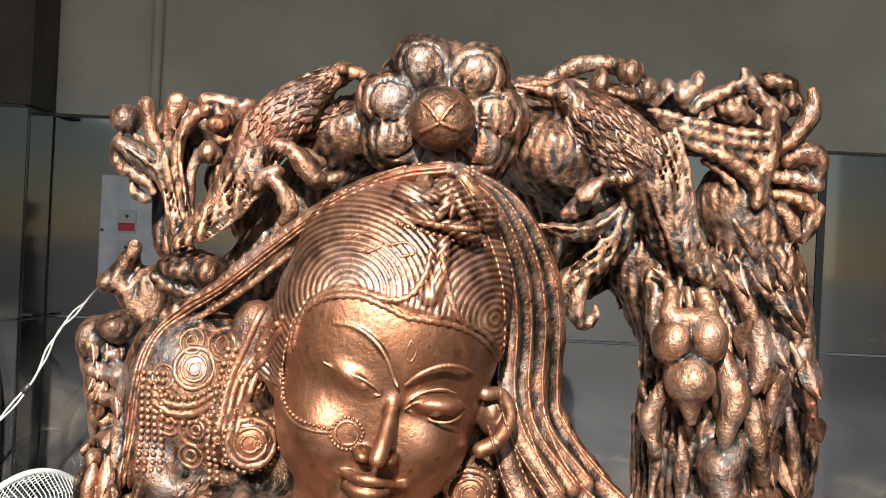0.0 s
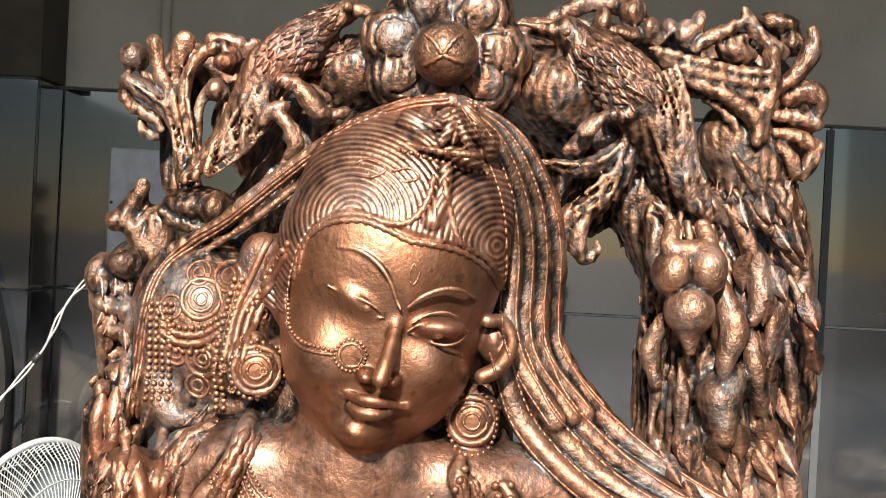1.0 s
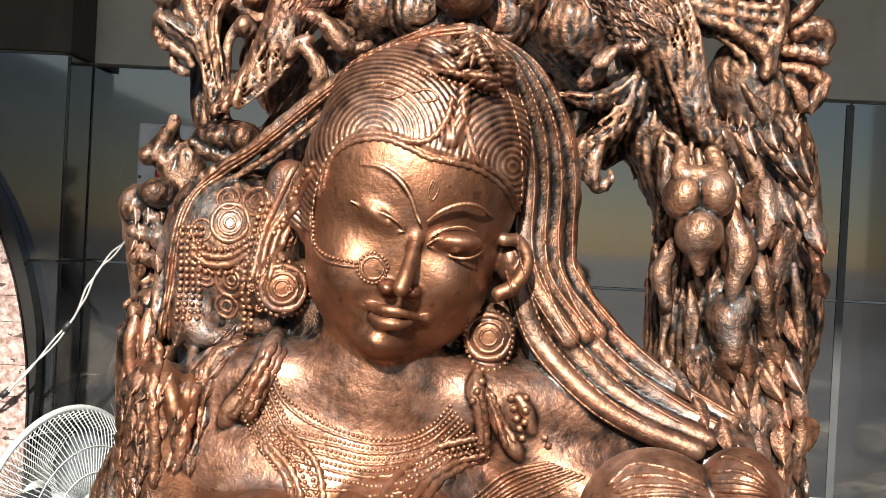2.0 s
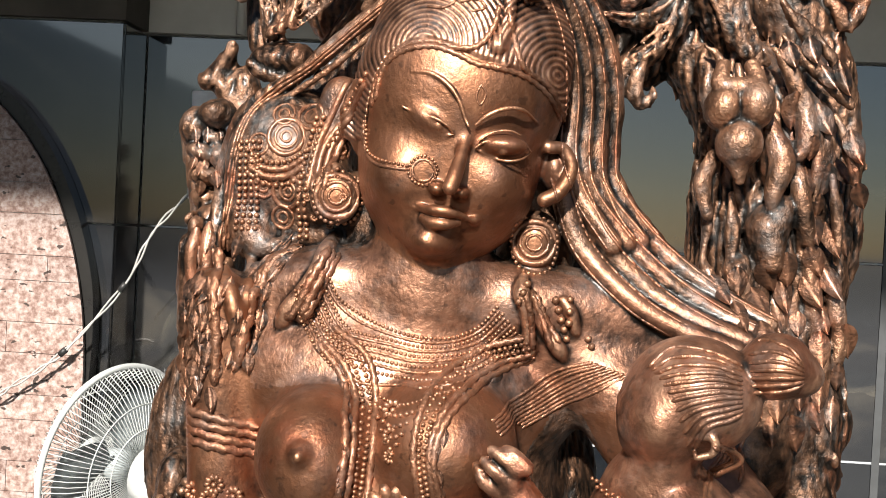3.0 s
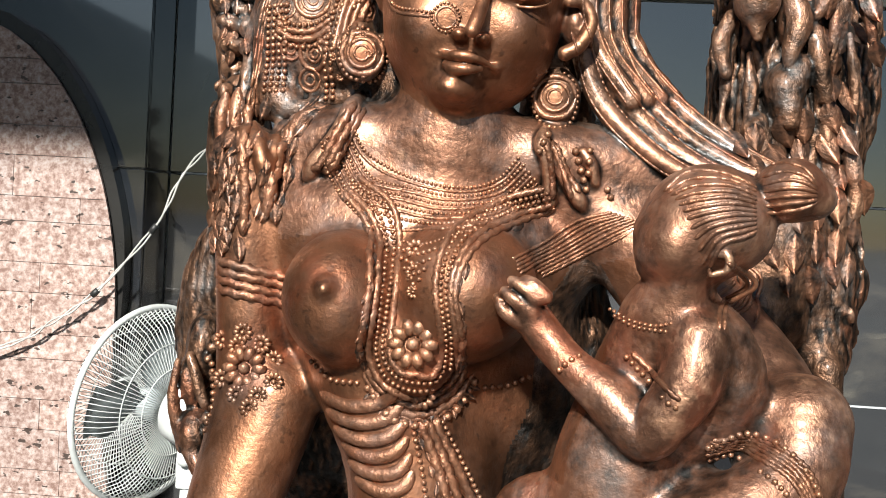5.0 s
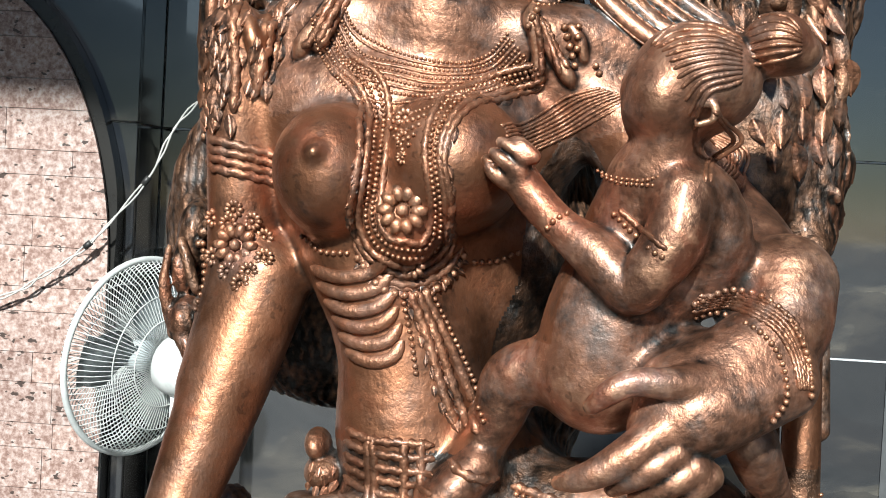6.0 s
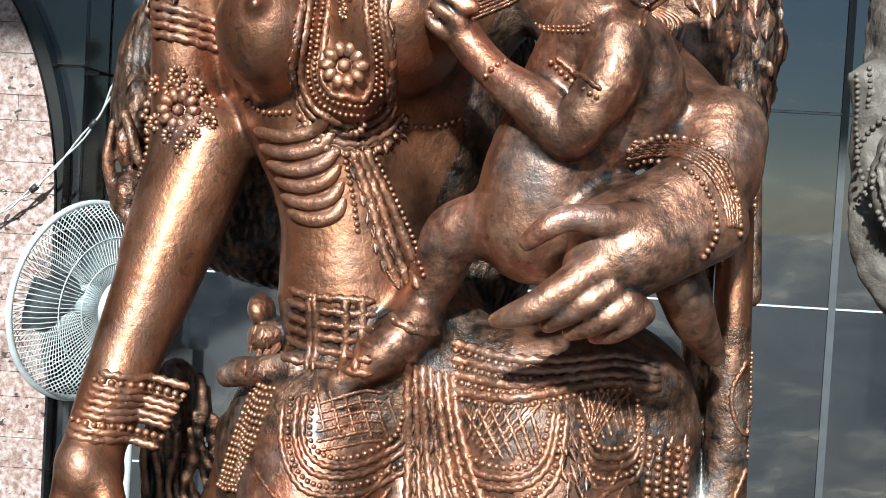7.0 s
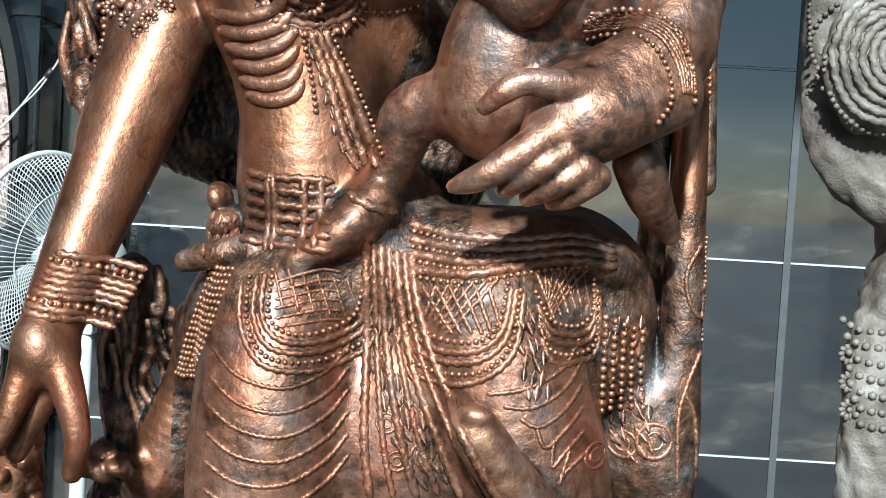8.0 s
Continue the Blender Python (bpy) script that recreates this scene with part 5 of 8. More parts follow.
body.tube([(23.4, 88.3, 157, 0.27), (25.4, 88.3, 155, 0.45), (27, 88.3, 152.5, 0.45), (27.8, 88.3, 151.2, 0.23)], 0.15)
body.tube([(22, 88.3, 158.3, 0.27), (23.6, 88.3, 156.2, 0.4), (25, 88.3, 154.1, 0.36)], 0.15)
body.tube([(23.5, 88.3, 143.7, 0.22), (24.4, 88.3, 141.2, 0.5), (24.9, 88.3, 138.6, 0.5), (25.2, 88.3, 136.9, 0.27)], 0.15)
body.tube([(26.3, 88.3, 145.6, 0.23), (27.2, 88.3, 142.6, 0.45), (27.6, 88.3, 139.2, 0.46), (27.6, 88.3, 137, 0.28)], 0.15)
body.tube([(21.4, 88.3, 141, 0.36), (21.9, 88.3, 139.3, 1.17), (21.4, 88.3, 137.2, 0.99), (21, 88.3, 135.4, 0.27)], 0.15)
body.tube([(18.7, 88.3, 142.2, 0.27), (19.1, 88.3, 139.6, 0.71), (19.1, 88.3, 137.5, 0.63), (19.1, 88.3, 135.8, 0.22)], 0.15)
body.tube([(17.5, 88.3, 144.7, 0.22), (17.2, 88.3, 142.1, 0.4), (17, 88.3, 139.1, 0.4), (16.7, 88.3, 136.5, 0.22)], 0.15)
body.tube([(15.8, 88.3, 154.5, 0.26), (17.3, 88.3, 153.3, 0.39), (17.6, 88.3, 151.4, 0.35)], 0.15)
body.tube([(18.8, 88.3, 152.9, 0.26), (19.2, 88.3, 151.2, 0.4), (19.1, 88.3, 150.2, 0.31)], 0.15)
body.tube([(20.7, 88.3, 152.6, 0.26), (20.7, 88.3, 151.3, 0.4), (20.3, 88.3, 150.2, 0.31)], 0.15)
body.tube([(21, 88.3, 140.3, 0.29), (22.5, 88.3, 139, 0.95), (23.3, 88.3, 136.9, 1.05), (23.2, 88.3, 134.9, 0.29)], 0.15)
body.tube([(19.1, 88.3, 137.9, 0.24), (20.6, 88.3, 136.1, 0.86), (21.4, 88.3, 133.8, 0.95), (21.1, 88.3, 131.5, 0.24)], 0.15)
body.tube([(24.3, 88.3, 139.1, 0.24), (25.4, 88.3, 136.4, 0.77), (26, 88.3, 133.6, 0.77), (25.9, 88.3, 130.9, 0.24)], 0.15)
body.tube([(16.9, 88.3, 136.8, 0.24), (17.5, 88.3, 134.1, 0.66), (17.5, 88.3, 131.3, 0.66), (17.3, 88.3, 129, 0.24)], 0.15)
body.tube([(26.7, 88.3, 136.4, 0.24), (27.8, 88.3, 133.7, 0.68), (28.2, 88.3, 130.5, 0.68), (28, 88.3, 128.2, 0.24)], 0.15)
body.tube([(22.3, 88.3, 134.3, 0.24), (23.3, 88.3, 132.1, 0.72), (23.9, 88.3, 129.8, 0.67), (24, 88.3, 127.5, 0.24)], 0.15)
body.tube([(14.8, 88.3, 126.2, 0.29), (16.7, 88.3, 124.5, 0.67), (18.6, 88.3, 122.7, 0.39)], 0.15)
body.tube([(23, 88.3, 130.9, 0.29), (24.3, 88.3, 127.7, 0.68), (24.9, 88.3, 124, 0.63), (24.7, 88.3, 121.2, 0.24)], 0.15)
body.tube([(25.7, 88.3, 134.3, 0.29), (26.7, 88.3, 130.6, 0.64), (27.1, 88.3, 127, 0.59), (27, 88.3, 124.2, 0.25)], 0.15)
body.tube([(24.8, 88.3, 126.8, 0.29), (25.9, 88.3, 123.2, 0.59), (27.9, 88.3, 121, 0.59), (28.3, 88.3, 120.5, 0.25)], 0.15)
# seed pods and hanging leaves on the trunk
body.ell((17.4, 86.4, 149.1), (1.5, 2.2, 1.9), -10.8, 0.3)
body.ell((19.9, 86, 149.4), (1.6, 2.2, 2), 5.2, 0.3)
body.ell((18.8, 86, 146.2), (1.9, 2.4, 2), -2.8, 0.3)
body.tube([(17.3, 86.6, 152.5, 0.6), (17.2, 85.8, 150.8, 0.8), (19.8, 85.8, 151, 0.8), (19.6, 86.6, 152.6, 0.6)], 0.3)
body.tube([(18.7, 85.6, 145.1, 1.1), (18.9, 85.4, 143.2, 0.4)], 0.3)
body.tube([(21.2, 87.7, 148.4, 0.7), (22.5, 87.1, 145.1, 1.1), (21.9, 86.8, 142.5, 0.8), (21.8, 86.8, 140.8, 0.3)], 0.3)
body.tube([(23.9, 88.8, 151, 0.8), (24.7, 87.9, 147.7, 0.9), (24, 87.4, 145.5, 0.4)], 0.3)
body.tube([(22.8, 87.8, 141.1, 1.3), (22, 87.4, 139, 1.4), (22.2, 86.8, 136.6, 0.8)], 0.3)
body.tube([(16.3, 90.7, 154.1, 0.7), (16.9, 89.8, 151.5, 0.8), (16.7, 89.4, 148.9, 0.4)], 0.3)
body.tube([(17, 87.6, 145.2, 0.6), (16.3, 87.8, 143, 0.8), (16.8, 87.5, 140.5, 0.5)], 0.3)
body.tube([(23.9, 87.7, 144.2, 0.7), (24.4, 87.3, 141.3, 0.8), (25.1, 87.7, 138.7, 0.7)], 0.3)
body.tube([(19.7, 88.2, 136, 1.2), (21, 88, 132.4, 1), (22.2, 88.5, 128.7, 0.5)], 0.3)
body.tube([(23.1, 89.1, 132.4, 1.1), (24.2, 89.1, 128.7, 1.1), (25.2, 88.6, 125.2, 0.6)], 0.3)
body.ell((21.6, 88.4, 139.4), (1.6, 2.4, 2), 2.2, 0.3)
# head: skull, face, ear
head.ell((-3.7, 85, 149), (8.4, 8.6, 10.1), -12.8, 1.0)
head.ell((-2.7, 85.6, 153.6), (7.7, 8, 5.9), -12.8, 1.0)
head.ell((-4.4, 83.9, 142.4), (7.1, 6.6, 6.9), -11.8, 1.5)
head.ell((-4.9, 82.5, 138.4), (2.9, 4.5, 2.9), -2.8, 1.4)
head.ell((-7.6, 80.4, 142.2), (2.4, 3.2, 2.7), -2.8, 1.5)
head.ell((-0.8, 80.7, 141.9), (2.4, 3.2, 2.5), -2.8, 1.5)
head.tube([(-5.4, 84.8, 138.9, 4.3), (-5.8, 85.2, 133, 4.7), (-5.9, 85.9, 130.2, 4.9)], 0.8)
# nose, lids and brows
head.tube([(-2.57, 78.2, 146.11, 0.38), (-2.74, 77.6, 145.07, 0.42), (-2.98, 76.6, 143.58, 0.49), (-3.3, 75.6, 142.12, 0.57), (-3.59, 75.1, 141.13, 0.56)], 0.45)
head.ell((-4.65, 77, 141.07), (0.62, 1.2, 0.5), -17.8, 0.5)
head.ell((-2.87, 77.2, 140.83), (0.54, 1.2, 0.45), 7.2, 0.5)
head.ell((-5.44, 77.95, 146.14), (1.9, 1.6, 0.91), -30.8, 0.6)
head.ell((-0, 78.15, 144.57), (1.9, 1.6, 0.82), -0.8, 0.6)
head.tube([(-7.02, 77.16, 149.72, 0.09), (-5.6, 76.66, 149.57, 0.15), (-4.31, 76.36, 148.82, 0.17), (-3.38, 76.26, 147.68, 0.17), (-2.83, 76.46, 146.33, 0.15), (-2.55, 76.36, 145.76, 0.1)], 0.12)
head.tube([(-2.08, 76.66, 145.88, 0.1), (-1.05, 76.46, 146.7, 0.16), (0.27, 76.76, 147.24, 0.17), (1.46, 77.46, 147.18, 0.15), (2.61, 79.96, 146.47, 0.09)], 0.12)
head.tube([(-7.6, 77.18, 147.09, 0.09), (-6.52, 76.98, 146.59, 0.13), (-5.21, 76.38, 146.29, 0.14), (-4.16, 76.38, 145.77, 0.12), (-3.63, 76.98, 145.17, 0.08)], 0.1)
head.tube([(-7.59, 77.52, 147.03, 0.08), (-6.76, 77.32, 145.98, 0.11), (-5.63, 77.12, 145.32, 0.12), (-4.45, 77.02, 145.04, 0.1), (-3.65, 76.72, 145.11, 0.07)], 0.1)
head.tube([(-2.05, 77.08, 144.22, 0.08), (-1.13, 76.98, 144.8, 0.12), (0.17, 77.38, 145.09, 0.14), (1.34, 77.38, 144.86, 0.12), (2.13, 78.88, 144.28, 0.08)], 0.1)
head.tube([(-2.01, 77.12, 144.18, 0.07), (-0.8, 77.72, 143.64, 0.1), (0.47, 77.32, 143.4, 0.11), (1.49, 77.82, 143.63, 0.1), (2.13, 79.22, 144.25, 0.08)], 0.1)
head.tube([(-6.13, 76.84, 147.42, 0.07), (-5.08, 76.74, 147.34, 0.1), (-4.23, 76.74, 146.85, 0.09), (-3.79, 76.84, 146.22, 0.06)], 0.1)
head.tube([(-1.79, 77.04, 144.77, 0.07), (-0.75, 77.04, 145.44, 0.1), (0.47, 77.34, 145.64, 0.1), (1.39, 77.74, 145.37, 0.06)], 0.1)
head.ell((-4.83, 76.74, 145.75), (0.45, 0.35, 0.41), -2.8, 0.06)
head.ell((0.06, 77.04, 144.2), (0.45, 0.35, 0.41), -2.8, 0.06)
# mouth and chin
head.tube([(-6.37, 78.3, 139.8, 0.17), (-5.61, 77.5, 139.56, 0.29), (-4.8, 76.8, 139.49, 0.41), (-3.84, 76.7, 139.42, 0.41), (-3.03, 77.1, 139.25, 0.29), (-2.11, 78.2, 138.9, 0.17)], 0.3)
head.tube([(-5.76, 77.7, 138.92, 0.21), (-4.95, 77.1, 138.61, 0.37), (-3.94, 77, 138.5, 0.41), (-3.02, 77.5, 138.62, 0.25)], 0.3)
head.groove([(-6.41, 77.8, 139.8, 0.11), (-5.37, 76.8, 139.21, 0.11), (-4.2, 76.2, 139.04, 0.11), (-2.99, 76.6, 138.98, 0.11), (-2.01, 77.8, 138.87, 0.11)], 0.12)
head.ell((-5.21, 79.2, 137.13), (1.61, 2.2, 1.1), -12.8, 1.2)
head.ell((-6.61, 78.6, 139.86), (0.3, 0.6, 0.3), -2.8, 0.4)
head.ell((-1.84, 78.8, 138.93), (0.29, 0.6, 0.29), -2.8, 0.4)
head.groove([(-10.1, 82.6, 134.1, 0.3), (-8.4, 81.2, 133.6, 0.3), (-5.7, 80.4, 133.3, 0.3), (-2.7, 80.8, 133.8, 0.3), (-1, 82, 134.4, 0.3)], 0.5)
head.groove([(-10.2, 82.6, 132.2, 0.3), (-8.3, 81.4, 131.7, 0.3), (-5.6, 80.6, 131.6, 0.3), (-2.7, 81, 132.1, 0.3), (-0.8, 82.2, 132.7, 0.3)], 0.5)
head.tube([(3.5, 82, 144.9, 0.5), (4.7, 82.5, 144.8, 0.5), (5.4, 82.5, 143.3, 0.5), (4.5, 82.6, 141.5, 0.6), (3.4, 82.6, 140.8, 0.6)], 0.3)
head.ell((4.1, 84.5, 143.3), (1.2, 2, 1.8), 7.2, 0.5)
head.tube([(-12.2, 83.5, 148.4, 0.5), (-12.3, 83.6, 146.2, 0.6), (-11.5, 83.6, 144.4, 0.6)], 0.4)
# top knot: a pointed leafy cap over a bead band
head.tube([(0.4, 81, 159.73, 0.4), (0.37, 80.6, 158.8, 1.02), (0.23, 80.8, 157.62, 1.78), (0.14, 81.4, 156.96, 2.07)], 0.4)
head.ell((-2.1, 80.6, 158.4), (1.42, 1.6, 0.79), -30.8, 0.25)
head.ell((2.52, 82, 157.65), (1.2, 1.8, 1.04), -62.8, 0.25)
head.ell((-1.03, 79.2, 157.12), (1.32, 1.4, 0.54), -24.8, 0.25)
head.ell((1.13, 79, 156.33), (1.31, 1.4, 0.46), -14.8, 0.25)
head.tube([(0.41, 79, 159.31, 0.15), (0.08, 77.9, 158.09, 0.15), (-0.45, 77.8, 157.22, 0.15)], 0.1)
head.tube([(0.48, 79, 159.31, 0.15), (1.04, 78, 157.95, 0.15), (1.6, 78.4, 156.84, 0.15)], 0.1)
head.tube([(0.05, 78.4, 158.68, 0.11), (-1.09, 78.9, 158.46, 0.15), (-2.58, 79.6, 158.42, 0.12)], 0.1)
head.tube([(0.74, 78.6, 158.73, 0.12), (1.95, 79.4, 158.05, 0.16), (2.99, 81, 157.09, 0.12)], 0.1)
head.tube([(0.02, 78.2, 155.42, 0.27), (-0.15, 77.6, 153.51, 0.34), (-0.75, 77, 151.8, 0.45)], 0.25)
head.ell((-1.18, 78, 150.98), (1.22, 1, 0.69), -22.8, 0.25)
head.tube([(-2.42, 77.6, 150.94, 0.15), (-1.43, 77, 150.45, 0.19), (-0.11, 77.2, 150.31, 0.19)], 0.15)

# ---- hair lines, hand-carved unevenness ----
HAIRLINE_X = [-10.8, -10.5, -10.0, -9.0, -7.4, -5.7, -3.8, -2.2, -0.5, 1.6, 3.3, 4.6]
HAIRLINE_Z = [144.7, 147.2, 149.2, 150.9, 151.9, 152.1, 151.5, 150.8, 150.4, 150.0, 149.0, 147.2]


def hair_relief(x, y, z):
    """Fine combed waves in two lobes above the hairline."""
    above = np.clip((z - np.interp(x, HAIRLINE_X, HAIRLINE_Z)) / 0.35, 0, 1)
    lobe = np.where(x < -0.4, np.hypot(x - (-6.3), (z - 151.9) * 1.1), np.hypot(x - 3.9, (z - 150.3) * 0.9))
    return above * (-0.22 + 0.045 * np.sin(lobe * 15.0))


def add_relief(field, relief):
    i = np.nonzero(np.abs(field.d) < 1.0)
    field.d[i] += relief(*[field.axes[a][i[a]] for a in range(3)]).astype(np.float32)


def rough_places(x, y, z):
    """Skin is smooth; the arch, trunk and column are rough wood."""
    return np.clip((y - 86.0) / 4.0, 0.03, 1) * np.where((x > 12) & (z > 112) & (z < 157), 0.6, 0.32)


add_relief(head, hair_relief)
body.roughen((0.45, 0.5, 1.3), 0.26, 3, rough_places)
body.roughen((0.15, 0.2, 0.5), 0.20, 5, rough_places)
for field in (body, head):
    for side in (0, -1):
        field.d[side], field.d[:, side], field.d[:, :, side] = 1.0, 1.0, 1.0

depth_body, depth_head = body.front(), head.front()


def surface(x, z):
    """The depth of the carving's front at a place."""
    best = np.full(np.shape(x), 1e3)
    for f, depth in ((body, depth_body), (head, depth_head)):
        i = np.round((np.asarray(x) - f.lo[0]) / f.h).astype(int)
        j = np.round((np.asarray(z) - f.lo[2]) / f.h).astype(int)
        ok = (i >= 0) & (j >= 0) & (i < depth.shape[0]) & (j < depth.shape[1])
        v = depth[np.clip(i, 0, depth.shape[0] - 1), np.clip(j, 0, depth.shape[1] - 1)]
        best = np.minimum(best, np.where(ok, v, 1e3))
    return best


def laid(points, spacing):
    """A line laid onto the carving, evenly stepped; jumps in depth are bridged."""
    p = glide(points, 10)
    seg = np.hypot(*np.diff(p, axis=0).T)
    s = np.concatenate([[0], np.cumsum(seg)])
    n = max(2, int(s[-1] / spacing) + 1)
    at = np.linspace(0, s[-1], n)
    x, z = np.interp(at, s, p[:, 0]), np.interp(at, s, p[:, 1])
    y = surface(x, z)
    good = y < 500
    if good.sum() < 2:
        return np.zeros((0, 3))
    mid = np.median(y[good])
    good &= np.abs(y - mid) < 7
    if good.sum() < 2:
        return np.zeros((0, 3))
    y = np.interp(np.arange(n), np.nonzero(good)[0], y[good])
    if n > 4:
        pad = np.concatenate([[y[0]], y, [y[-1]]])
        y = (pad[:-2] + 2 * pad[1:-1] + pad[2:]) / 4
    return np.stack([x, y, z], 1)


def beads(points, r):
    """A string of beads."""
    for i, c in enumerate(laid(points, r * 2.05)):
        g = r * (0.92 + 0.16 * random.random())
        pile.add(BALL_V * (g, g, g) + c - (0, r * 0.45, 0), tris=BALL_T)


def strand(path, r, twist=0.0, sides=7, flat=0.8):
    if len(path) < 2:
        return
    t = np.gradient(path, axis=0)
    t /= np.maximum(np.linalg.norm(t, axis=1)[:, None], 1e-6)
    out = np.array([0.0, -1.0, 0.0]) - t * (t @ np.array([0.0, -1.0, 0.0]))[:, None]
    out /= np.maximum(np.linalg.norm(out, axis=1)[:, None], 1e-6)
    side = np.cross(t, out)
    w = 2 * math.pi * np.arange(sides) / sides
    s = np.arange(len(path))
    rr = r * (1 + twist * np.cos(w[None, :] * 2 + s[:, None] * 1.6))
    ends = np.minimum(1, np.minimum(s, s[::-1]) / 2.0 + 0.35)
    rr = rr * ends[:, None]
    v = path[:, None, :] + (out[:, None, :] * np.cos(w)[None, :, None] * flat + side[:, None, :] * np.sin(w)[None, :, None]) * rr[:, :, None]
    n = len(path)
    q = []
    for i in range(n - 1):
        for j in range(sides):
            k = (j + 1) % sides
            q.append((i * sides + j, i * sides + k, (i + 1) * sides + k, (i + 1) * sides + j))
    pile.add(v.reshape(-1, 3), quads=q)


def rope(points, r):
    """A twisted cord."""
    strand(laid(points, r * 0.8) - (0, r * 0.2, 0), r * 1.1, 0.3)


def fold(points, r):
    """A raised fold of cloth."""
    strand(laid(points, r * 0.9) - (0, r * 0.1, 0), r, 0.0, 7, 0.8)


def ring(points, r):
    """A round of cord."""
    x, z = points[0]
    a = np.linspace(0, 2 * math.pi, max(14, int(r * 14)))
    y = surface(np.array([x]), np.array([z]))[0]
    if y > 500:
        return
    ys = surface(x + r * np.cos(a), z + r * np.sin(a))
    ys = np.where(np.abs(ys - y) < 2.0, ys, y)
    strand(np.stack([x + r * np.cos(a), ys, z + r * np.sin(a)], 1), max(0.14, r * 0.16), 0.2)


def scales(points, r, rows, spread):
    """Overlapping feather scales in rows along a line, spread across it."""
    p = glide(points, 10)
    t = np.gradient(p, axis=0)
    t /= np.linalg.norm(t, axis=1)[:, None]
    length = np.hypot(*np.diff(p, axis=0).T).sum()
    count = max(2, int(length / (r * 1.25)))
    for row in range(rows):
        off = (row / max(rows - 1, 1) - 0.5) * spread
        for i in range(count):
            u = (i + 0.5 * (row % 2)) / count * (len(p) - 1)
            a = int(min(u, len(p) - 1))
            x, z = p[a, 0] - t[a, 1] * off, p[a, 1] + t[a, 0] * off
            y = float(surface(np.array([x]), np.array([z]))[0])
            mid = float(surface(p[a, :1], p[a, 1:])[0])
            if y > 500 or abs(y - mid) > 3.5:
                continue
            ca, sa = t[a]
            g = r * random.uniform(0.85, 1.15)
            v = BALL_V * (g, g * 0.3, g * 0.62)
            v[:, 1] -= v[:, 0] * 0.22
            v = np.stack([v[:, 0] * ca - v[:, 2] * sa, v[:, 1], v[:, 0] * sa + v[:, 2] * ca], 1)
            pile.add(v + (x, y, z), tris=BALL_T)


# a pointed leaf: domed, with a raised midrib and side veins; its rim sinks into what it lies on
LEAF_V, LEAF_Q = [], []
for iu in range(9):
    u = iu / 8
    half = 0.30 * math.sin(math.pi * min(1.0, u ** 0.8 * 0.97 + 0.03)) ** 0.8
    for iv in range(-3, 4):
        v = iv / 3
        rise = 0.10 * (1 - v * v) + (0.05 if iv == 0 else 0) + 0.022 * math.cos(iu * math.pi) * (1 - abs(v)) - 0.05
        LEAF_V.append((u - 0.15, -rise - 0.24 * u * u, half * v))
for iu in range(8):
    for iv in range(6):
        a = iu * 7 + iv
        LEAF_Q.append((a, a + 7, a + 8, a + 1))
LEAF_V, LEAF_Q = np.array(LEAF_V), np.array(LEAF_Q)


def leaves(points, size, rows, spread, step):
    """Overlapping leaves in rows along a line, their points leading."""
    p = glide(points, 10)
    t = np.gradient(p, axis=0)
    t /= np.linalg.norm(t, axis=1)[:, None]
    length = np.hypot(*np.diff(p, axis=0).T).sum()
    count = max(2, int(length / step))
    for i in range(count):
        for row in range(rows):
            off = ((row + 0.5 * (i % 2)) / rows - 0.4) * spread + random.uniform(-0.1, 0.1) * size
            a = int(min((i + random.uniform(-0.2, 0.2)) / count * (len(p) - 1), len(p) - 1))
            a = max(a, 0)
            x, z = p[a, 0] - t[a, 1] * off, p[a, 1] + t[a, 0] * off
            way = math.atan2(t[a, 1], t[a, 0]) + random.uniform(-0.35, 0.35)
            ca, sa = math.cos(way), math.sin(way)
            g = size * random.uniform(0.75, 1.2)
            at = np.array([[x, z], [x + ca * g * 0.8, z + sa * g * 0.8]])
            y = surface(at[:, 0], at[:, 1])
            mid = float(surface(p[a, :1], p[a, 1:])[0])
            if y[0] > 500 or abs(y[0] - mid) > 6:
                continue
            lean = np.clip((y[1] - y[0]) / (g * 0.8), -0.6, 0.6) if y[1] < 500 else 0.3
            v = LEAF_V * (g, g * 0.8, g * random.uniform(0.8, 1.15))
            v[:, 1] += v[:, 0] * lean
            v = np.stack([v[:, 0] * ca - v[:, 2] * sa, v[:, 1], v[:, 0] * sa + v[:, 2] * ca], 1)
            pile.add(v + (x, y[0] - g * 0.05, z), quads=LEAF_Q)


def rosette(points, r):
    """A small carved flower: petals round a button."""
    x, z = points[0]
    y = float(surface(np.array([x]), np.array([z]))[0])
    if y > 500:
        return
    for j in range(10):
        a = 2 * math.pi * j / 10
        ca, sa = math.cos(a), math.sin(a)
        v = BALL_V * (r * 0.38, r * 0.15, r * 0.25)
        v[:, 1] -= np.abs(v[:, 2]) * 0.35
        v = np.stack([v[:, 0] * ca - v[:, 2] * sa, v[:, 1], v[:, 0] * sa + v[:, 2] * ca], 1)
        pile.add(v + (x + r * 0.62 * ca, y - r * 0.04, z + r * 0.62 * sa), tris=BALL_T)
    pile.add(BALL_V * (r * 0.28, r * 0.2, r * 0.28) + (x, y - r * 0.1, z), tris=BALL_T)

# feathers
leaves([(-9.0, 168.0), (-10.8, 166.6), (-12.6, 164.9), (-14.4, 162.6)], 0.95, 7, 4.4, 0.62)
leaves([(10.2, 166.6), (11.7, 164.9), (13.4, 163.2), (14.8, 161.6)], 0.95, 8, 5.0, 0.62)
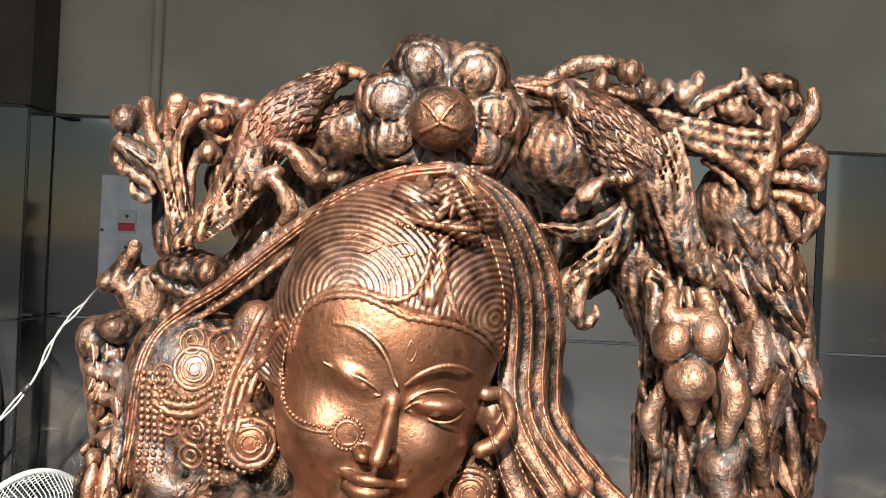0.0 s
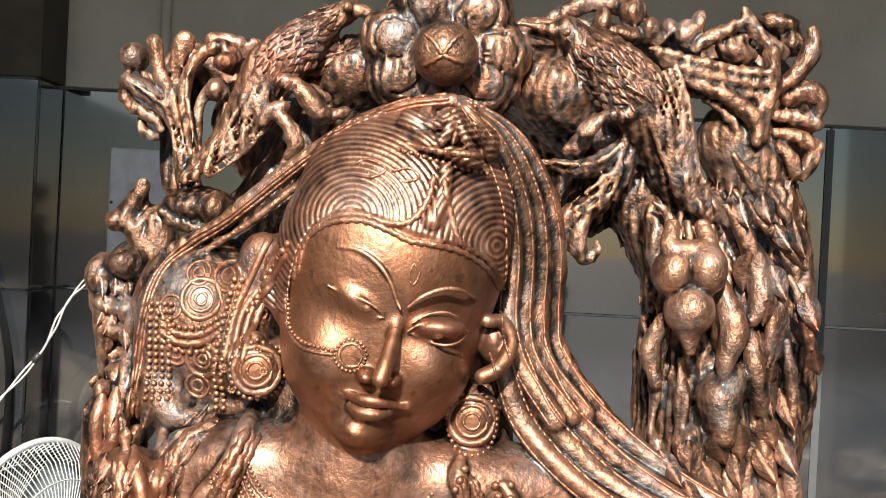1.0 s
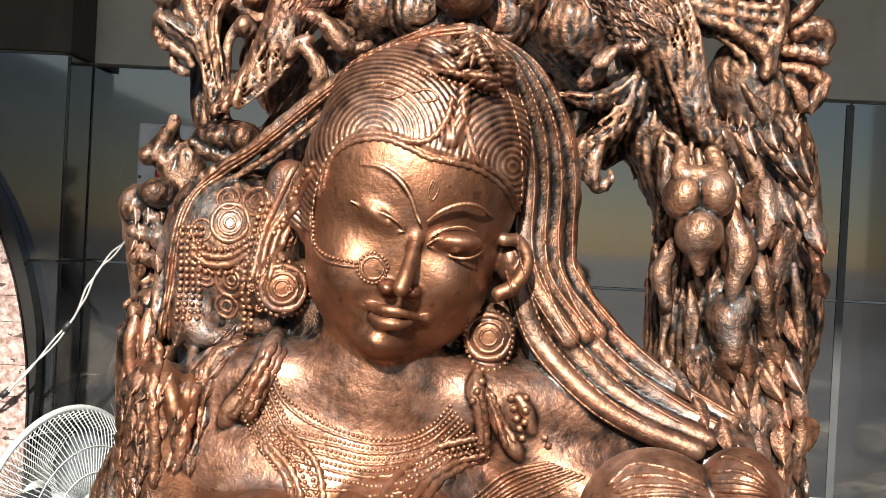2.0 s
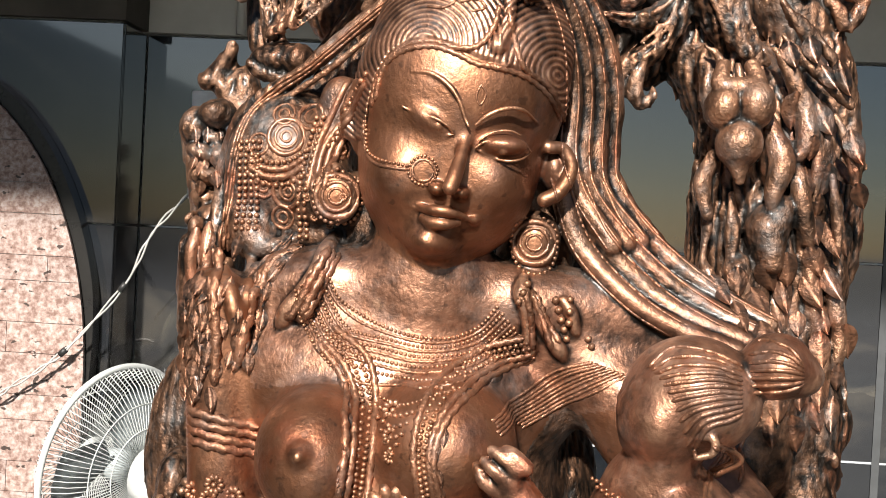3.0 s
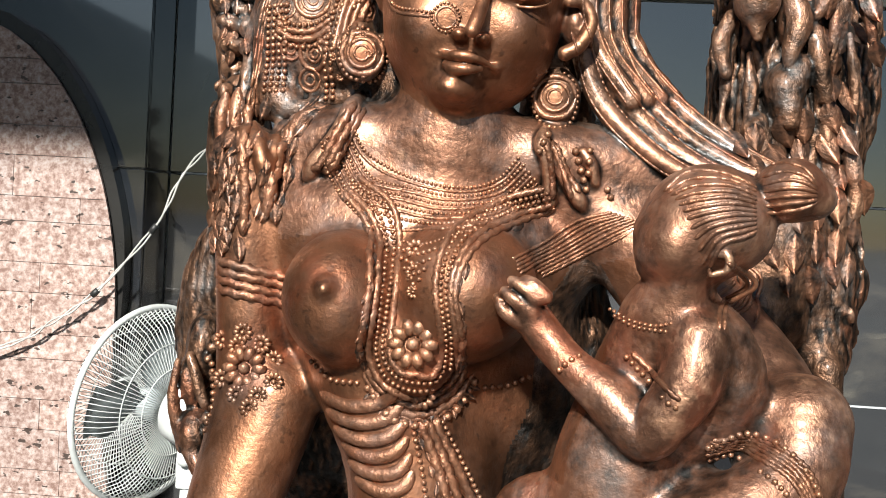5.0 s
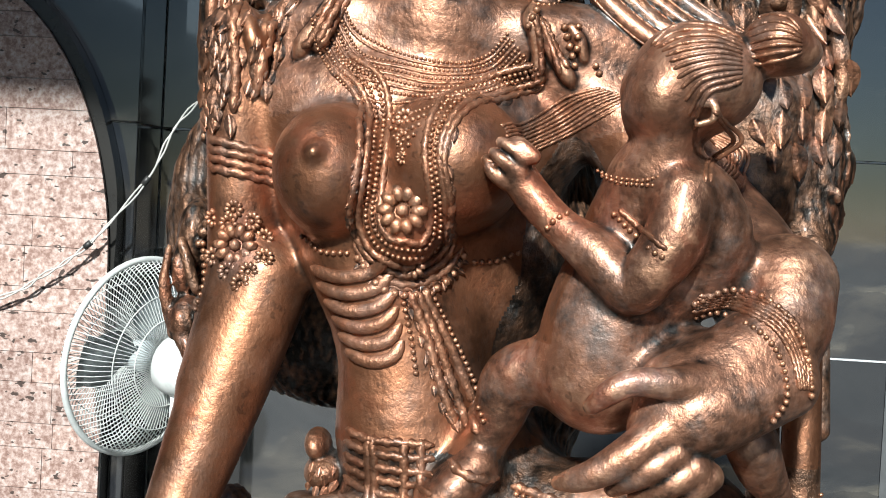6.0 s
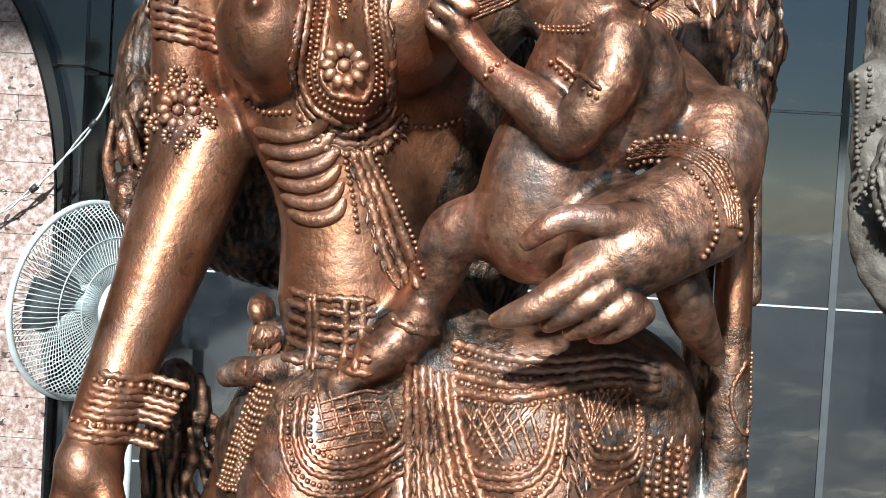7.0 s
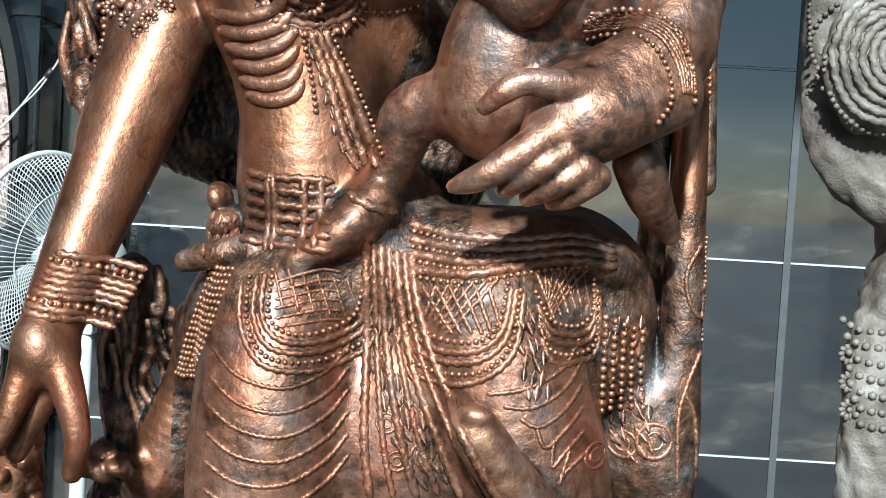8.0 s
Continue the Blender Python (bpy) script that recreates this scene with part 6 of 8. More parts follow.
# leaves down the lower trunk and the side column
leaves([(21.3, 136.6), (22.9, 132), (24.6, 126.9), (25.6, 122.3)], 2.7, 5, 10.2, 2.4)
leaves([(24.4, 155), (25.8, 149), (26.8, 143), (27.4, 138)], 2.6, 3, 4.6, 2.2)
leaves([(-25, 135.3), (-25.3, 131.5), (-25.1, 126.7), (-24.3, 121.9)], 1.90, 4, 3.8, 2.3)
beads([(-24.5, 113.9), (-24.3, 111.9), (-24.4, 109.9), (-24.7, 108.4)], 0.29)
# flutes along the veil
fold([(-0.1, 161.3), (-3.2, 160.8), (-6.3, 159.5), (-9.5, 157.4), (-13.2, 154.5), (-16.8, 151.5), (-20.1, 149.4), (-22.3, 147), (-23.2, 143.8), (-23.7, 140), (-24.1, 135.4)], 0.13)
fold([(-0, 160.9), (-3.2, 160.4), (-6.3, 159.2), (-9.5, 157.1), (-13.2, 154.2), (-16.8, 151.2), (-20.1, 149), (-22, 147), (-22.8, 143.8), (-23.3, 140), (-23.8, 135.4)], 0.13)
fold([(-0, 160.6), (-3.2, 160.1), (-6.2, 158.8), (-9.5, 156.8), (-13.1, 153.9), (-16.8, 150.9), (-20, 148.7), (-21.6, 147), (-22.5, 143.9), (-23, 140), (-23.5, 135.4)], 0.13)
fold([(0.9, 159.9), (2.4, 157.5), (4.1, 153.5), (4.7, 149.3), (4.6, 144.8), (5.8, 141.2), (8.6, 137.2)], 0.11)
fold([(3.8, 142.6), (6, 136.9), (10.5, 132.5), (14.9, 130.3), (19, 129.1)], 0.12)
fold([(1, 160.2), (3.2, 157.8), (5.1, 153.8), (5.8, 149.5), (5.8, 144.8), (6.8, 141.5), (9.7, 137.5)], 0.11)
fold([(5.2, 142.7), (7.4, 137.6), (11.7, 133.5), (15.9, 131.2), (19.9, 129.9)], 0.12)
fold([(1.1, 160.6), (4, 158.2), (6.1, 154.1), (6.9, 149.7), (6.9, 144.9), (7.7, 141.8), (10.8, 137.9)], 0.11)
fold([(6.6, 142.7), (8.8, 138.3), (13, 134.4), (16.9, 132.1), (20.7, 130.6)], 0.12)
fold([(1.2, 160.9), (4.7, 158.6), (7.1, 154.4), (8, 149.9), (8, 144.9), (8.7, 142), (11.8, 138.3)], 0.11)
fold([(8.1, 142.8), (10.2, 139), (14.2, 135.3), (17.9, 133), (21.5, 131.4)], 0.12)
fold([(1.3, 161.2), (5.4, 158.9), (8, 154.7), (9.1, 150.1), (9.2, 145), (9.7, 142.3), (12.9, 138.6)], 0.11)
fold([(9.5, 142.9), (11.6, 139.7), (15.4, 136.3), (19, 133.9), (22.3, 132.2)], 0.12)
for dx, dz in ((1.6, -0.4), (-1.5, -0.7), (-1.5, 1.7), (1.4, 1.8)):
    rope([(-0.7, 164.2), (-0.7 + dx * 0.5, 164.2 + dz * 0.6), (-0.7 + dx, 164.2 + dz)], 0.16)
leaves([(-13.7, 129), (-11.2, 126.4), (-10.1, 123.1), (-10.2, 119.7), (-10.7, 116.7), (-9.7, 114)], 1.09, 1, 0.3, 0.5)
leaves([(3.2, 128.2), (0.6, 127.2), (-2.3, 125.3), (-3.4, 122.1), (-3, 118), (-3.5, 114.4)], 1.09, 1, 0.3, 0.5)
leaves([(-3.1, 113.9), (-1.8, 113.6)], 1.01, 1, 0.1, 1.2)
leaves([(-3.4, 113.4), (-2.2, 112.9)], 1.01, 1, 0.1, 1.2)
leaves([(-3.7, 113), (-2.7, 112.2)], 1.01, 1, 0.1, 1.2)
leaves([(-4.2, 112.6), (-3.4, 111.6)], 1.01, 1, 0.1, 1.2)
leaves([(-4.8, 112.3), (-4.2, 111.2)], 1.01, 1, 0.1, 1.2)
leaves([(-5.4, 112.1), (-5.1, 110.9)], 1.01, 1, 0.1, 1.2)
leaves([(-6.1, 112), (-6, 110.7)], 1.01, 1, 0.1, 1.2)
leaves([(-6.8, 112), (-7, 110.8)], 1.01, 1, 0.1, 1.2)
leaves([(-7.4, 112.1), (-7.9, 111)], 1.01, 1, 0.1, 1.2)
leaves([(-8, 112.3), (-8.8, 111.3)], 1.01, 1, 0.1, 1.2)
leaves([(-8.6, 112.7), (-9.5, 111.7)], 1.01, 1, 0.1, 1.2)
leaves([(-9, 113.1), (-10.1, 112.3)], 1.01, 1, 0.1, 1.2)
leaves([(-9.3, 113.5), (-10.6, 113)], 1.01, 1, 0.1, 1.2)
leaves([(0.6, 93.9), (0.9, 89.6), (2, 84.6), (4, 79.6), (6, 75.8)], 1.43, 3, 3.0, 1.3)
leaves([(11.9, 90.3), (12.7, 87), (13.1, 83.6)], 1.27, 3, 2.1, 1.1)
leaves([(-26.5, 145.9), (-26.4, 143), (-25.7, 139.6)], 1.43, 3, 2.9, 1.4)
leaves([(-12.4, 98.2), (-13, 95.4), (-13.5, 92.6)], 1.00, 3, 2.7, 0.9)
leaves([(20.2, 90), (20.5, 86.3), (21.2, 81.7), (23.3, 78.1)], 1.38, 4, 4.1, 1.4)
# necklaces
beads([(-13.61, 134.75), (-12.44, 132.38), (-10.41, 131.04), (-7.81, 130.07), (-5.36, 129.64), (-3.03, 129.75), (-1.19, 130.62), (0.14, 132.25)], 0.17)
rope([(-13.82, 134.54), (-12.69, 132.13), (-10.72, 130.61), (-7.96, 129.73), (-5.46, 129.29), (-3.07, 129.42), (-1.14, 130.25), (0.37, 131.97)], 0.13)
beads([(-14.04, 134.33), (-12.94, 131.88), (-11.28, 129.95), (-8.12, 129.38), (-5.55, 128.94), (-3.13, 129.08), (-1.08, 129.95), (0.61, 131.7)], 0.17)
rope([(-14.25, 134.13), (-13.19, 131.63), (-11.45, 129.64), (-8.28, 129.02), (-5.65, 128.58), (-3.18, 128.76), (-1.05, 129.5), (0.84, 131.42)], 0.13)
beads([(-14.47, 133.92), (-13.43, 131.38), (-11.63, 129.32), (-8.43, 128.68), (-5.76, 128.21), (-3.24, 128.4), (-1.04, 128.94), (1.07, 131.14)], 0.17)
rope([(-14.69, 133.71), (-13.68, 131.13), (-11.8, 129), (-8.6, 128.31), (-5.86, 127.83), (-3.29, 128.05), (-0.98, 128.63), (1.31, 130.87)], 0.13)
beads([(-14.9, 133.5), (-13.93, 130.88), (-11.97, 128.69), (-8.78, 127.91), (-5.97, 127.45), (-3.35, 127.69), (-0.91, 128.32), (1.54, 130.59)], 0.17)
rope([(-15.12, 133.29), (-14.17, 130.63), (-12.14, 128.37), (-8.99, 127.49), (-6.09, 127.05), (-3.42, 127.32), (-0.85, 128), (1.78, 130.31)], 0.13)
beads([(-15.34, 133.08), (-14.42, 130.38), (-12.32, 128.06), (-9.25, 127), (-6.21, 126.65), (-3.48, 126.95), (-0.79, 127.69), (2.01, 130.04)], 0.17)
rope([(-15.55, 132.87), (-14.67, 130.13), (-12.49, 127.74), (-9.83, 126.06), (-6.36, 126.18), (-3.56, 126.52), (-0.72, 127.37), (2.24, 129.76)], 0.13)
beads([(-15.77, 132.66), (-14.92, 129.88), (-12.66, 127.43), (-9.98, 125.7), (-6.88, 125), (-3.65, 126.05), (-0.66, 127.06), (2.48, 129.49)], 0.17)
beads([(-8.6, 124.56), (-6.98, 124.29), (-5.41, 124.76)], 0.22)
beads([(-8.19, 123.88), (-6.95, 123.58), (-5.75, 124.03)], 0.22)
beads([(-7.77, 123.16), (-6.91, 122.84), (-6.08, 123.26)], 0.22)
beads([(-7.36, 122.43), (-6.87, 122.09), (-6.42, 122.49)], 0.22)
beads([(-6.94, 121.71), (-6.83, 121.34), (-6.76, 121.72)], 0.22)
rosette([(-7, 124.61), (-7, 124.61)], 0.9)
rosette([(-6.91, 122.93), (-6.91, 122.93)], 0.75)
rosette([(-6.84, 121.52), (-6.84, 121.52)], 0.6)
# long chains over the chest
rope([(-13.7, 128.8), (-11.4, 126.4), (-10.2, 123), (-10.2, 119.7), (-10.7, 116.7), (-9.5, 114), (-6.2, 112.5), (-3.5, 114.2), (-3, 118), (-3.6, 122.1), (-2.3, 125.3), (0.6, 127.2), (3.2, 128.2)], 0.27)
rope([(-13.4, 129.1), (-10.9, 126.7), (-9.7, 123.1), (-9.7, 119.7), (-10.1, 116.7), (-9, 114.3), (-6.2, 113.2), (-3.9, 114.5), (-3.4, 118), (-3.9, 122.3), (-2.7, 125.6), (0.2, 127.6), (3, 128.6)], 0.27)
beads([(-13.2, 129.4), (-10.4, 127), (-9.3, 123.1), (-9.3, 119.7), (-9.5, 116.7), (-8.5, 114.7), (-6.3, 113.9), (-4.3, 114.7), (-3.8, 117.9), (-4.3, 122.5), (-3.2, 125.9), (-0.2, 128), (2.8, 129.1)], 0.21)
beads([(-13, 129.7), (-9.9, 127.4), (-8.8, 123.1), (-8.9, 119.7), (-9, 116.8), (-8, 115.1), (-6.3, 114.6), (-4.7, 115), (-4.2, 117.9), (-4.7, 122.7), (-3.7, 126.2), (-0.6, 128.4), (2.6, 129.5)], 0.21)
rope([(-12.7, 130.1), (-9.4, 127.7), (-8.4, 123.1), (-8.4, 119.8), (-8.4, 116.8), (-7.5, 115.4), (-6.4, 115.3), (-5.1, 115.3), (-4.5, 117.9), (-5.1, 122.8), (-4.1, 126.5), (-1, 128.8), (2.4, 129.9)], 0.27)
rope([(-10.6, 115), (-9.7, 113.3), (-7.9, 112.1), (-6, 111.8), (-3.9, 112.7), (-2.7, 114.4)], 0.29)
beads([(-10.3, 113.7), (-8.3, 111.5), (-5.9, 111), (-3.6, 112), (-2.3, 114.2)], 0.38)
rosette([(-6.7, 117.6), (-6.7, 117.6)], 2.07)
rosette([(-6, 113.3), (-6, 113.3)], 1.08)
rosette([(-21.2, 114), (-21.2, 114)], 2.01)
# arm bands and bangles
rope([(-24.3, 122.7), (-22.7, 122.4), (-20.8, 122), (-18.3, 121.5)], 0.37)
rope([(-24.3, 121.9), (-22.6, 121.6), (-20.7, 121.3), (-18.2, 120.8)], 0.37)
rope([(-24.2, 121.2), (-22.6, 120.9), (-20.7, 120.5), (-18.2, 120)], 0.37)
rope([(-24.2, 120.4), (-22.6, 120.1), (-20.6, 119.8), (-18.2, 119.3)], 0.37)
rosette([(-23.3, 116.1), (-23.3, 116.1)], 0.92)
rosette([(-21.9, 115.7), (-21.9, 115.7)], 0.92)
rosette([(-20, 116), (-20, 116)], 0.92)
rosette([(-19, 114.7), (-19, 114.7)], 0.92)
rosette([(-18.6, 113.1), (-18.6, 113.1)], 0.92)
rosette([(-19.8, 111.9), (-19.8, 111.9)], 0.92)
rosette([(-21.7, 111.8), (-21.7, 111.8)], 0.92)
rosette([(-23.2, 112.9), (-23.2, 112.9)], 0.92)
rosette([(-21.5, 116.9), (-21.5, 116.9)], 0.92)
rosette([(-20.4, 110.9), (-20.4, 110.9)], 0.92)
rope([(-24.9, 92.7), (-22.8, 92.4), (-20.5, 92.1), (-18.2, 91.6)], 0.31)
beads([(-25.1, 92.2), (-23, 91.9), (-20.7, 91.6), (-18.4, 91.1)], 0.31)
rope([(-25.3, 91.7), (-23.2, 91.4), (-20.9, 91.1), (-18.6, 90.6)], 0.31)
rope([(-25.5, 91.2), (-23.4, 90.9), (-21.1, 90.6), (-18.7, 90.1)], 0.31)
rope([(-25.8, 90.7), (-23.6, 90.4), (-21.3, 90.1), (-18.9, 89.6)], 0.31)
rope([(-26, 90.2), (-23.9, 89.9), (-21.5, 89.6), (-19.1, 89.1)], 0.31)
rope([(-26.2, 89.7), (-24.1, 89.4), (-21.7, 89.1), (-19.2, 88.6)], 0.31)
beads([(-26.4, 89.2), (-24.3, 88.9), (-21.9, 88.6), (-19.4, 88.1)], 0.31)
rope([(-26.7, 88.7), (-24.5, 88.4), (-22.1, 88.1), (-19.6, 87.6)], 0.31)
rope([(-26.9, 88.2), (-24.8, 87.9), (-22.3, 87.6), (-19.8, 87.1)], 0.31)
beads([(14.8, 112.1), (17, 113.2), (19.4, 112.9), (21.1, 111.3), (22.2, 109), (22.5, 106.6)], 0.28)
beads([(15.1, 111.1), (16.7, 111.5), (18.7, 110.8), (20.2, 109.1), (20.7, 106.5), (19.9, 104.9)], 0.24)
rope([(14.7, 111.5), (17, 112), (19.5, 111.2), (21, 109.3), (21.6, 107)], 0.16)
rope([(14.7, 111.8), (17.3, 112.2), (19.8, 111.3), (21.3, 109.3), (21.7, 107)], 0.16)
rope([(14.8, 112), (17.5, 112.4), (20, 111.5), (21.5, 109.3), (21.9, 107)], 0.16)
rope([(14.9, 112.2), (17.7, 112.6), (20.3, 111.6), (21.7, 109.3), (22, 107)], 0.16)
rope([(14.9, 112.5), (18, 112.7), (20.6, 111.7), (22, 109.4), (22.2, 107)], 0.16)
rope([(15, 112.7), (18.2, 112.9), (20.8, 111.9), (22.2, 109.4), (22.4, 107)], 0.16)
rope([(-2.3, 98.7), (-1, 98), (0.5, 97.6), (1.6, 97.4)], 0.35)
beads([(-1.9, 98.4), (-0.6, 97.7), (1.2, 97.4)], 0.22)
beads([(8.8, 118.1), (10, 117), (11.2, 115.8), (11.9, 115.4)], 0.23)
rope([(9.1, 118.5), (10.4, 117.4), (11.6, 116.3), (12.2, 115.9)], 0.19)
beads([(4.2, 116.9), (4.7, 117.5), (5.5, 118)], 0.24)
beads([(7.6, 121.2), (8.8, 120.7), (10.4, 120.5), (11.5, 120.8)], 0.16)
beads([(7.9, 120.8), (9.2, 120.3), (11.2, 120.2)], 0.16)
# head chain, hairline and brow ornament
beads([(-10.7, 145.8), (-10.5, 144), (-9.5, 143.2), (-8.3, 142.9), (-7, 142.7)], 0.16)
rope([(-10.9, 146.2), (-10.7, 144), (-9.7, 142.9), (-8.3, 142.5), (-7, 142.4)], 0.12)
ring([(-5.8, 142.4), (-5.8, 142.4)], 0.81)
rope([(-9.9, 147.6), (-9.4, 149.9), (-8, 151.5), (-5.8, 152), (-3.7, 151.5), (-2.2, 151.7), (-1.1, 153.2), (-0.8, 155)], 0.21)
rope([(-10.2, 147.2), (-9.8, 149.4), (-8.2, 151.1), (-5.7, 151.6), (-3.6, 151), (-2.2, 150.4), (-0.5, 150.2), (1.6, 149.7), (3.3, 148.6), (4.4, 147.1)], 0.21)
rope([(-0.1, 154.8), (0.4, 152.6), (1.3, 150.4), (3.2, 149.3), (4.7, 147.1)], 0.21)
beads([(-3.3, 156.6), (-1.6, 156.2), (0, 155.8), (1.7, 155.5), (2.9, 155.4)], 0.21)
rope([(-2.9, 157.1), (-1.3, 156.7), (0.4, 156.5), (2.5, 156.4)], 0.21)
leaves([(0.5, 160.2), (0.3, 158.6), (0, 157.1)], 1.67, 3, 5.0, 1.1)
fold([(-1.8, 148.9), (-1.4, 148.2), (-1.8, 147.4), (-2.1, 148), (-1.8, 148.9)], 0.09)
beads([(-4.7, 142.5), (-5, 141.7), (-5.7, 141.3), (-6.5, 141.6), (-6.9, 142.3), (-6.6, 143.1), (-5.9, 143.5), (-5.1, 143.2), (-4.7, 142.5)], 0.14)
fold([(-6.6, 155.3), (-5.4, 155.8), (-4.1, 155.2), (-4.9, 154.6), (-6.2, 154.7)], 0.13)
fold([(-3.7, 155), (-2.5, 155.3), (-1.8, 154.7), (-2.8, 154.3)], 0.13)
# ear drops, tassels and shoulder ornaments
ring([(-13.2, 140.3), (-13.2, 140.3)], 0.62)
ring([(2.8, 137.4), (2.8, 137.4)], 0.62)
ring([(-13.2, 140.3), (-13.2, 140.3)], 1.15)
ring([(2.8, 137.4), (2.8, 137.4)], 1.15)
ring([(-13.2, 140.3), (-13.2, 140.3)], 1.68)
ring([(2.8, 137.4), (2.8, 137.4)], 1.68)
beads([(-13.3, 142.5), (-14.8, 141.6), (-15.1, 140), (-14.5, 138.6), (-13.1, 138.1), (-11.8, 138.7), (-11.3, 140.2), (-11.8, 141.7), (-13.3, 142.5)], 0.22)
beads([(2.7, 139.9), (1.2, 138.7), (1, 137.1), (1.7, 135.4), (3, 134.9), (4.2, 135.5), (4.6, 137.3), (4.2, 138.8), (2.7, 139.9)], 0.22)
rope([(-13.4, 136.2), (-14.5, 133.7), (-15.7, 131.1), (-16.5, 130.4)], 0.35)
rope([(-12.7, 135.8), (-13.6, 133.4), (-14.6, 131.1), (-15, 130.4)], 0.35)
rope([(-13.1, 136), (-14, 133.3), (-15.2, 130.7)], 0.35)
rope([(2.2, 133.8), (2.8, 131.7), (3.1, 129.1)], 0.26)
rope([(2.7, 133.8), (3.6, 131.7), (4.6, 129.2)], 0.26)
rope([(3.1, 133.4), (4.1, 131.3), (5.2, 129.7)], 0.26)
beads([(2.4, 134.2), (1.8, 132.8)], 0.35)
beads([(4.7, 133), (5.7, 130)], 0.35)
beads([(5.8, 133.1), (5.8, 131.3)], 0.35)
beads([(7.4, 130.1), (7.7, 129.5)], 0.35)
# braids and cloth ends on the near shoulder
rope([(-16.8, 136.3), (-18.5, 134.6), (-19.3, 132.2), (-19.8, 128.6), (-20.2, 126.3)], 0.41)
rope([(-16.1, 136.1), (-18.1, 134.8), (-18.9, 132.7), (-19.1, 129.5)], 0.41)
rope([(-22.5, 135.7), (-22.3, 132.1), (-21.9, 128.4), (-21.9, 124.8)], 0.41)
leaves([(-16.8, 136.3), (-18.7, 134.1), (-19.6, 130.4), (-20, 126)], 1.53, 3, 2.1, 1.0)
leaves([(-23.3, 136.5), (-23.6, 132.7), (-23.6, 128), (-23.6, 122.8)], 1.86, 4, 3.7, 1.4)
leaves([(-21.9, 134.7), (-23.3, 131.7), (-24.1, 127.8), (-24.6, 123.9)], 1.72, 3, 2.9, 1.2)
fold([(-26.1, 137.2), (-26.4, 134.3), (-26, 131.4)], 0.62)
fold([(-25.1, 137.7), (-25.2, 135.3), (-24.8, 132.5)], 0.62)
# combed hair of the child
fold([(10.49, 129.67), (11.99, 131.07), (14.3, 131.08), (16.49, 130.25)], 0.17)
fold([(10.71, 129.6), (12.11, 130.56), (14.37, 130.66), (16.47, 129.98)], 0.17)
fold([(10.9, 129.41), (12.27, 130.08), (14.44, 130.25), (16.41, 129.68)], 0.17)
fold([(11.14, 129.16), (12.44, 129.62), (14.53, 129.85), (16.4, 129.41)], 0.17)
fold([(11.37, 128.82), (12.63, 129.18), (14.64, 129.47), (16.39, 129.15)], 0.17)
fold([(11.62, 128.39), (12.83, 128.75), (14.75, 129.09), (16.38, 128.88)], 0.17)
fold([(11.87, 127.88), (13.04, 128.34), (14.89, 128.73), (16.37, 128.62)], 0.17)
fold([(12.14, 127.28), (13.25, 127.92), (15.01, 128.36), (16.39, 128.37)], 0.17)
fold([(12.44, 126.61), (13.46, 127.5), (15.14, 127.99), (16.39, 128.11)], 0.17)
fold([(12.76, 125.85), (13.69, 127.1), (15.28, 127.63), (16.4, 127.86)], 0.17)
fold([(13.14, 125), (13.93, 126.7), (15.44, 127.28), (16.42, 127.6)], 0.17)
fold([(13.58, 124.05), (14.18, 126.29), (15.61, 126.92), (16.43, 127.35)], 0.17)
fold([(14.61, 125.2), (16.77, 123.67), (14.96, 121.99), (14.61, 120.56)], 0.18)
fold([(14.94, 125.22), (17.23, 123.7), (15.38, 122.01), (14.99, 120.58)], 0.18)
fold([(15.46, 125.27), (18.01, 123.74), (15.85, 122.02), (15.4, 120.58)], 0.18)
fold([(15.82, 125.3), (18.44, 123.77), (17.62, 121.96), (15.82, 120.59)], 0.18)
fold([(16.16, 125.32), (18.84, 123.79), (18.04, 121.98), (16.23, 120.6)], 0.18)
fold([(16.56, 125.35), (19.23, 123.81), (18.48, 122), (16.62, 120.61)], 0.18)
fold([(16.98, 125.38), (19.61, 123.83), (19, 122.01), (17.05, 120.61)], 0.18)
fold([(17.48, 125.43), (20, 123.85), (19.83, 122.01), (18.89, 120.41)], 0.18)
fold([(17.51, 131.89), (18.2, 131.97), (19.3, 131.61), (20.1, 130.68)], 0.16)
fold([(16.91, 130.99), (18.08, 131.35), (19.24, 131.14), (20.14, 130.48)], 0.16)
fold([(16.91, 130.47), (18.01, 130.77), (19.2, 130.68), (20.15, 130.26)], 0.16)
fold([(16.95, 129.97), (18.01, 130.23), (19.23, 130.25), (20.16, 130.05)], 0.16)
fold([(17.02, 129.5), (18.06, 129.71), (19.26, 129.82), (20.2, 129.84)], 0.16)
fold([(17.07, 129.02), (18.13, 129.2), (19.32, 129.41), (20.21, 129.62)], 0.16)
fold([(17.18, 128.56), (18.24, 128.71), (19.41, 129), (20.25, 129.42)], 0.16)
# crown panel scrolls, swags and strings
ring([(-18.21, 145.13), (-18.21, 145.13)], 1.5)
ring([(-18.21, 145.13), (-18.21, 145.13)], 0.95)
ring([(-18.21, 145.13), (-18.21, 145.13)], 0.45)
ring([(-16.26, 146.96), (-16.26, 146.96)], 1.15)
ring([(-16.26, 146.96), (-16.26, 146.96)], 0.6)
ring([(-18.64, 147.08), (-18.64, 147.08)], 0.9)
ring([(-18.64, 147.08), (-18.64, 147.08)], 0.45)
ring([(-17.83, 140.54), (-17.83, 140.54)], 1.3)
ring([(-17.83, 140.54), (-17.83, 140.54)], 0.7)
ring([(-17.83, 140.54), (-17.83, 140.54)], 0.35)
ring([(-18.34, 138.4), (-18.34, 138.4)], 0.95)
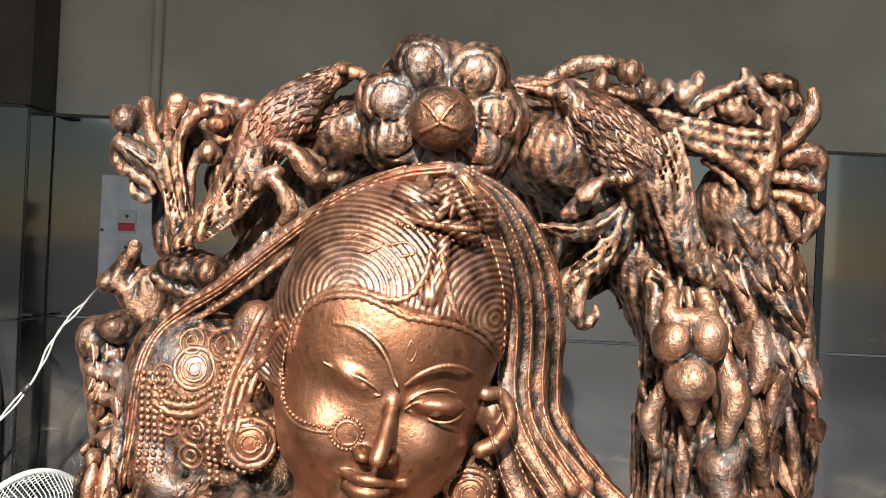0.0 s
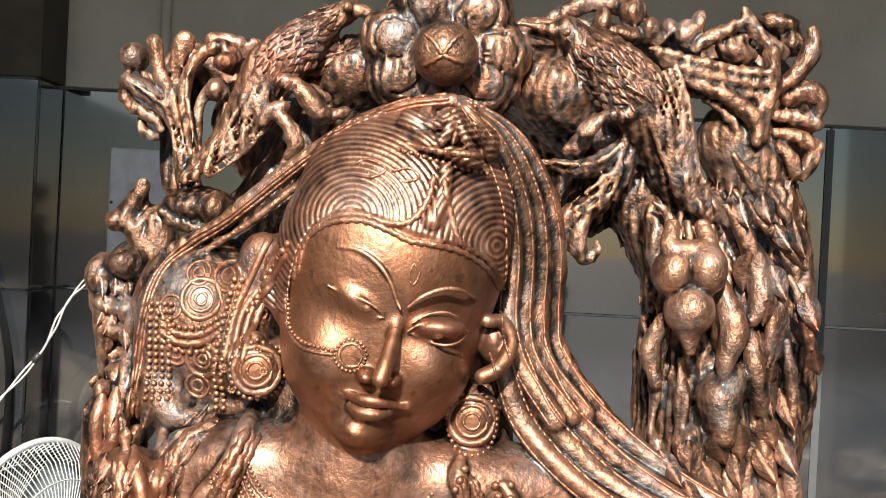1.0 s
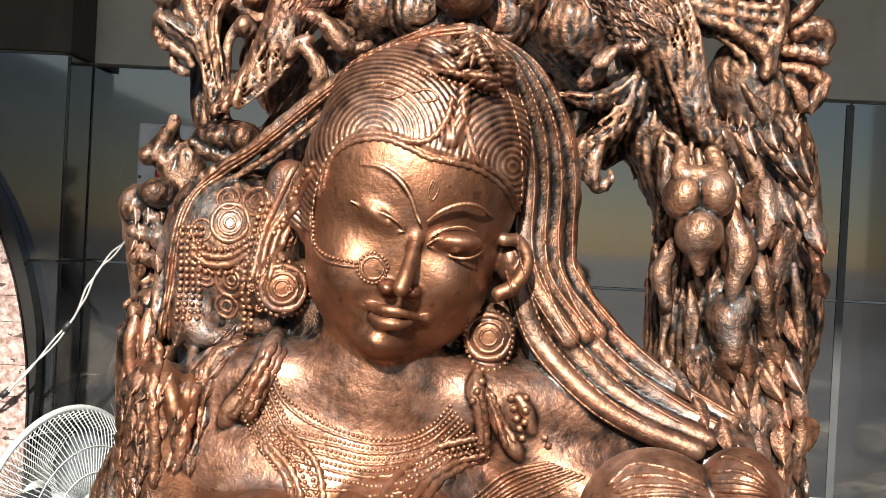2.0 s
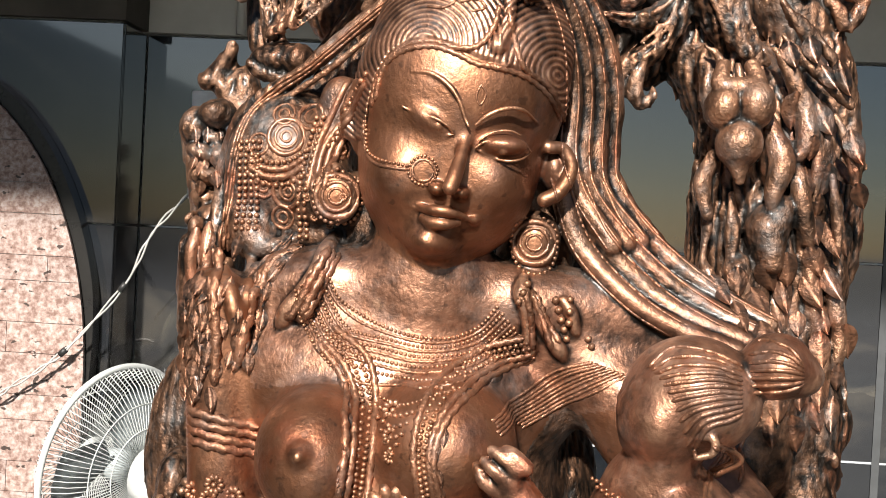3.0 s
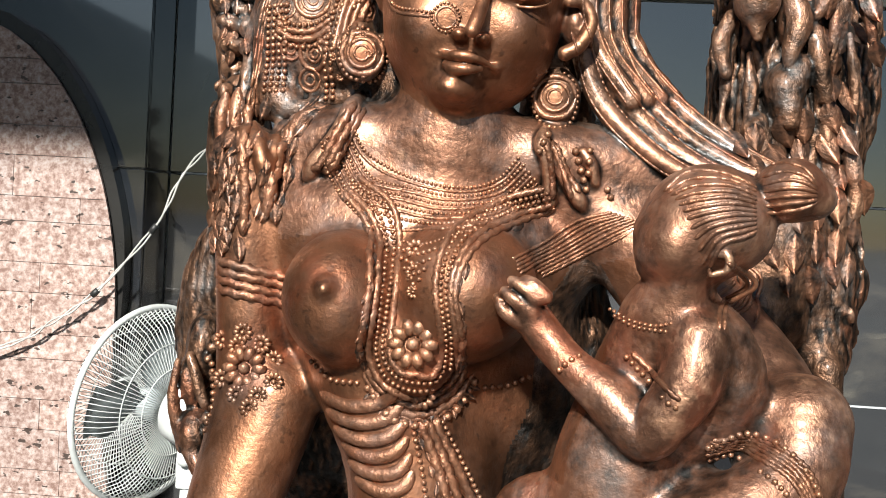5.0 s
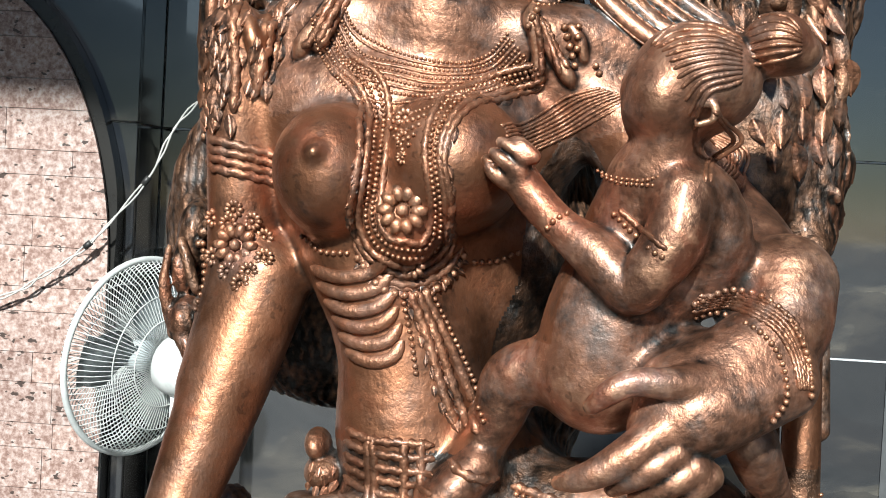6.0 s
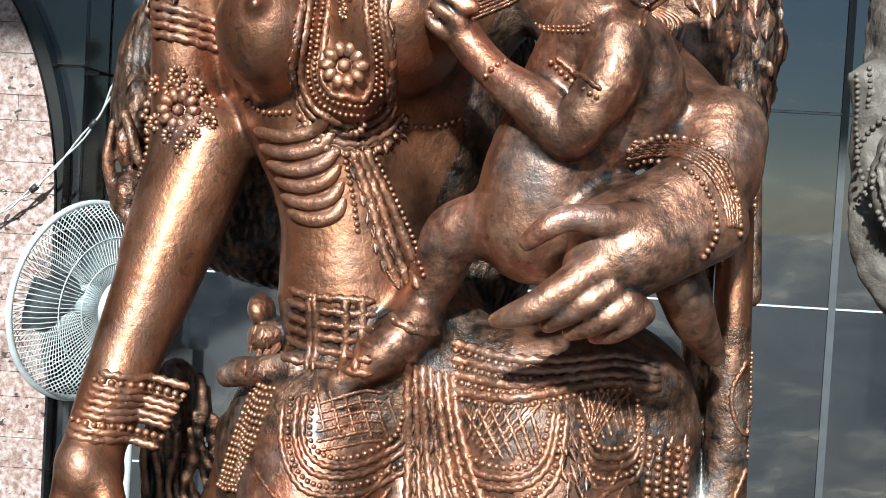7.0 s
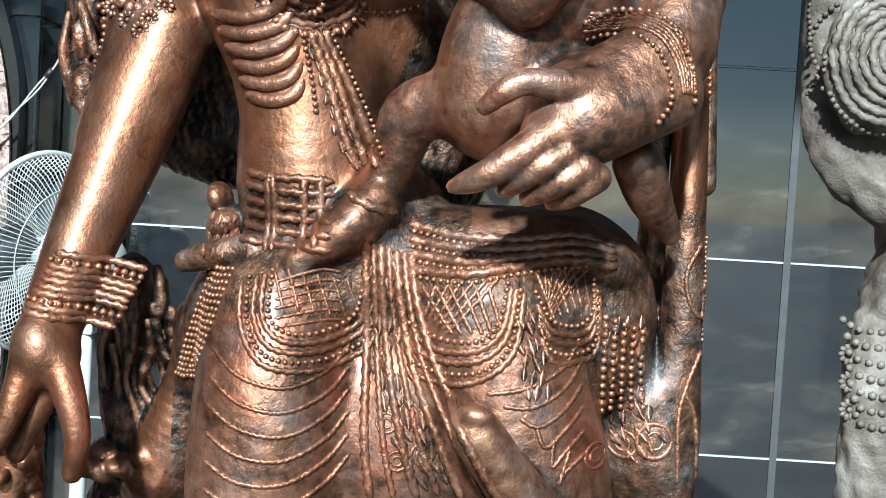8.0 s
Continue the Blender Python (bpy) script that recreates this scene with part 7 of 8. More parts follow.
ring([(-18.34, 138.4), (-18.34, 138.4)], 0.45)
ring([(-20.54, 144.4), (-20.54, 144.4)], 0.9)
ring([(-20.54, 144.4), (-20.54, 144.4)], 0.4)
ring([(-19.98, 140.9), (-19.98, 140.9)], 0.9)
ring([(-19.98, 140.9), (-19.98, 140.9)], 0.45)
ring([(-13.53, 144.28), (-13.53, 144.28)], 0.8)
ring([(-13.53, 144.28), (-13.53, 144.28)], 0.4)
beads([(-21.47, 143.88), (-19.85, 142.97), (-17.96, 143.07), (-16.44, 143.99)], 0.24)
rope([(-21.44, 143.32), (-19.82, 142.41), (-17.93, 142.51), (-16.42, 143.43)], 0.26)
rope([(-21.4, 142.66), (-19.79, 141.75), (-17.9, 141.85), (-16.38, 142.78)], 0.3)
beads([(-21.37, 142), (-19.76, 141.1), (-17.86, 141.2), (-16.35, 142.12)], 0.26)
beads([(-22.16, 144.55), (-22.21, 141.72), (-22.28, 139.36), (-22.27, 137.24)], 0.26)
beads([(-21.6, 144.58), (-21.64, 141.75), (-21.71, 139.39), (-21.7, 137.27)], 0.26)
beads([(-21.03, 144.61), (-21.07, 141.78), (-21.14, 139.42), (-21.13, 137.31)], 0.26)
beads([(-20.46, 144.64), (-20.51, 141.81), (-20.58, 139.45), (-20.56, 137.34)], 0.26)
beads([(-15.64, 146.76), (-16.32, 143.44), (-16.72, 140.13), (-16.74, 136.84)], 0.27)
beads([(-15.03, 146.79), (-15.71, 143.47), (-16.11, 140.16), (-16.13, 136.87)], 0.27)
fold([(-13, 150.4), (-14.25, 147.29), (-15.33, 144.43), (-15.94, 140.64)], 0.3)
fold([(-11.74, 149.64), (-13.03, 147.02), (-14.77, 144.45), (-15.38, 140.67)], 0.3)
fold([(-11.22, 149.33), (-12.54, 147.02), (-14.2, 144.48), (-14.81, 140.7)], 0.3)
fold([(-10.81, 149.08), (-12.05, 147.02), (-13.64, 144.51), (-14.24, 140.73)], 0.3)
beads([(-10.87, 149.73), (-12.8, 147.02), (-14.48, 144.47)], 0.3)
rosette([(-12.66, 140.25), (-14.26, 140.17)], 0.4)
rosette([(-13.05, 138.64), (-14.26, 140.17)], 0.4)
rosette([(-14.15, 137.92), (-14.26, 140.17)], 0.4)
rosette([(-15.31, 138.52), (-14.26, 140.17)], 0.4)
rosette([(-15.87, 140.08), (-14.26, 140.17)], 0.4)
rosette([(-15.48, 141.69), (-14.26, 140.17)], 0.4)
rosette([(-14.38, 142.41), (-14.26, 140.17)], 0.4)
rosette([(-13.21, 141.81), (-14.26, 140.17)], 0.4)
# bodice folds, waist cloth and sash
fold([(-14.5, 112.6), (-12, 112.1), (-9.3, 112.6), (-7.7, 114)], 0.57)
fold([(-13.9, 111.3), (-11.4, 110.8), (-8.9, 111.3), (-7.5, 112.7)], 0.57)
fold([(-13.2, 110), (-10.8, 109.5), (-8.5, 110), (-7.2, 111.4)], 0.57)
fold([(-12.5, 108.7), (-10.2, 108.2), (-8.1, 108.7), (-7, 110.1)], 0.57)
fold([(-11.9, 107.4), (-9.6, 106.9), (-7.6, 107.4), (-6.7, 108.8)], 0.57)
fold([(-11.2, 106.2), (-9, 105.6), (-7.2, 106.1), (-6.5, 107.5)], 0.57)
beads([(-15.5, 115), (-13.5, 114), (-11.2, 114)], 0.26)
beads([(-1.5, 113.7), (0.2, 113.9), (2, 114.6)], 0.27)
rope([(-6.2, 111.3), (-4.6, 107.6), (-3.3, 103.8), (-2, 100.9)], 0.38)
rope([(-5.7, 111.4), (-3.9, 107.6), (-2.3, 103.5), (-1.2, 101)], 0.38)
rope([(-5.2, 111.4), (-3, 107.3), (-1.1, 103.1), (-0.2, 100.8)], 0.38)
beads([(-6.7, 110.9), (-5.8, 107.5), (-5.3, 105)], 0.25)
beads([(-4.5, 111.2), (-2.2, 106.9), (0.2, 101.9)], 0.25)
rope([(-0.9, 123.7), (2.3, 125.4), (5.1, 127.4), (7.9, 128.3)], 0.13)
rope([(-0.8, 123.5), (2.7, 125.2), (5.5, 127.2), (8.3, 128.2)], 0.13)
rope([(-0.6, 123.2), (3, 125.1), (5.9, 127.1), (8.6, 128.1)], 0.13)
rope([(-0.5, 122.9), (3.3, 124.9), (6.4, 126.9), (8.9, 128)], 0.13)
rope([(-0.4, 122.6), (3.7, 124.8), (6.8, 126.8), (9.3, 127.9)], 0.13)
rope([(-0.2, 122.3), (4, 124.6), (7.2, 126.7), (9.6, 127.8)], 0.13)
rope([(-0.1, 122), (4.4, 124.5), (7.6, 126.5), (9.9, 127.7)], 0.13)
rope([(0.1, 121.8), (4.7, 124.3), (8, 126.4), (10.3, 127.6)], 0.13)
rope([(0.2, 121.5), (5, 124.2), (8.5, 126.2), (10.6, 127.5)], 0.13)
leaves([(-6.2, 111.1), (-4.6, 107.6), (-3.3, 103.8), (-1.8, 100.9)], 1.02, 2, 1.1, 0.6)
fold([(-10.6, 115.6), (-9.9, 113.3), (-7.9, 111.8), (-5.9, 111.5), (-3.7, 112.5), (-2.4, 114.9)], 0.21)
# belt and skirt
rope([(-10.8, 100), (-8.8, 99.6), (-5.7, 99.6), (-3.5, 99.5)], 0.31)
rope([(-10.9, 99), (-8.7, 98.6), (-5.6, 98.5), (-3.4, 98.5)], 0.31)
rope([(-11, 97.9), (-8.7, 97.5), (-5.6, 97.4), (-3.4, 97.4)], 0.31)
rope([(-11, 96.9), (-8.6, 96.5), (-5.5, 96.4), (-3.3, 96.3)], 0.31)
rope([(-11.1, 95.8), (-8.6, 95.4), (-5.5, 95.3), (-3.2, 95.3)], 0.31)
rope([(-11.2, 94.7), (-8.5, 94.3), (-5.4, 94.3), (-3.2, 94.2)], 0.31)
rope([(-8.8, 99.7), (-8.6, 96.6), (-8.7, 93.8)], 0.35)
rope([(-8.4, 99.8), (-8.1, 96.7), (-8.2, 93.8)], 0.35)
rope([(-5.9, 99.9), (-5.7, 96.8), (-5.8, 93.9)], 0.35)
rope([(-4.6, 100), (-4.4, 96.9), (-4.5, 94)], 0.35)
rope([(2.5, 96.5), (6.9, 95.8), (11.3, 95.9), (15.6, 96.4), (19.1, 95.7)], 0.39)
beads([(3, 96), (6.9, 95.3), (11.3, 95.4), (16.5, 95.9)], 0.26)
rope([(2.6, 95.3), (7, 94.9), (11.3, 95.2), (15.6, 95.8), (19.2, 95.2)], 0.39)
beads([(3, 94.8), (7, 94.4), (11.3, 94.7), (16.5, 95.3)], 0.26)
rope([(2.6, 94.2), (7, 93.9), (11.3, 94.5), (15.7, 95.1), (19.2, 94.7)], 0.39)
beads([(3.1, 93.7), (7, 93.4), (11.4, 94), (16.6, 94.7)], 0.26)
rope([(2.7, 93), (7.1, 93), (11.4, 93.8), (15.7, 94.5), (19.2, 94.1)], 0.39)
beads([(3.2, 92.5), (7.1, 92.4), (11.4, 93.3), (16.6, 94.1)], 0.26)
beads([(-7.7, 92.4), (-7.7, 89.3), (-6.5, 87.9), (-3.9, 87.8), (-1.4, 89.1), (-0.8, 91.1)], 0.24)
beads([(3.1, 88.9), (5.7, 88), (8.6, 88.2), (10, 89.8), (10.5, 92.6)], 0.25)
beads([(12.7, 92), (14.1, 89.9), (16.3, 89.4), (17.5, 90.6), (17.4, 93.1)], 0.23)
rope([(-8.3, 92.2), (-8.2, 89.1), (-6.8, 87.3), (-3.9, 87.1), (-1.1, 88.4), (-0.5, 90.2)], 0.24)
rope([(3.3, 87.9), (5.7, 87.1), (8.7, 87.5), (10.3, 89.2), (10.8, 92.4)], 0.25)
rope([(12.8, 91.1), (14.1, 89.1), (16.3, 88.7), (17.6, 89.8), (17.5, 92.8)], 0.23)
rope([(-8.9, 92), (-8.8, 88.8), (-7.2, 86.6), (-3.8, 86.4), (-0.9, 87.7), (-0.2, 89.4)], 0.24)
rope([(3.4, 86.9), (5.8, 86.3), (8.7, 86.7), (10.6, 88.6), (11.2, 92.3)], 0.25)
rope([(13, 90.3), (14.2, 88.4), (16.4, 88), (17.7, 89), (17.7, 92.5)], 0.23)
beads([(-9.5, 91.8), (-9.3, 88.5), (-7.5, 86), (-3.8, 85.7), (-0.6, 87), (0.1, 88.5)], 0.24)
beads([(3.6, 85.9), (5.8, 85.4), (8.8, 85.9), (10.9, 88), (11.5, 92.1)], 0.25)
beads([(13.1, 89.4), (14.2, 87.6), (16.4, 87.3), (17.9, 88.3), (17.8, 92.1)], 0.23)
rope([(-10.1, 91.5), (-9.8, 88.2), (-7.8, 85.4), (-3.8, 85), (-0.4, 86.4), (0.4, 87.7)], 0.24)
rope([(3.7, 84.9), (5.9, 84.6), (8.8, 85.2), (11.2, 87.5), (11.8, 92)], 0.25)
rope([(13.2, 88.6), (14.3, 86.8), (16.4, 86.7), (18, 87.5), (18, 91.8)], 0.23)
rope([(-7.7, 92.8), (-6.6, 89.6)], 0.13)
rope([(-7.4, 91.5), (-4.2, 92.6), (-2.4, 92.5)], 0.13)
rope([(3.9, 91.9), (6.5, 88.5)], 0.17)
rope([(10, 93.2), (6.1, 88.5)], 0.17)
rope([(12.6, 93.7), (14.3, 89.9)], 0.13)
rope([(16.8, 93.9), (14.1, 90.3)], 0.13)
rope([(-6.5, 92.6), (-5.4, 89.4)], 0.13)
rope([(-7.3, 90.8), (-4.1, 91.8), (-2.4, 91.8)], 0.13)
rope([(5, 92), (7.2, 88.5)], 0.17)
rope([(9, 92.9), (5.7, 88.7)], 0.17)
rope([(13.3, 93.7), (14.9, 90.1)], 0.13)
rope([(16.1, 93.9), (14, 90.6)], 0.13)
rope([(-5.4, 92.4), (-4.3, 89.3)], 0.13)
rope([(-7.3, 90.2), (-4.1, 91), (-2.4, 91)], 0.13)
rope([(6, 92.1), (8, 88.6)], 0.17)
rope([(8, 92.7), (5.3, 88.9)], 0.17)
rope([(14.1, 93.8), (15.5, 90.3)], 0.13)
rope([(15.5, 93.9), (13.9, 90.8)], 0.13)
rope([(-4.3, 92.3), (-3.1, 89.1)], 0.13)
rope([(-7.3, 89.5), (-4.1, 90.3), (-2.3, 90.3)], 0.13)
rope([(7, 92.1), (8.8, 88.6)], 0.17)
rope([(7, 92.5), (5, 89.2)], 0.17)
rope([(14.9, 93.8), (16.1, 90.6)], 0.13)
rope([(14.8, 93.8), (13.8, 91.1)], 0.13)
rope([(-3.1, 92.1), (-1.9, 88.9)], 0.13)
rope([(-7.2, 88.8), (-4, 89.5), (-2.3, 89.5)], 0.13)
rope([(8, 92.2), (9.5, 88.7)], 0.17)
rope([(6, 92.2), (4.6, 89.4)], 0.17)
rope([(15.6, 93.9), (16.6, 90.8)], 0.13)
rope([(14.1, 93.8), (13.7, 91.3)], 0.13)
rope([(-2, 91.9), (-0.7, 88.7)], 0.13)
rope([(-7.2, 88.1), (-4, 88.7), (-2.2, 88.8)], 0.13)
rope([(9, 92.3), (10.3, 88.7)], 0.17)
rope([(5, 92), (4.3, 89.6)], 0.17)
rope([(16.4, 93.9), (17.2, 91)], 0.13)
rope([(13.4, 93.7), (13.6, 91.6)], 0.13)
beads([(-11.1, 92.2), (-12.2, 88.6), (-13.6, 84.6), (-14.6, 82.8)], 0.26)
rope([(-0.7, 95.1), (-0.4, 90.4), (-0.1, 85.3), (0.2, 79.3), (0.9, 75.1)], 0.34)
beads([(-11.5, 92.2), (-12.6, 88.6), (-14, 84.5), (-14.9, 82.8)], 0.26)
rope([(-0.1, 94.9), (0.3, 90.4), (0.8, 85.4), (1.7, 79.4), (2.7, 75.2)], 0.25)
beads([(-11.9, 92.1), (-13, 88.6), (-14.4, 84.3), (-15.3, 82.8)], 0.26)
rope([(0.5, 94.8), (0.9, 90.5), (1.7, 85.4), (3.1, 79.5), (4.5, 75.3)], 0.34)
beads([(-12.3, 92.1), (-13.4, 88.6), (-14.8, 84.1), (-15.6, 82.7)], 0.26)
rope([(1.1, 94.7), (1.6, 90.5), (2.7, 85.5), (4.5, 79.6), (6.2, 75.4)], 0.25)
beads([(-12.7, 92.1), (-13.8, 88.5), (-15.3, 84), (-15.9, 82.7)], 0.26)
rope([(1.7, 94.5), (2.3, 90.6), (3.6, 85.5), (6, 79.7), (8, 75.5)], 0.34)
beads([(-13.1, 92.1), (-14.2, 88.5), (-15.7, 83.8), (-16.3, 82.7)], 0.26)
rope([(2.3, 94.4), (3, 90.6), (4.5, 85.6), (7.4, 79.8), (9.8, 75.6)], 0.25)
beads([(-13.5, 92), (-14.6, 88.5), (-16.1, 83.7), (-16.6, 82.7)], 0.26)
rope([(2.9, 94.3), (3.6, 90.7), (5.5, 85.7), (8.9, 79.9), (11.6, 75.7)], 0.34)
beads([(18.6, 90.1), (18.7, 86.5), (18.9, 82.4)], 0.32)
beads([(19.4, 89.8), (19.5, 86.5), (19.8, 82.4)], 0.32)
beads([(20.2, 89.5), (20.3, 86.6), (20.7, 82.5)], 0.32)
beads([(21.1, 89.2), (21.1, 86.6), (21.6, 82.6)], 0.32)
beads([(21.9, 88.9), (22, 86.7), (22.5, 82.6)], 0.32)
ring([(1.1, 86.2), (1.1, 86.2)], 0.68)
ring([(1.1, 86.2), (1.1, 86.2)], 0.34)
ring([(2.1, 83.7), (2.1, 83.7)], 0.76)
ring([(2.1, 83.7), (2.1, 83.7)], 0.38)
ring([(1.8, 81.1), (1.8, 81.1)], 0.76)
ring([(1.8, 81.1), (1.8, 81.1)], 0.38)
ring([(3.5, 82.1), (3.5, 82.1)], 0.68)
ring([(3.5, 82.1), (3.5, 82.1)], 0.34)
ring([(4.7, 78.8), (4.7, 78.8)], 0.84)
ring([(4.7, 78.8), (4.7, 78.8)], 0.42)
ring([(2.8, 78.2), (2.8, 78.2)], 0.76)
ring([(2.8, 78.2), (2.8, 78.2)], 0.38)
ring([(23.6, 79.9), (23.6, 79.9)], 1.43)
ring([(23.6, 79.9), (23.6, 79.9)], 0.72)
ring([(21.1, 79.4), (21.1, 79.4)], 1.10)
ring([(21.1, 79.4), (21.1, 79.4)], 0.55)
ring([(18.1, 79.6), (18.1, 79.6)], 0.93)
ring([(18.1, 79.6), (18.1, 79.6)], 0.46)
rope([(-12.1, 86.3), (-9.5, 84.4), (-6, 83.7), (-3.1, 84.9), (-1.5, 86.9)], 0.17)
rope([(9.3, 84.2), (12.2, 84.8), (15.1, 86.3), (16.6, 88.5)], 0.17)
rope([(-12, 84.1), (-9.3, 82.4), (-5.9, 81.9), (-3, 83.2), (-1.4, 85.2)], 0.17)
rope([(10.6, 83.4), (12.8, 83.4), (15.2, 84.7), (16.8, 86.8)], 0.17)
rope([(-12, 82), (-9.2, 80.5), (-5.8, 80.1), (-2.9, 81.5), (-1.3, 83.5)], 0.17)
rope([(11.9, 82.6), (13.4, 82), (15.3, 83.2), (16.9, 85.1)], 0.17)
rope([(-11.9, 79.9), (-9.1, 78.5), (-5.7, 78.3), (-2.8, 79.8), (-1.2, 81.8)], 0.17)
rope([(13.2, 81.9), (14, 80.5), (15.4, 81.7), (17, 83.4)], 0.17)
rope([(-11.8, 77.7), (-9, 76.5), (-5.6, 76.5), (-2.7, 78.1), (-1.1, 80.1)], 0.17)
rope([(14.6, 81.1), (14.6, 79.1), (15.5, 80.1), (17.1, 81.7)], 0.17)
rope([(-11.8, 75.6), (-8.9, 74.5), (-5.5, 74.7), (-2.6, 76.4), (-1, 78.4)], 0.17)
rope([(15.9, 80.3), (15.2, 77.7), (15.6, 78.6), (17.2, 80)], 0.17)
beads([(26.3, 113.6), (26.8, 109), (27.1, 104.3), (27.2, 100.6)], 0.28)
beads([(27.1, 96.8), (27.3, 92.1), (27.3, 88.3)], 0.19)
rope([(26.6, 96.3), (25.5, 93.9), (25.8, 91.6), (27, 90.2), (27.1, 93.1)], 0.19)
rope([(27.2, 87.4), (26.1, 84.5), (25.5, 81.6), (25.8, 76.3)], 0.19)
rope([(25.9, 84), (27, 81.7), (27.6, 76.5)], 0.19)


def finish_of(x, y, z, is_head):
    """Which finish a face has: 0 burnished skin, 1 carved ornament, 2 the browner child, hand and collar (3: cords and beads)."""
    hair = z > np.interp(x, HAIRLINE_X, HAIRLINE_Z)
    carved = (y > 83.5) | ((z < 99) & (x > -19.5))
    carved &= ~((x < -17) & (y < 85.5) & (z < 131))
    child = (y < 71.8) & (x > -3) & (z > 92) | (x > 7.5) & (y < 81) & (z > 95) & (z < 131)
    child |= (x > -10) & (z > 93.5) & (z < 108.5) & (y < 76.3)
    if not is_head:
        child |= (z > 127 - 0.4 * (y - 76)) & (z < 137) & (y > 77.5) & (y < 84) & (x > -19)
    child |= (z < 89) & (y < 76.5) & (x > -19.5) & (not is_head)
    child |= hair & (z > 143) & is_head
    return np.where(child, 2, np.where(carved, 1, 0))


# ---- skin the carving into one mesh ----
loose = sum(len(t) for t in pile.t)
ornament_quads = sum(len(q) for q in pile.q)
kinds = [np.full(ornament_quads, 3)]
for field in (body, head):
    verts, quads = field.skin()
    kinds.append(finish_of(*verts[quads].mean(1).T, field is head))
    pile.add(verts, quads=quads)
statue = new("statue", pile.mesh("statue"))
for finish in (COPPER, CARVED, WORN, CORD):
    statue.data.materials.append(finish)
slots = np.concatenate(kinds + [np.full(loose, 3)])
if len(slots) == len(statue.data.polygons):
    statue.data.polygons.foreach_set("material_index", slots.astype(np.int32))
tagged(statue, "copper-bronze carved figure under a leafy arch with birds, rubbed and dusty, shade painted in hollows", "statue")


# ---- a second, greyer figure beside the first ----
pile = Pile()
body = Field((32, 62, 62), (72, 100, 140), 0.3)
# its arm with a large ringed disc, and the skirt below
body.tube([(42.4, 87.1, 133.2, 5.1), (41.5, 87.1, 126.4, 5.1), (41, 85.2, 117.4, 5.2), (40.6, 83.9, 110.6, 4.9), (41.1, 83.5, 107.4, 4.5)], 1.5)
body.tube([(35.6, 83.6, 119.7, 1.6), (36.2, 83.7, 115.1, 1.7), (36.2, 83.6, 110.4, 1.6), (36.1, 82.7, 106.6, 1.7), (38.2, 82.3, 103.4, 2.3), (41.9, 81.7, 100.9, 2.7)], 1.0)
body.ell((39.9, 78.7, 111.9), (5.3, 2.2, 6.3), -2.8, 0.5)
body.tube([(46.9, 85.5, 103.4, 5.5), (48.3, 85.5, 96.7, 5.5), (45.2, 84.1, 92.8, 4.1)], 1.5)
body.tube([(42.2, 83.1, 90.4, 2.1), (41.7, 82.3, 87.2, 2.3), (42.1, 82.6, 82.4, 2.6), (43.9, 83.7, 70.6, 3.7), (46.7, 84.6, 50.7, 4.6)], 1.0)
body.tube([(48.1, 85.9, 89.8, 5.9), (49.7, 86, 75.1, 6), (51.4, 85.6, 50.5, 5.6)], 1.5)
body.roughen((0.45, 0.5, 0.6), 0.16, 9)
for side in (0, -1):
    body.d[side], body.d[:, side], body.d[:, :, side] = 1.0, 1.0, 1.0
depth_body, depth_head = body.front(), head.front()
beads([(44.1, 112), (43.5, 108.5), (41.2, 106.3), (38.2, 106.1), (35.6, 108.1), (34.4, 111.5), (35.1, 115), (37.4, 117.2), (40.4, 117.4), (43, 115.4), (44.1, 112)], 0.27)
rope([(43.4, 112), (42.9, 109), (40.9, 107), (38.3, 106.9), (36.1, 108.6), (35.1, 111.5), (35.7, 114.5), (37.6, 116.5), (40.2, 116.6), (42.4, 114.9), (43.4, 112)], 0.31)
rope([(42.8, 112), (42.3, 109.4), (40.7, 107.7), (38.5, 107.6), (36.6, 109.1), (35.7, 111.6), (36.2, 114.1), (37.9, 115.8), (40.1, 115.9), (42, 114.4), (42.8, 112)], 0.31)
rope([(42.1, 111.9), (41.7, 109.8), (40.4, 108.5), (38.7, 108.4), (37.1, 109.6), (36.4, 111.6), (36.8, 113.7), (38.2, 115), (39.9, 115.1), (41.4, 113.9), (42.1, 111.9)], 0.31)
rope([(41.5, 111.9), (41.1, 110.3), (40.1, 109.2), (38.8, 109.1), (37.7, 110.1), (37.1, 111.6), (37.4, 113.2), (38.4, 114.3), (39.7, 114.4), (40.9, 113.4), (41.5, 111.9)], 0.31)
rope([(40.8, 111.8), (40.6, 110.7), (39.9, 109.9), (38.9, 109.9), (38.2, 110.5), (37.8, 111.7), (38, 112.8), (38.7, 113.6), (39.6, 113.6), (40.4, 113), (40.8, 111.8)], 0.31)
rope([(40.1, 111.8), (40, 111.1), (39.6, 110.7), (39.1, 110.6), (38.7, 111.1), (38.5, 111.7), (38.6, 112.4), (38.9, 112.8), (39.5, 112.9), (39.9, 112.4), (40.1, 111.8)], 0.31)
beads([(34.2, 120), (34.5, 116.4), (34.6, 112.8), (34.7, 109.2)], 0.23)
beads([(35, 120.5), (35.1, 117.4)], 0.23)
beads([(38.7, 90.7), (40, 90), (42, 89.9), (44.7, 90)], 0.37)
beads([(38.9, 89.4), (40.1, 88.8), (42.1, 88.6), (44.8, 88.7)], 0.37)
beads([(39.2, 88.1), (40.2, 87.5), (42.2, 87.3), (44.9, 87.5)], 0.37)
beads([(39.4, 86.8), (40.3, 86.2), (42.3, 86), (45, 86.2)], 0.37)
beads([(39.6, 85.5), (40.4, 84.9), (42.4, 84.7), (45.1, 84.9)], 0.37)
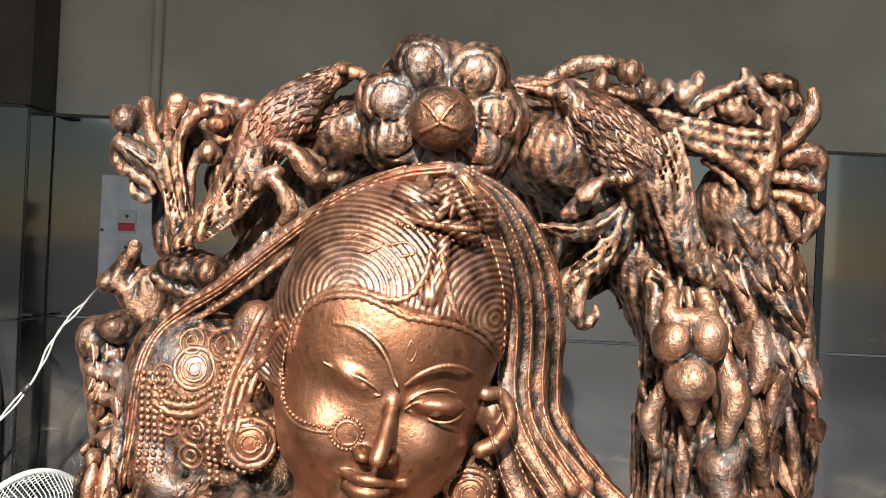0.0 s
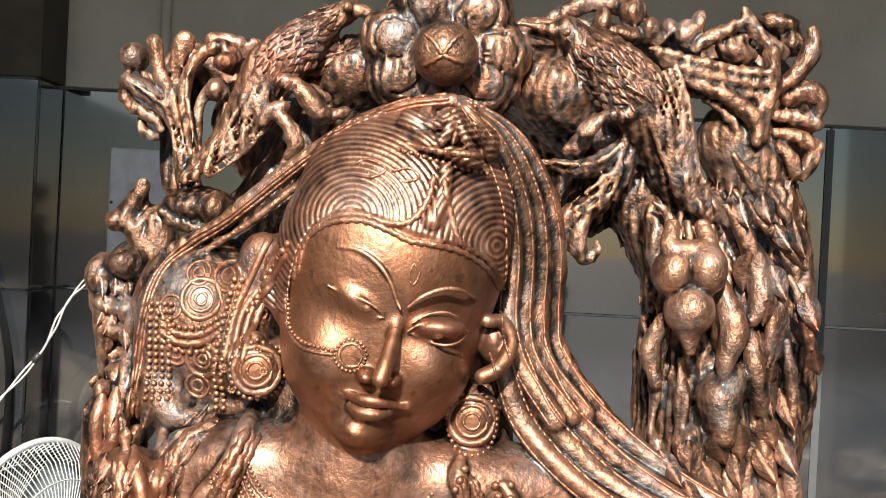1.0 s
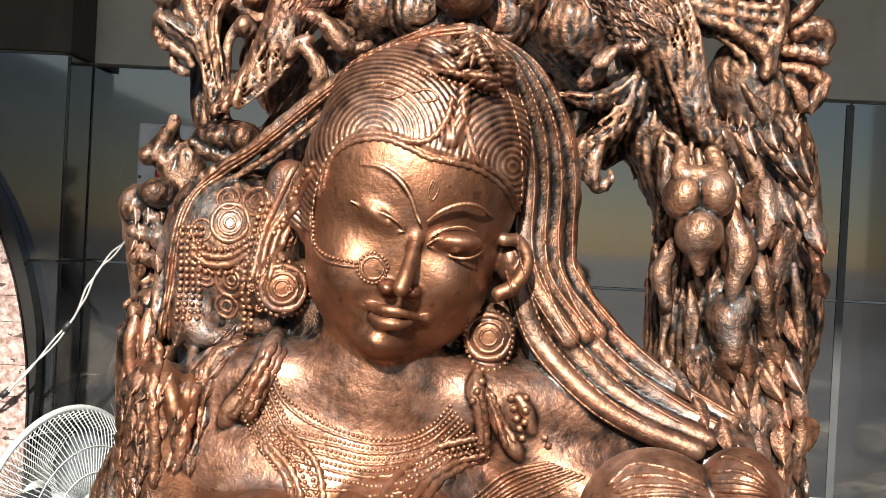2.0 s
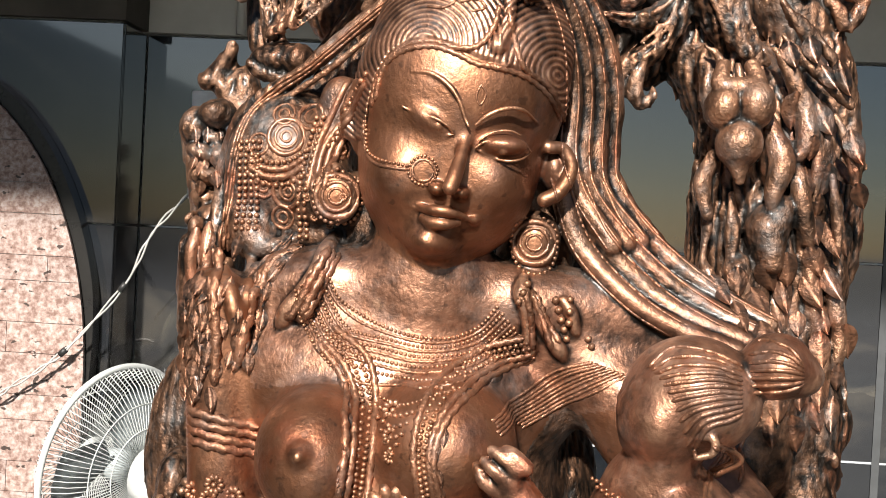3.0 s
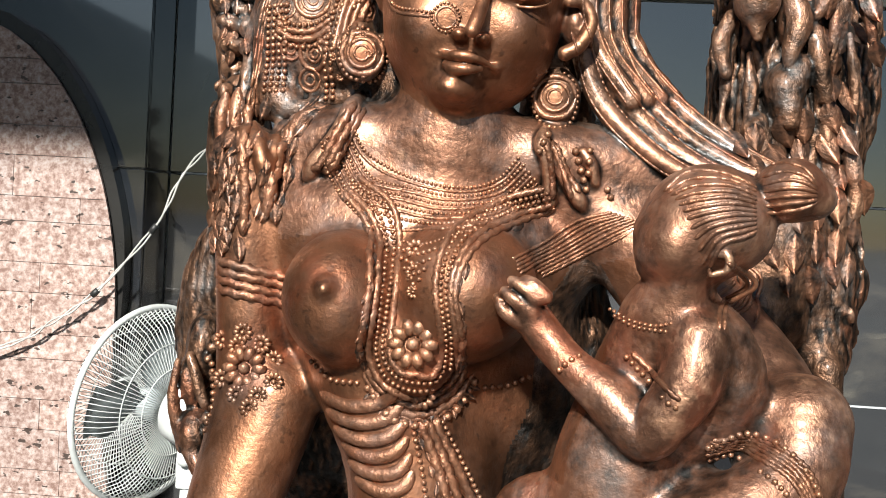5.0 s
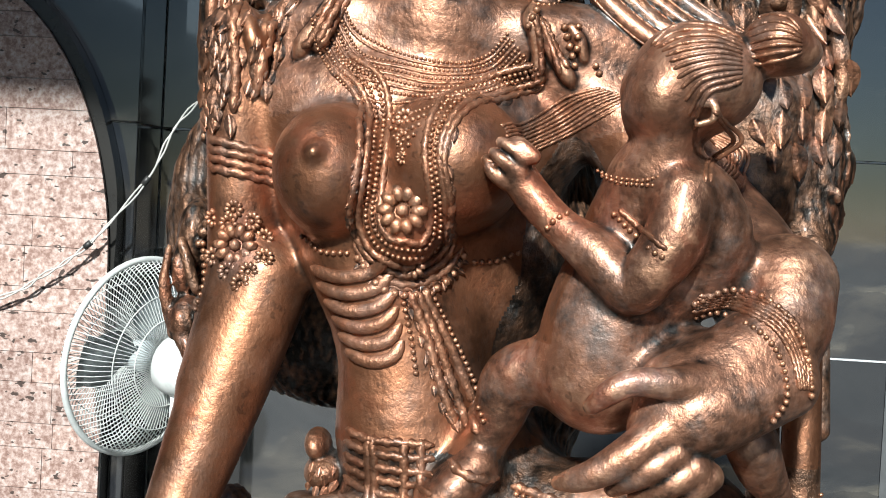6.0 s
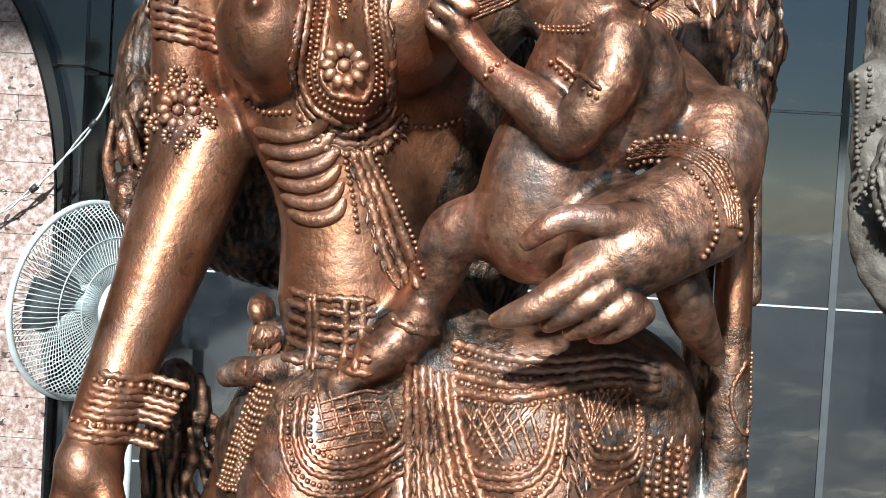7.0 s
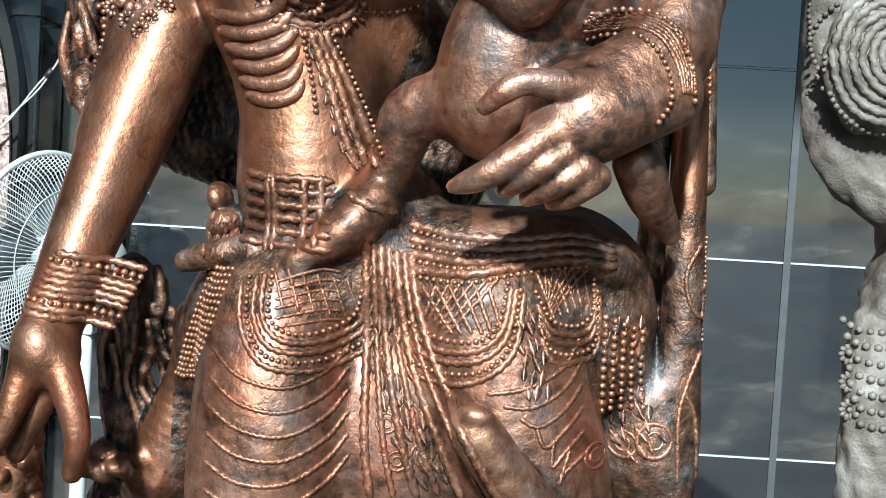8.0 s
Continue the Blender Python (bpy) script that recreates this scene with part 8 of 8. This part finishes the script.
beads([(39.9, 84.3), (40.4, 83.6), (42.5, 83.4), (45.2, 83.6)], 0.37)
beads([(40.1, 83), (40.5, 82.3), (42.6, 82.1), (45.3, 82.3)], 0.37)
rosette([(39.2, 90.2), (-34.4, 118.2)], 1.02)
rosette([(39.4, 87.9), (-34.4, 118.2)], 1.02)
rosette([(39.5, 85.6), (-34.4, 118.2)], 1.02)
rosette([(39.7, 83.3), (-34.4, 118.2)], 1.02)
verts, quads = body.skin()
pile.add(verts, quads=quads)
statue_grey = new("statue", pile.mesh("statue"))
statue_grey.data.materials.append(BRONZE)
tagged(statue_grey, "grey-brown weathered carved figure with a large ringed ornament", "statue")
plinth = part("pedestal", block(bmesh.new(), (0.45, 0.58, 0), (0.95, 1.08, 0.624), 0.01), BLACK)
tagged(plinth, "low dark stone block under the grey figure", "pedestal")


# ---- wall tiles and granite courses ----
def slab_mesh(name, w, h, d, material, bevel=0.0015):
    bm = block(bmesh.new(), (-w / 2, 0, -h / 2), (w / 2, d, h / 2))
    edges = [e for e in bm.edges if all(v.co.y < 1e-6 for v in e.verts)]
    bmesh.ops.bevel(bm, geom=edges, offset=bevel, segments=1, affect="EDGES")
    me = bpy.data.meshes.new(name)
    bm.to_mesh(me)
    bm.free()
    me.materials.append(material)
    return me


def tile_rows(x0, widths, y, parent, heights, facing=0):
    meshes = {}
    z = 0.0
    for h in heights:
        x = x0
        for w in widths:
            key = (w, h)
            if key not in meshes:
                meshes[key] = slab_mesh("tile", w - 0.004, h - 0.004, 0.014, TILE)
            ob = new("tile", meshes[key])
            ob.parent = parent
            if facing:
                ob.matrix_world = pose(y, x - w / 2, z + h / 2, 0, 0, 90)
            else:
                ob.matrix_world = pose(x + w / 2, y + random.uniform(0, 0.001), z + h / 2, random.uniform(-0.1, 0.1), 0, random.uniform(-0.1, 0.1))
            x += -w if facing else w
        z += h


tile_rows(SIDE, [0.895, 0.905, 0.60, 0.60, 0.60, 0.60], BACK, wall_back, [0.394, 0.486, 0.470, 0.468])
tile_rows(BACK, [0.155], SIDE, wall_side, [0.394, 0.486, 0.470, 0.468], facing=1)
tile_rows(SIDE - 2.4, [0.60, 0.60, 0.60, 0.60], FRONT, wall_side, [0.394, 0.486, 0.470, 0.468])
for z in (0.394, 0.880, 1.350):
    part("spacer_strip", block(bmesh.new(), (SIDE + 0.03, BACK - 0.0012, z - 0.0022), (3.38, BACK + 0.011, z + 0.0022)), JOINT, wall_back)

part("trim_strip", block(bmesh.new(), (0.869, BACK - 0.0035, 0.002), (0.887, BACK - 0.0014, 1.81), 0.0006), STRIP, wall_back)


def arch_x(z):
    """The outer edge of the rounded granite panel at a height."""
    if z <= 1.0:
        return SIDE - 0.037
    s = min(1.0, (z - 1.0) / 0.70)
    return SIDE - 0.037 - 0.45 * (1 - (1 - s ** 2.05) ** (1 / 2.05))


panel = tagged(new("granite_panel"), "round-headed panel of pink-grey speckled granite courses with black edging", "wall panel", kind="structure")
edge = [(arch_x(z), z) for z in np.linspace(0.0, 1.699, 60)] + [(SIDE - 0.55, 1.702), (SIDE - 1.6, 1.702)]
for name, grow, y0, y1, mat in (("edging", 0.024, FRONT - 0.045, FRONT - 0.0015, BLACK), ("bedding", -0.004, FRONT - 0.0505, FRONT - 0.0455, GROUT)):
    bm = bmesh.new()
    outline = [(x + grow * min(1, max(0, (z - 0.9) / 0.3)), z + grow * max(0, (z - 1.0) / 0.65)) for x, z in edge] + [(SIDE - 1.6, 0.0)]
    f = bm.faces.new([bm.verts.new((x, y0, z)) for x, z in outline])
    back = bmesh.ops.extrude_face_region(bm, geom=[f])["geom"]
    bmesh.ops.translate(bm, verts=[v for v in back if isinstance(v, bmesh.types.BMVert)], vec=(0, y1 - y0, 0))
    bmesh.ops.recalc_face_normals(bm, faces=bm.faces)
    part(name, bm, mat, panel)
z, row = 0.0, 0
rng = random.Random(4)
while z < 1.69:
    h = (0.095, 0.07, 0.095, 0.058)[row % 4]
    h = min(h, 1.696 - z)
    x_end = SIDE - 1.6
    cuts = [x_end]
    while cuts[-1] < SIDE:
        cuts.append(cuts[-1] + rng.uniform(0.38, 0.62))
    for a, b in zip(cuts, cuts[1:]):
        if a >= arch_x(z + h) - 0.01:
            continue
        lift = rng.uniform(0, 0.0008)
        corners = [(a + 0.0007, z + 0.0007)]
        if b >= arch_x(z + h):
            corners += [(min(b, arch_x(z + s * h)) - 0.0007, z + 0.0007 + s * (h - 0.0014)) for s in (0, 0.33, 0.66, 1)]
        else:
            corners += [(b - 0.0007, z + 0.0007), (b - 0.0007, z + h - 0.0007)]
        corners.append((a + 0.0007, z + h - 0.0007))
        bm = bmesh.new()
        f = bm.faces.new([bm.verts.new((x, FRONT - 0.06 + lift, zz)) for x, zz in corners])
        back = bmesh.ops.extrude_face_region(bm, geom=[f])["geom"]
        bmesh.ops.translate(bm, verts=[v for v in back if isinstance(v, bmesh.types.BMVert)], vec=(0, 0.0093 - lift, 0))
        bmesh.ops.recalc_face_normals(bm, faces=bm.faces)
        part("granite_slab", bm, GRANITE, panel)
    z += h
    row += 1
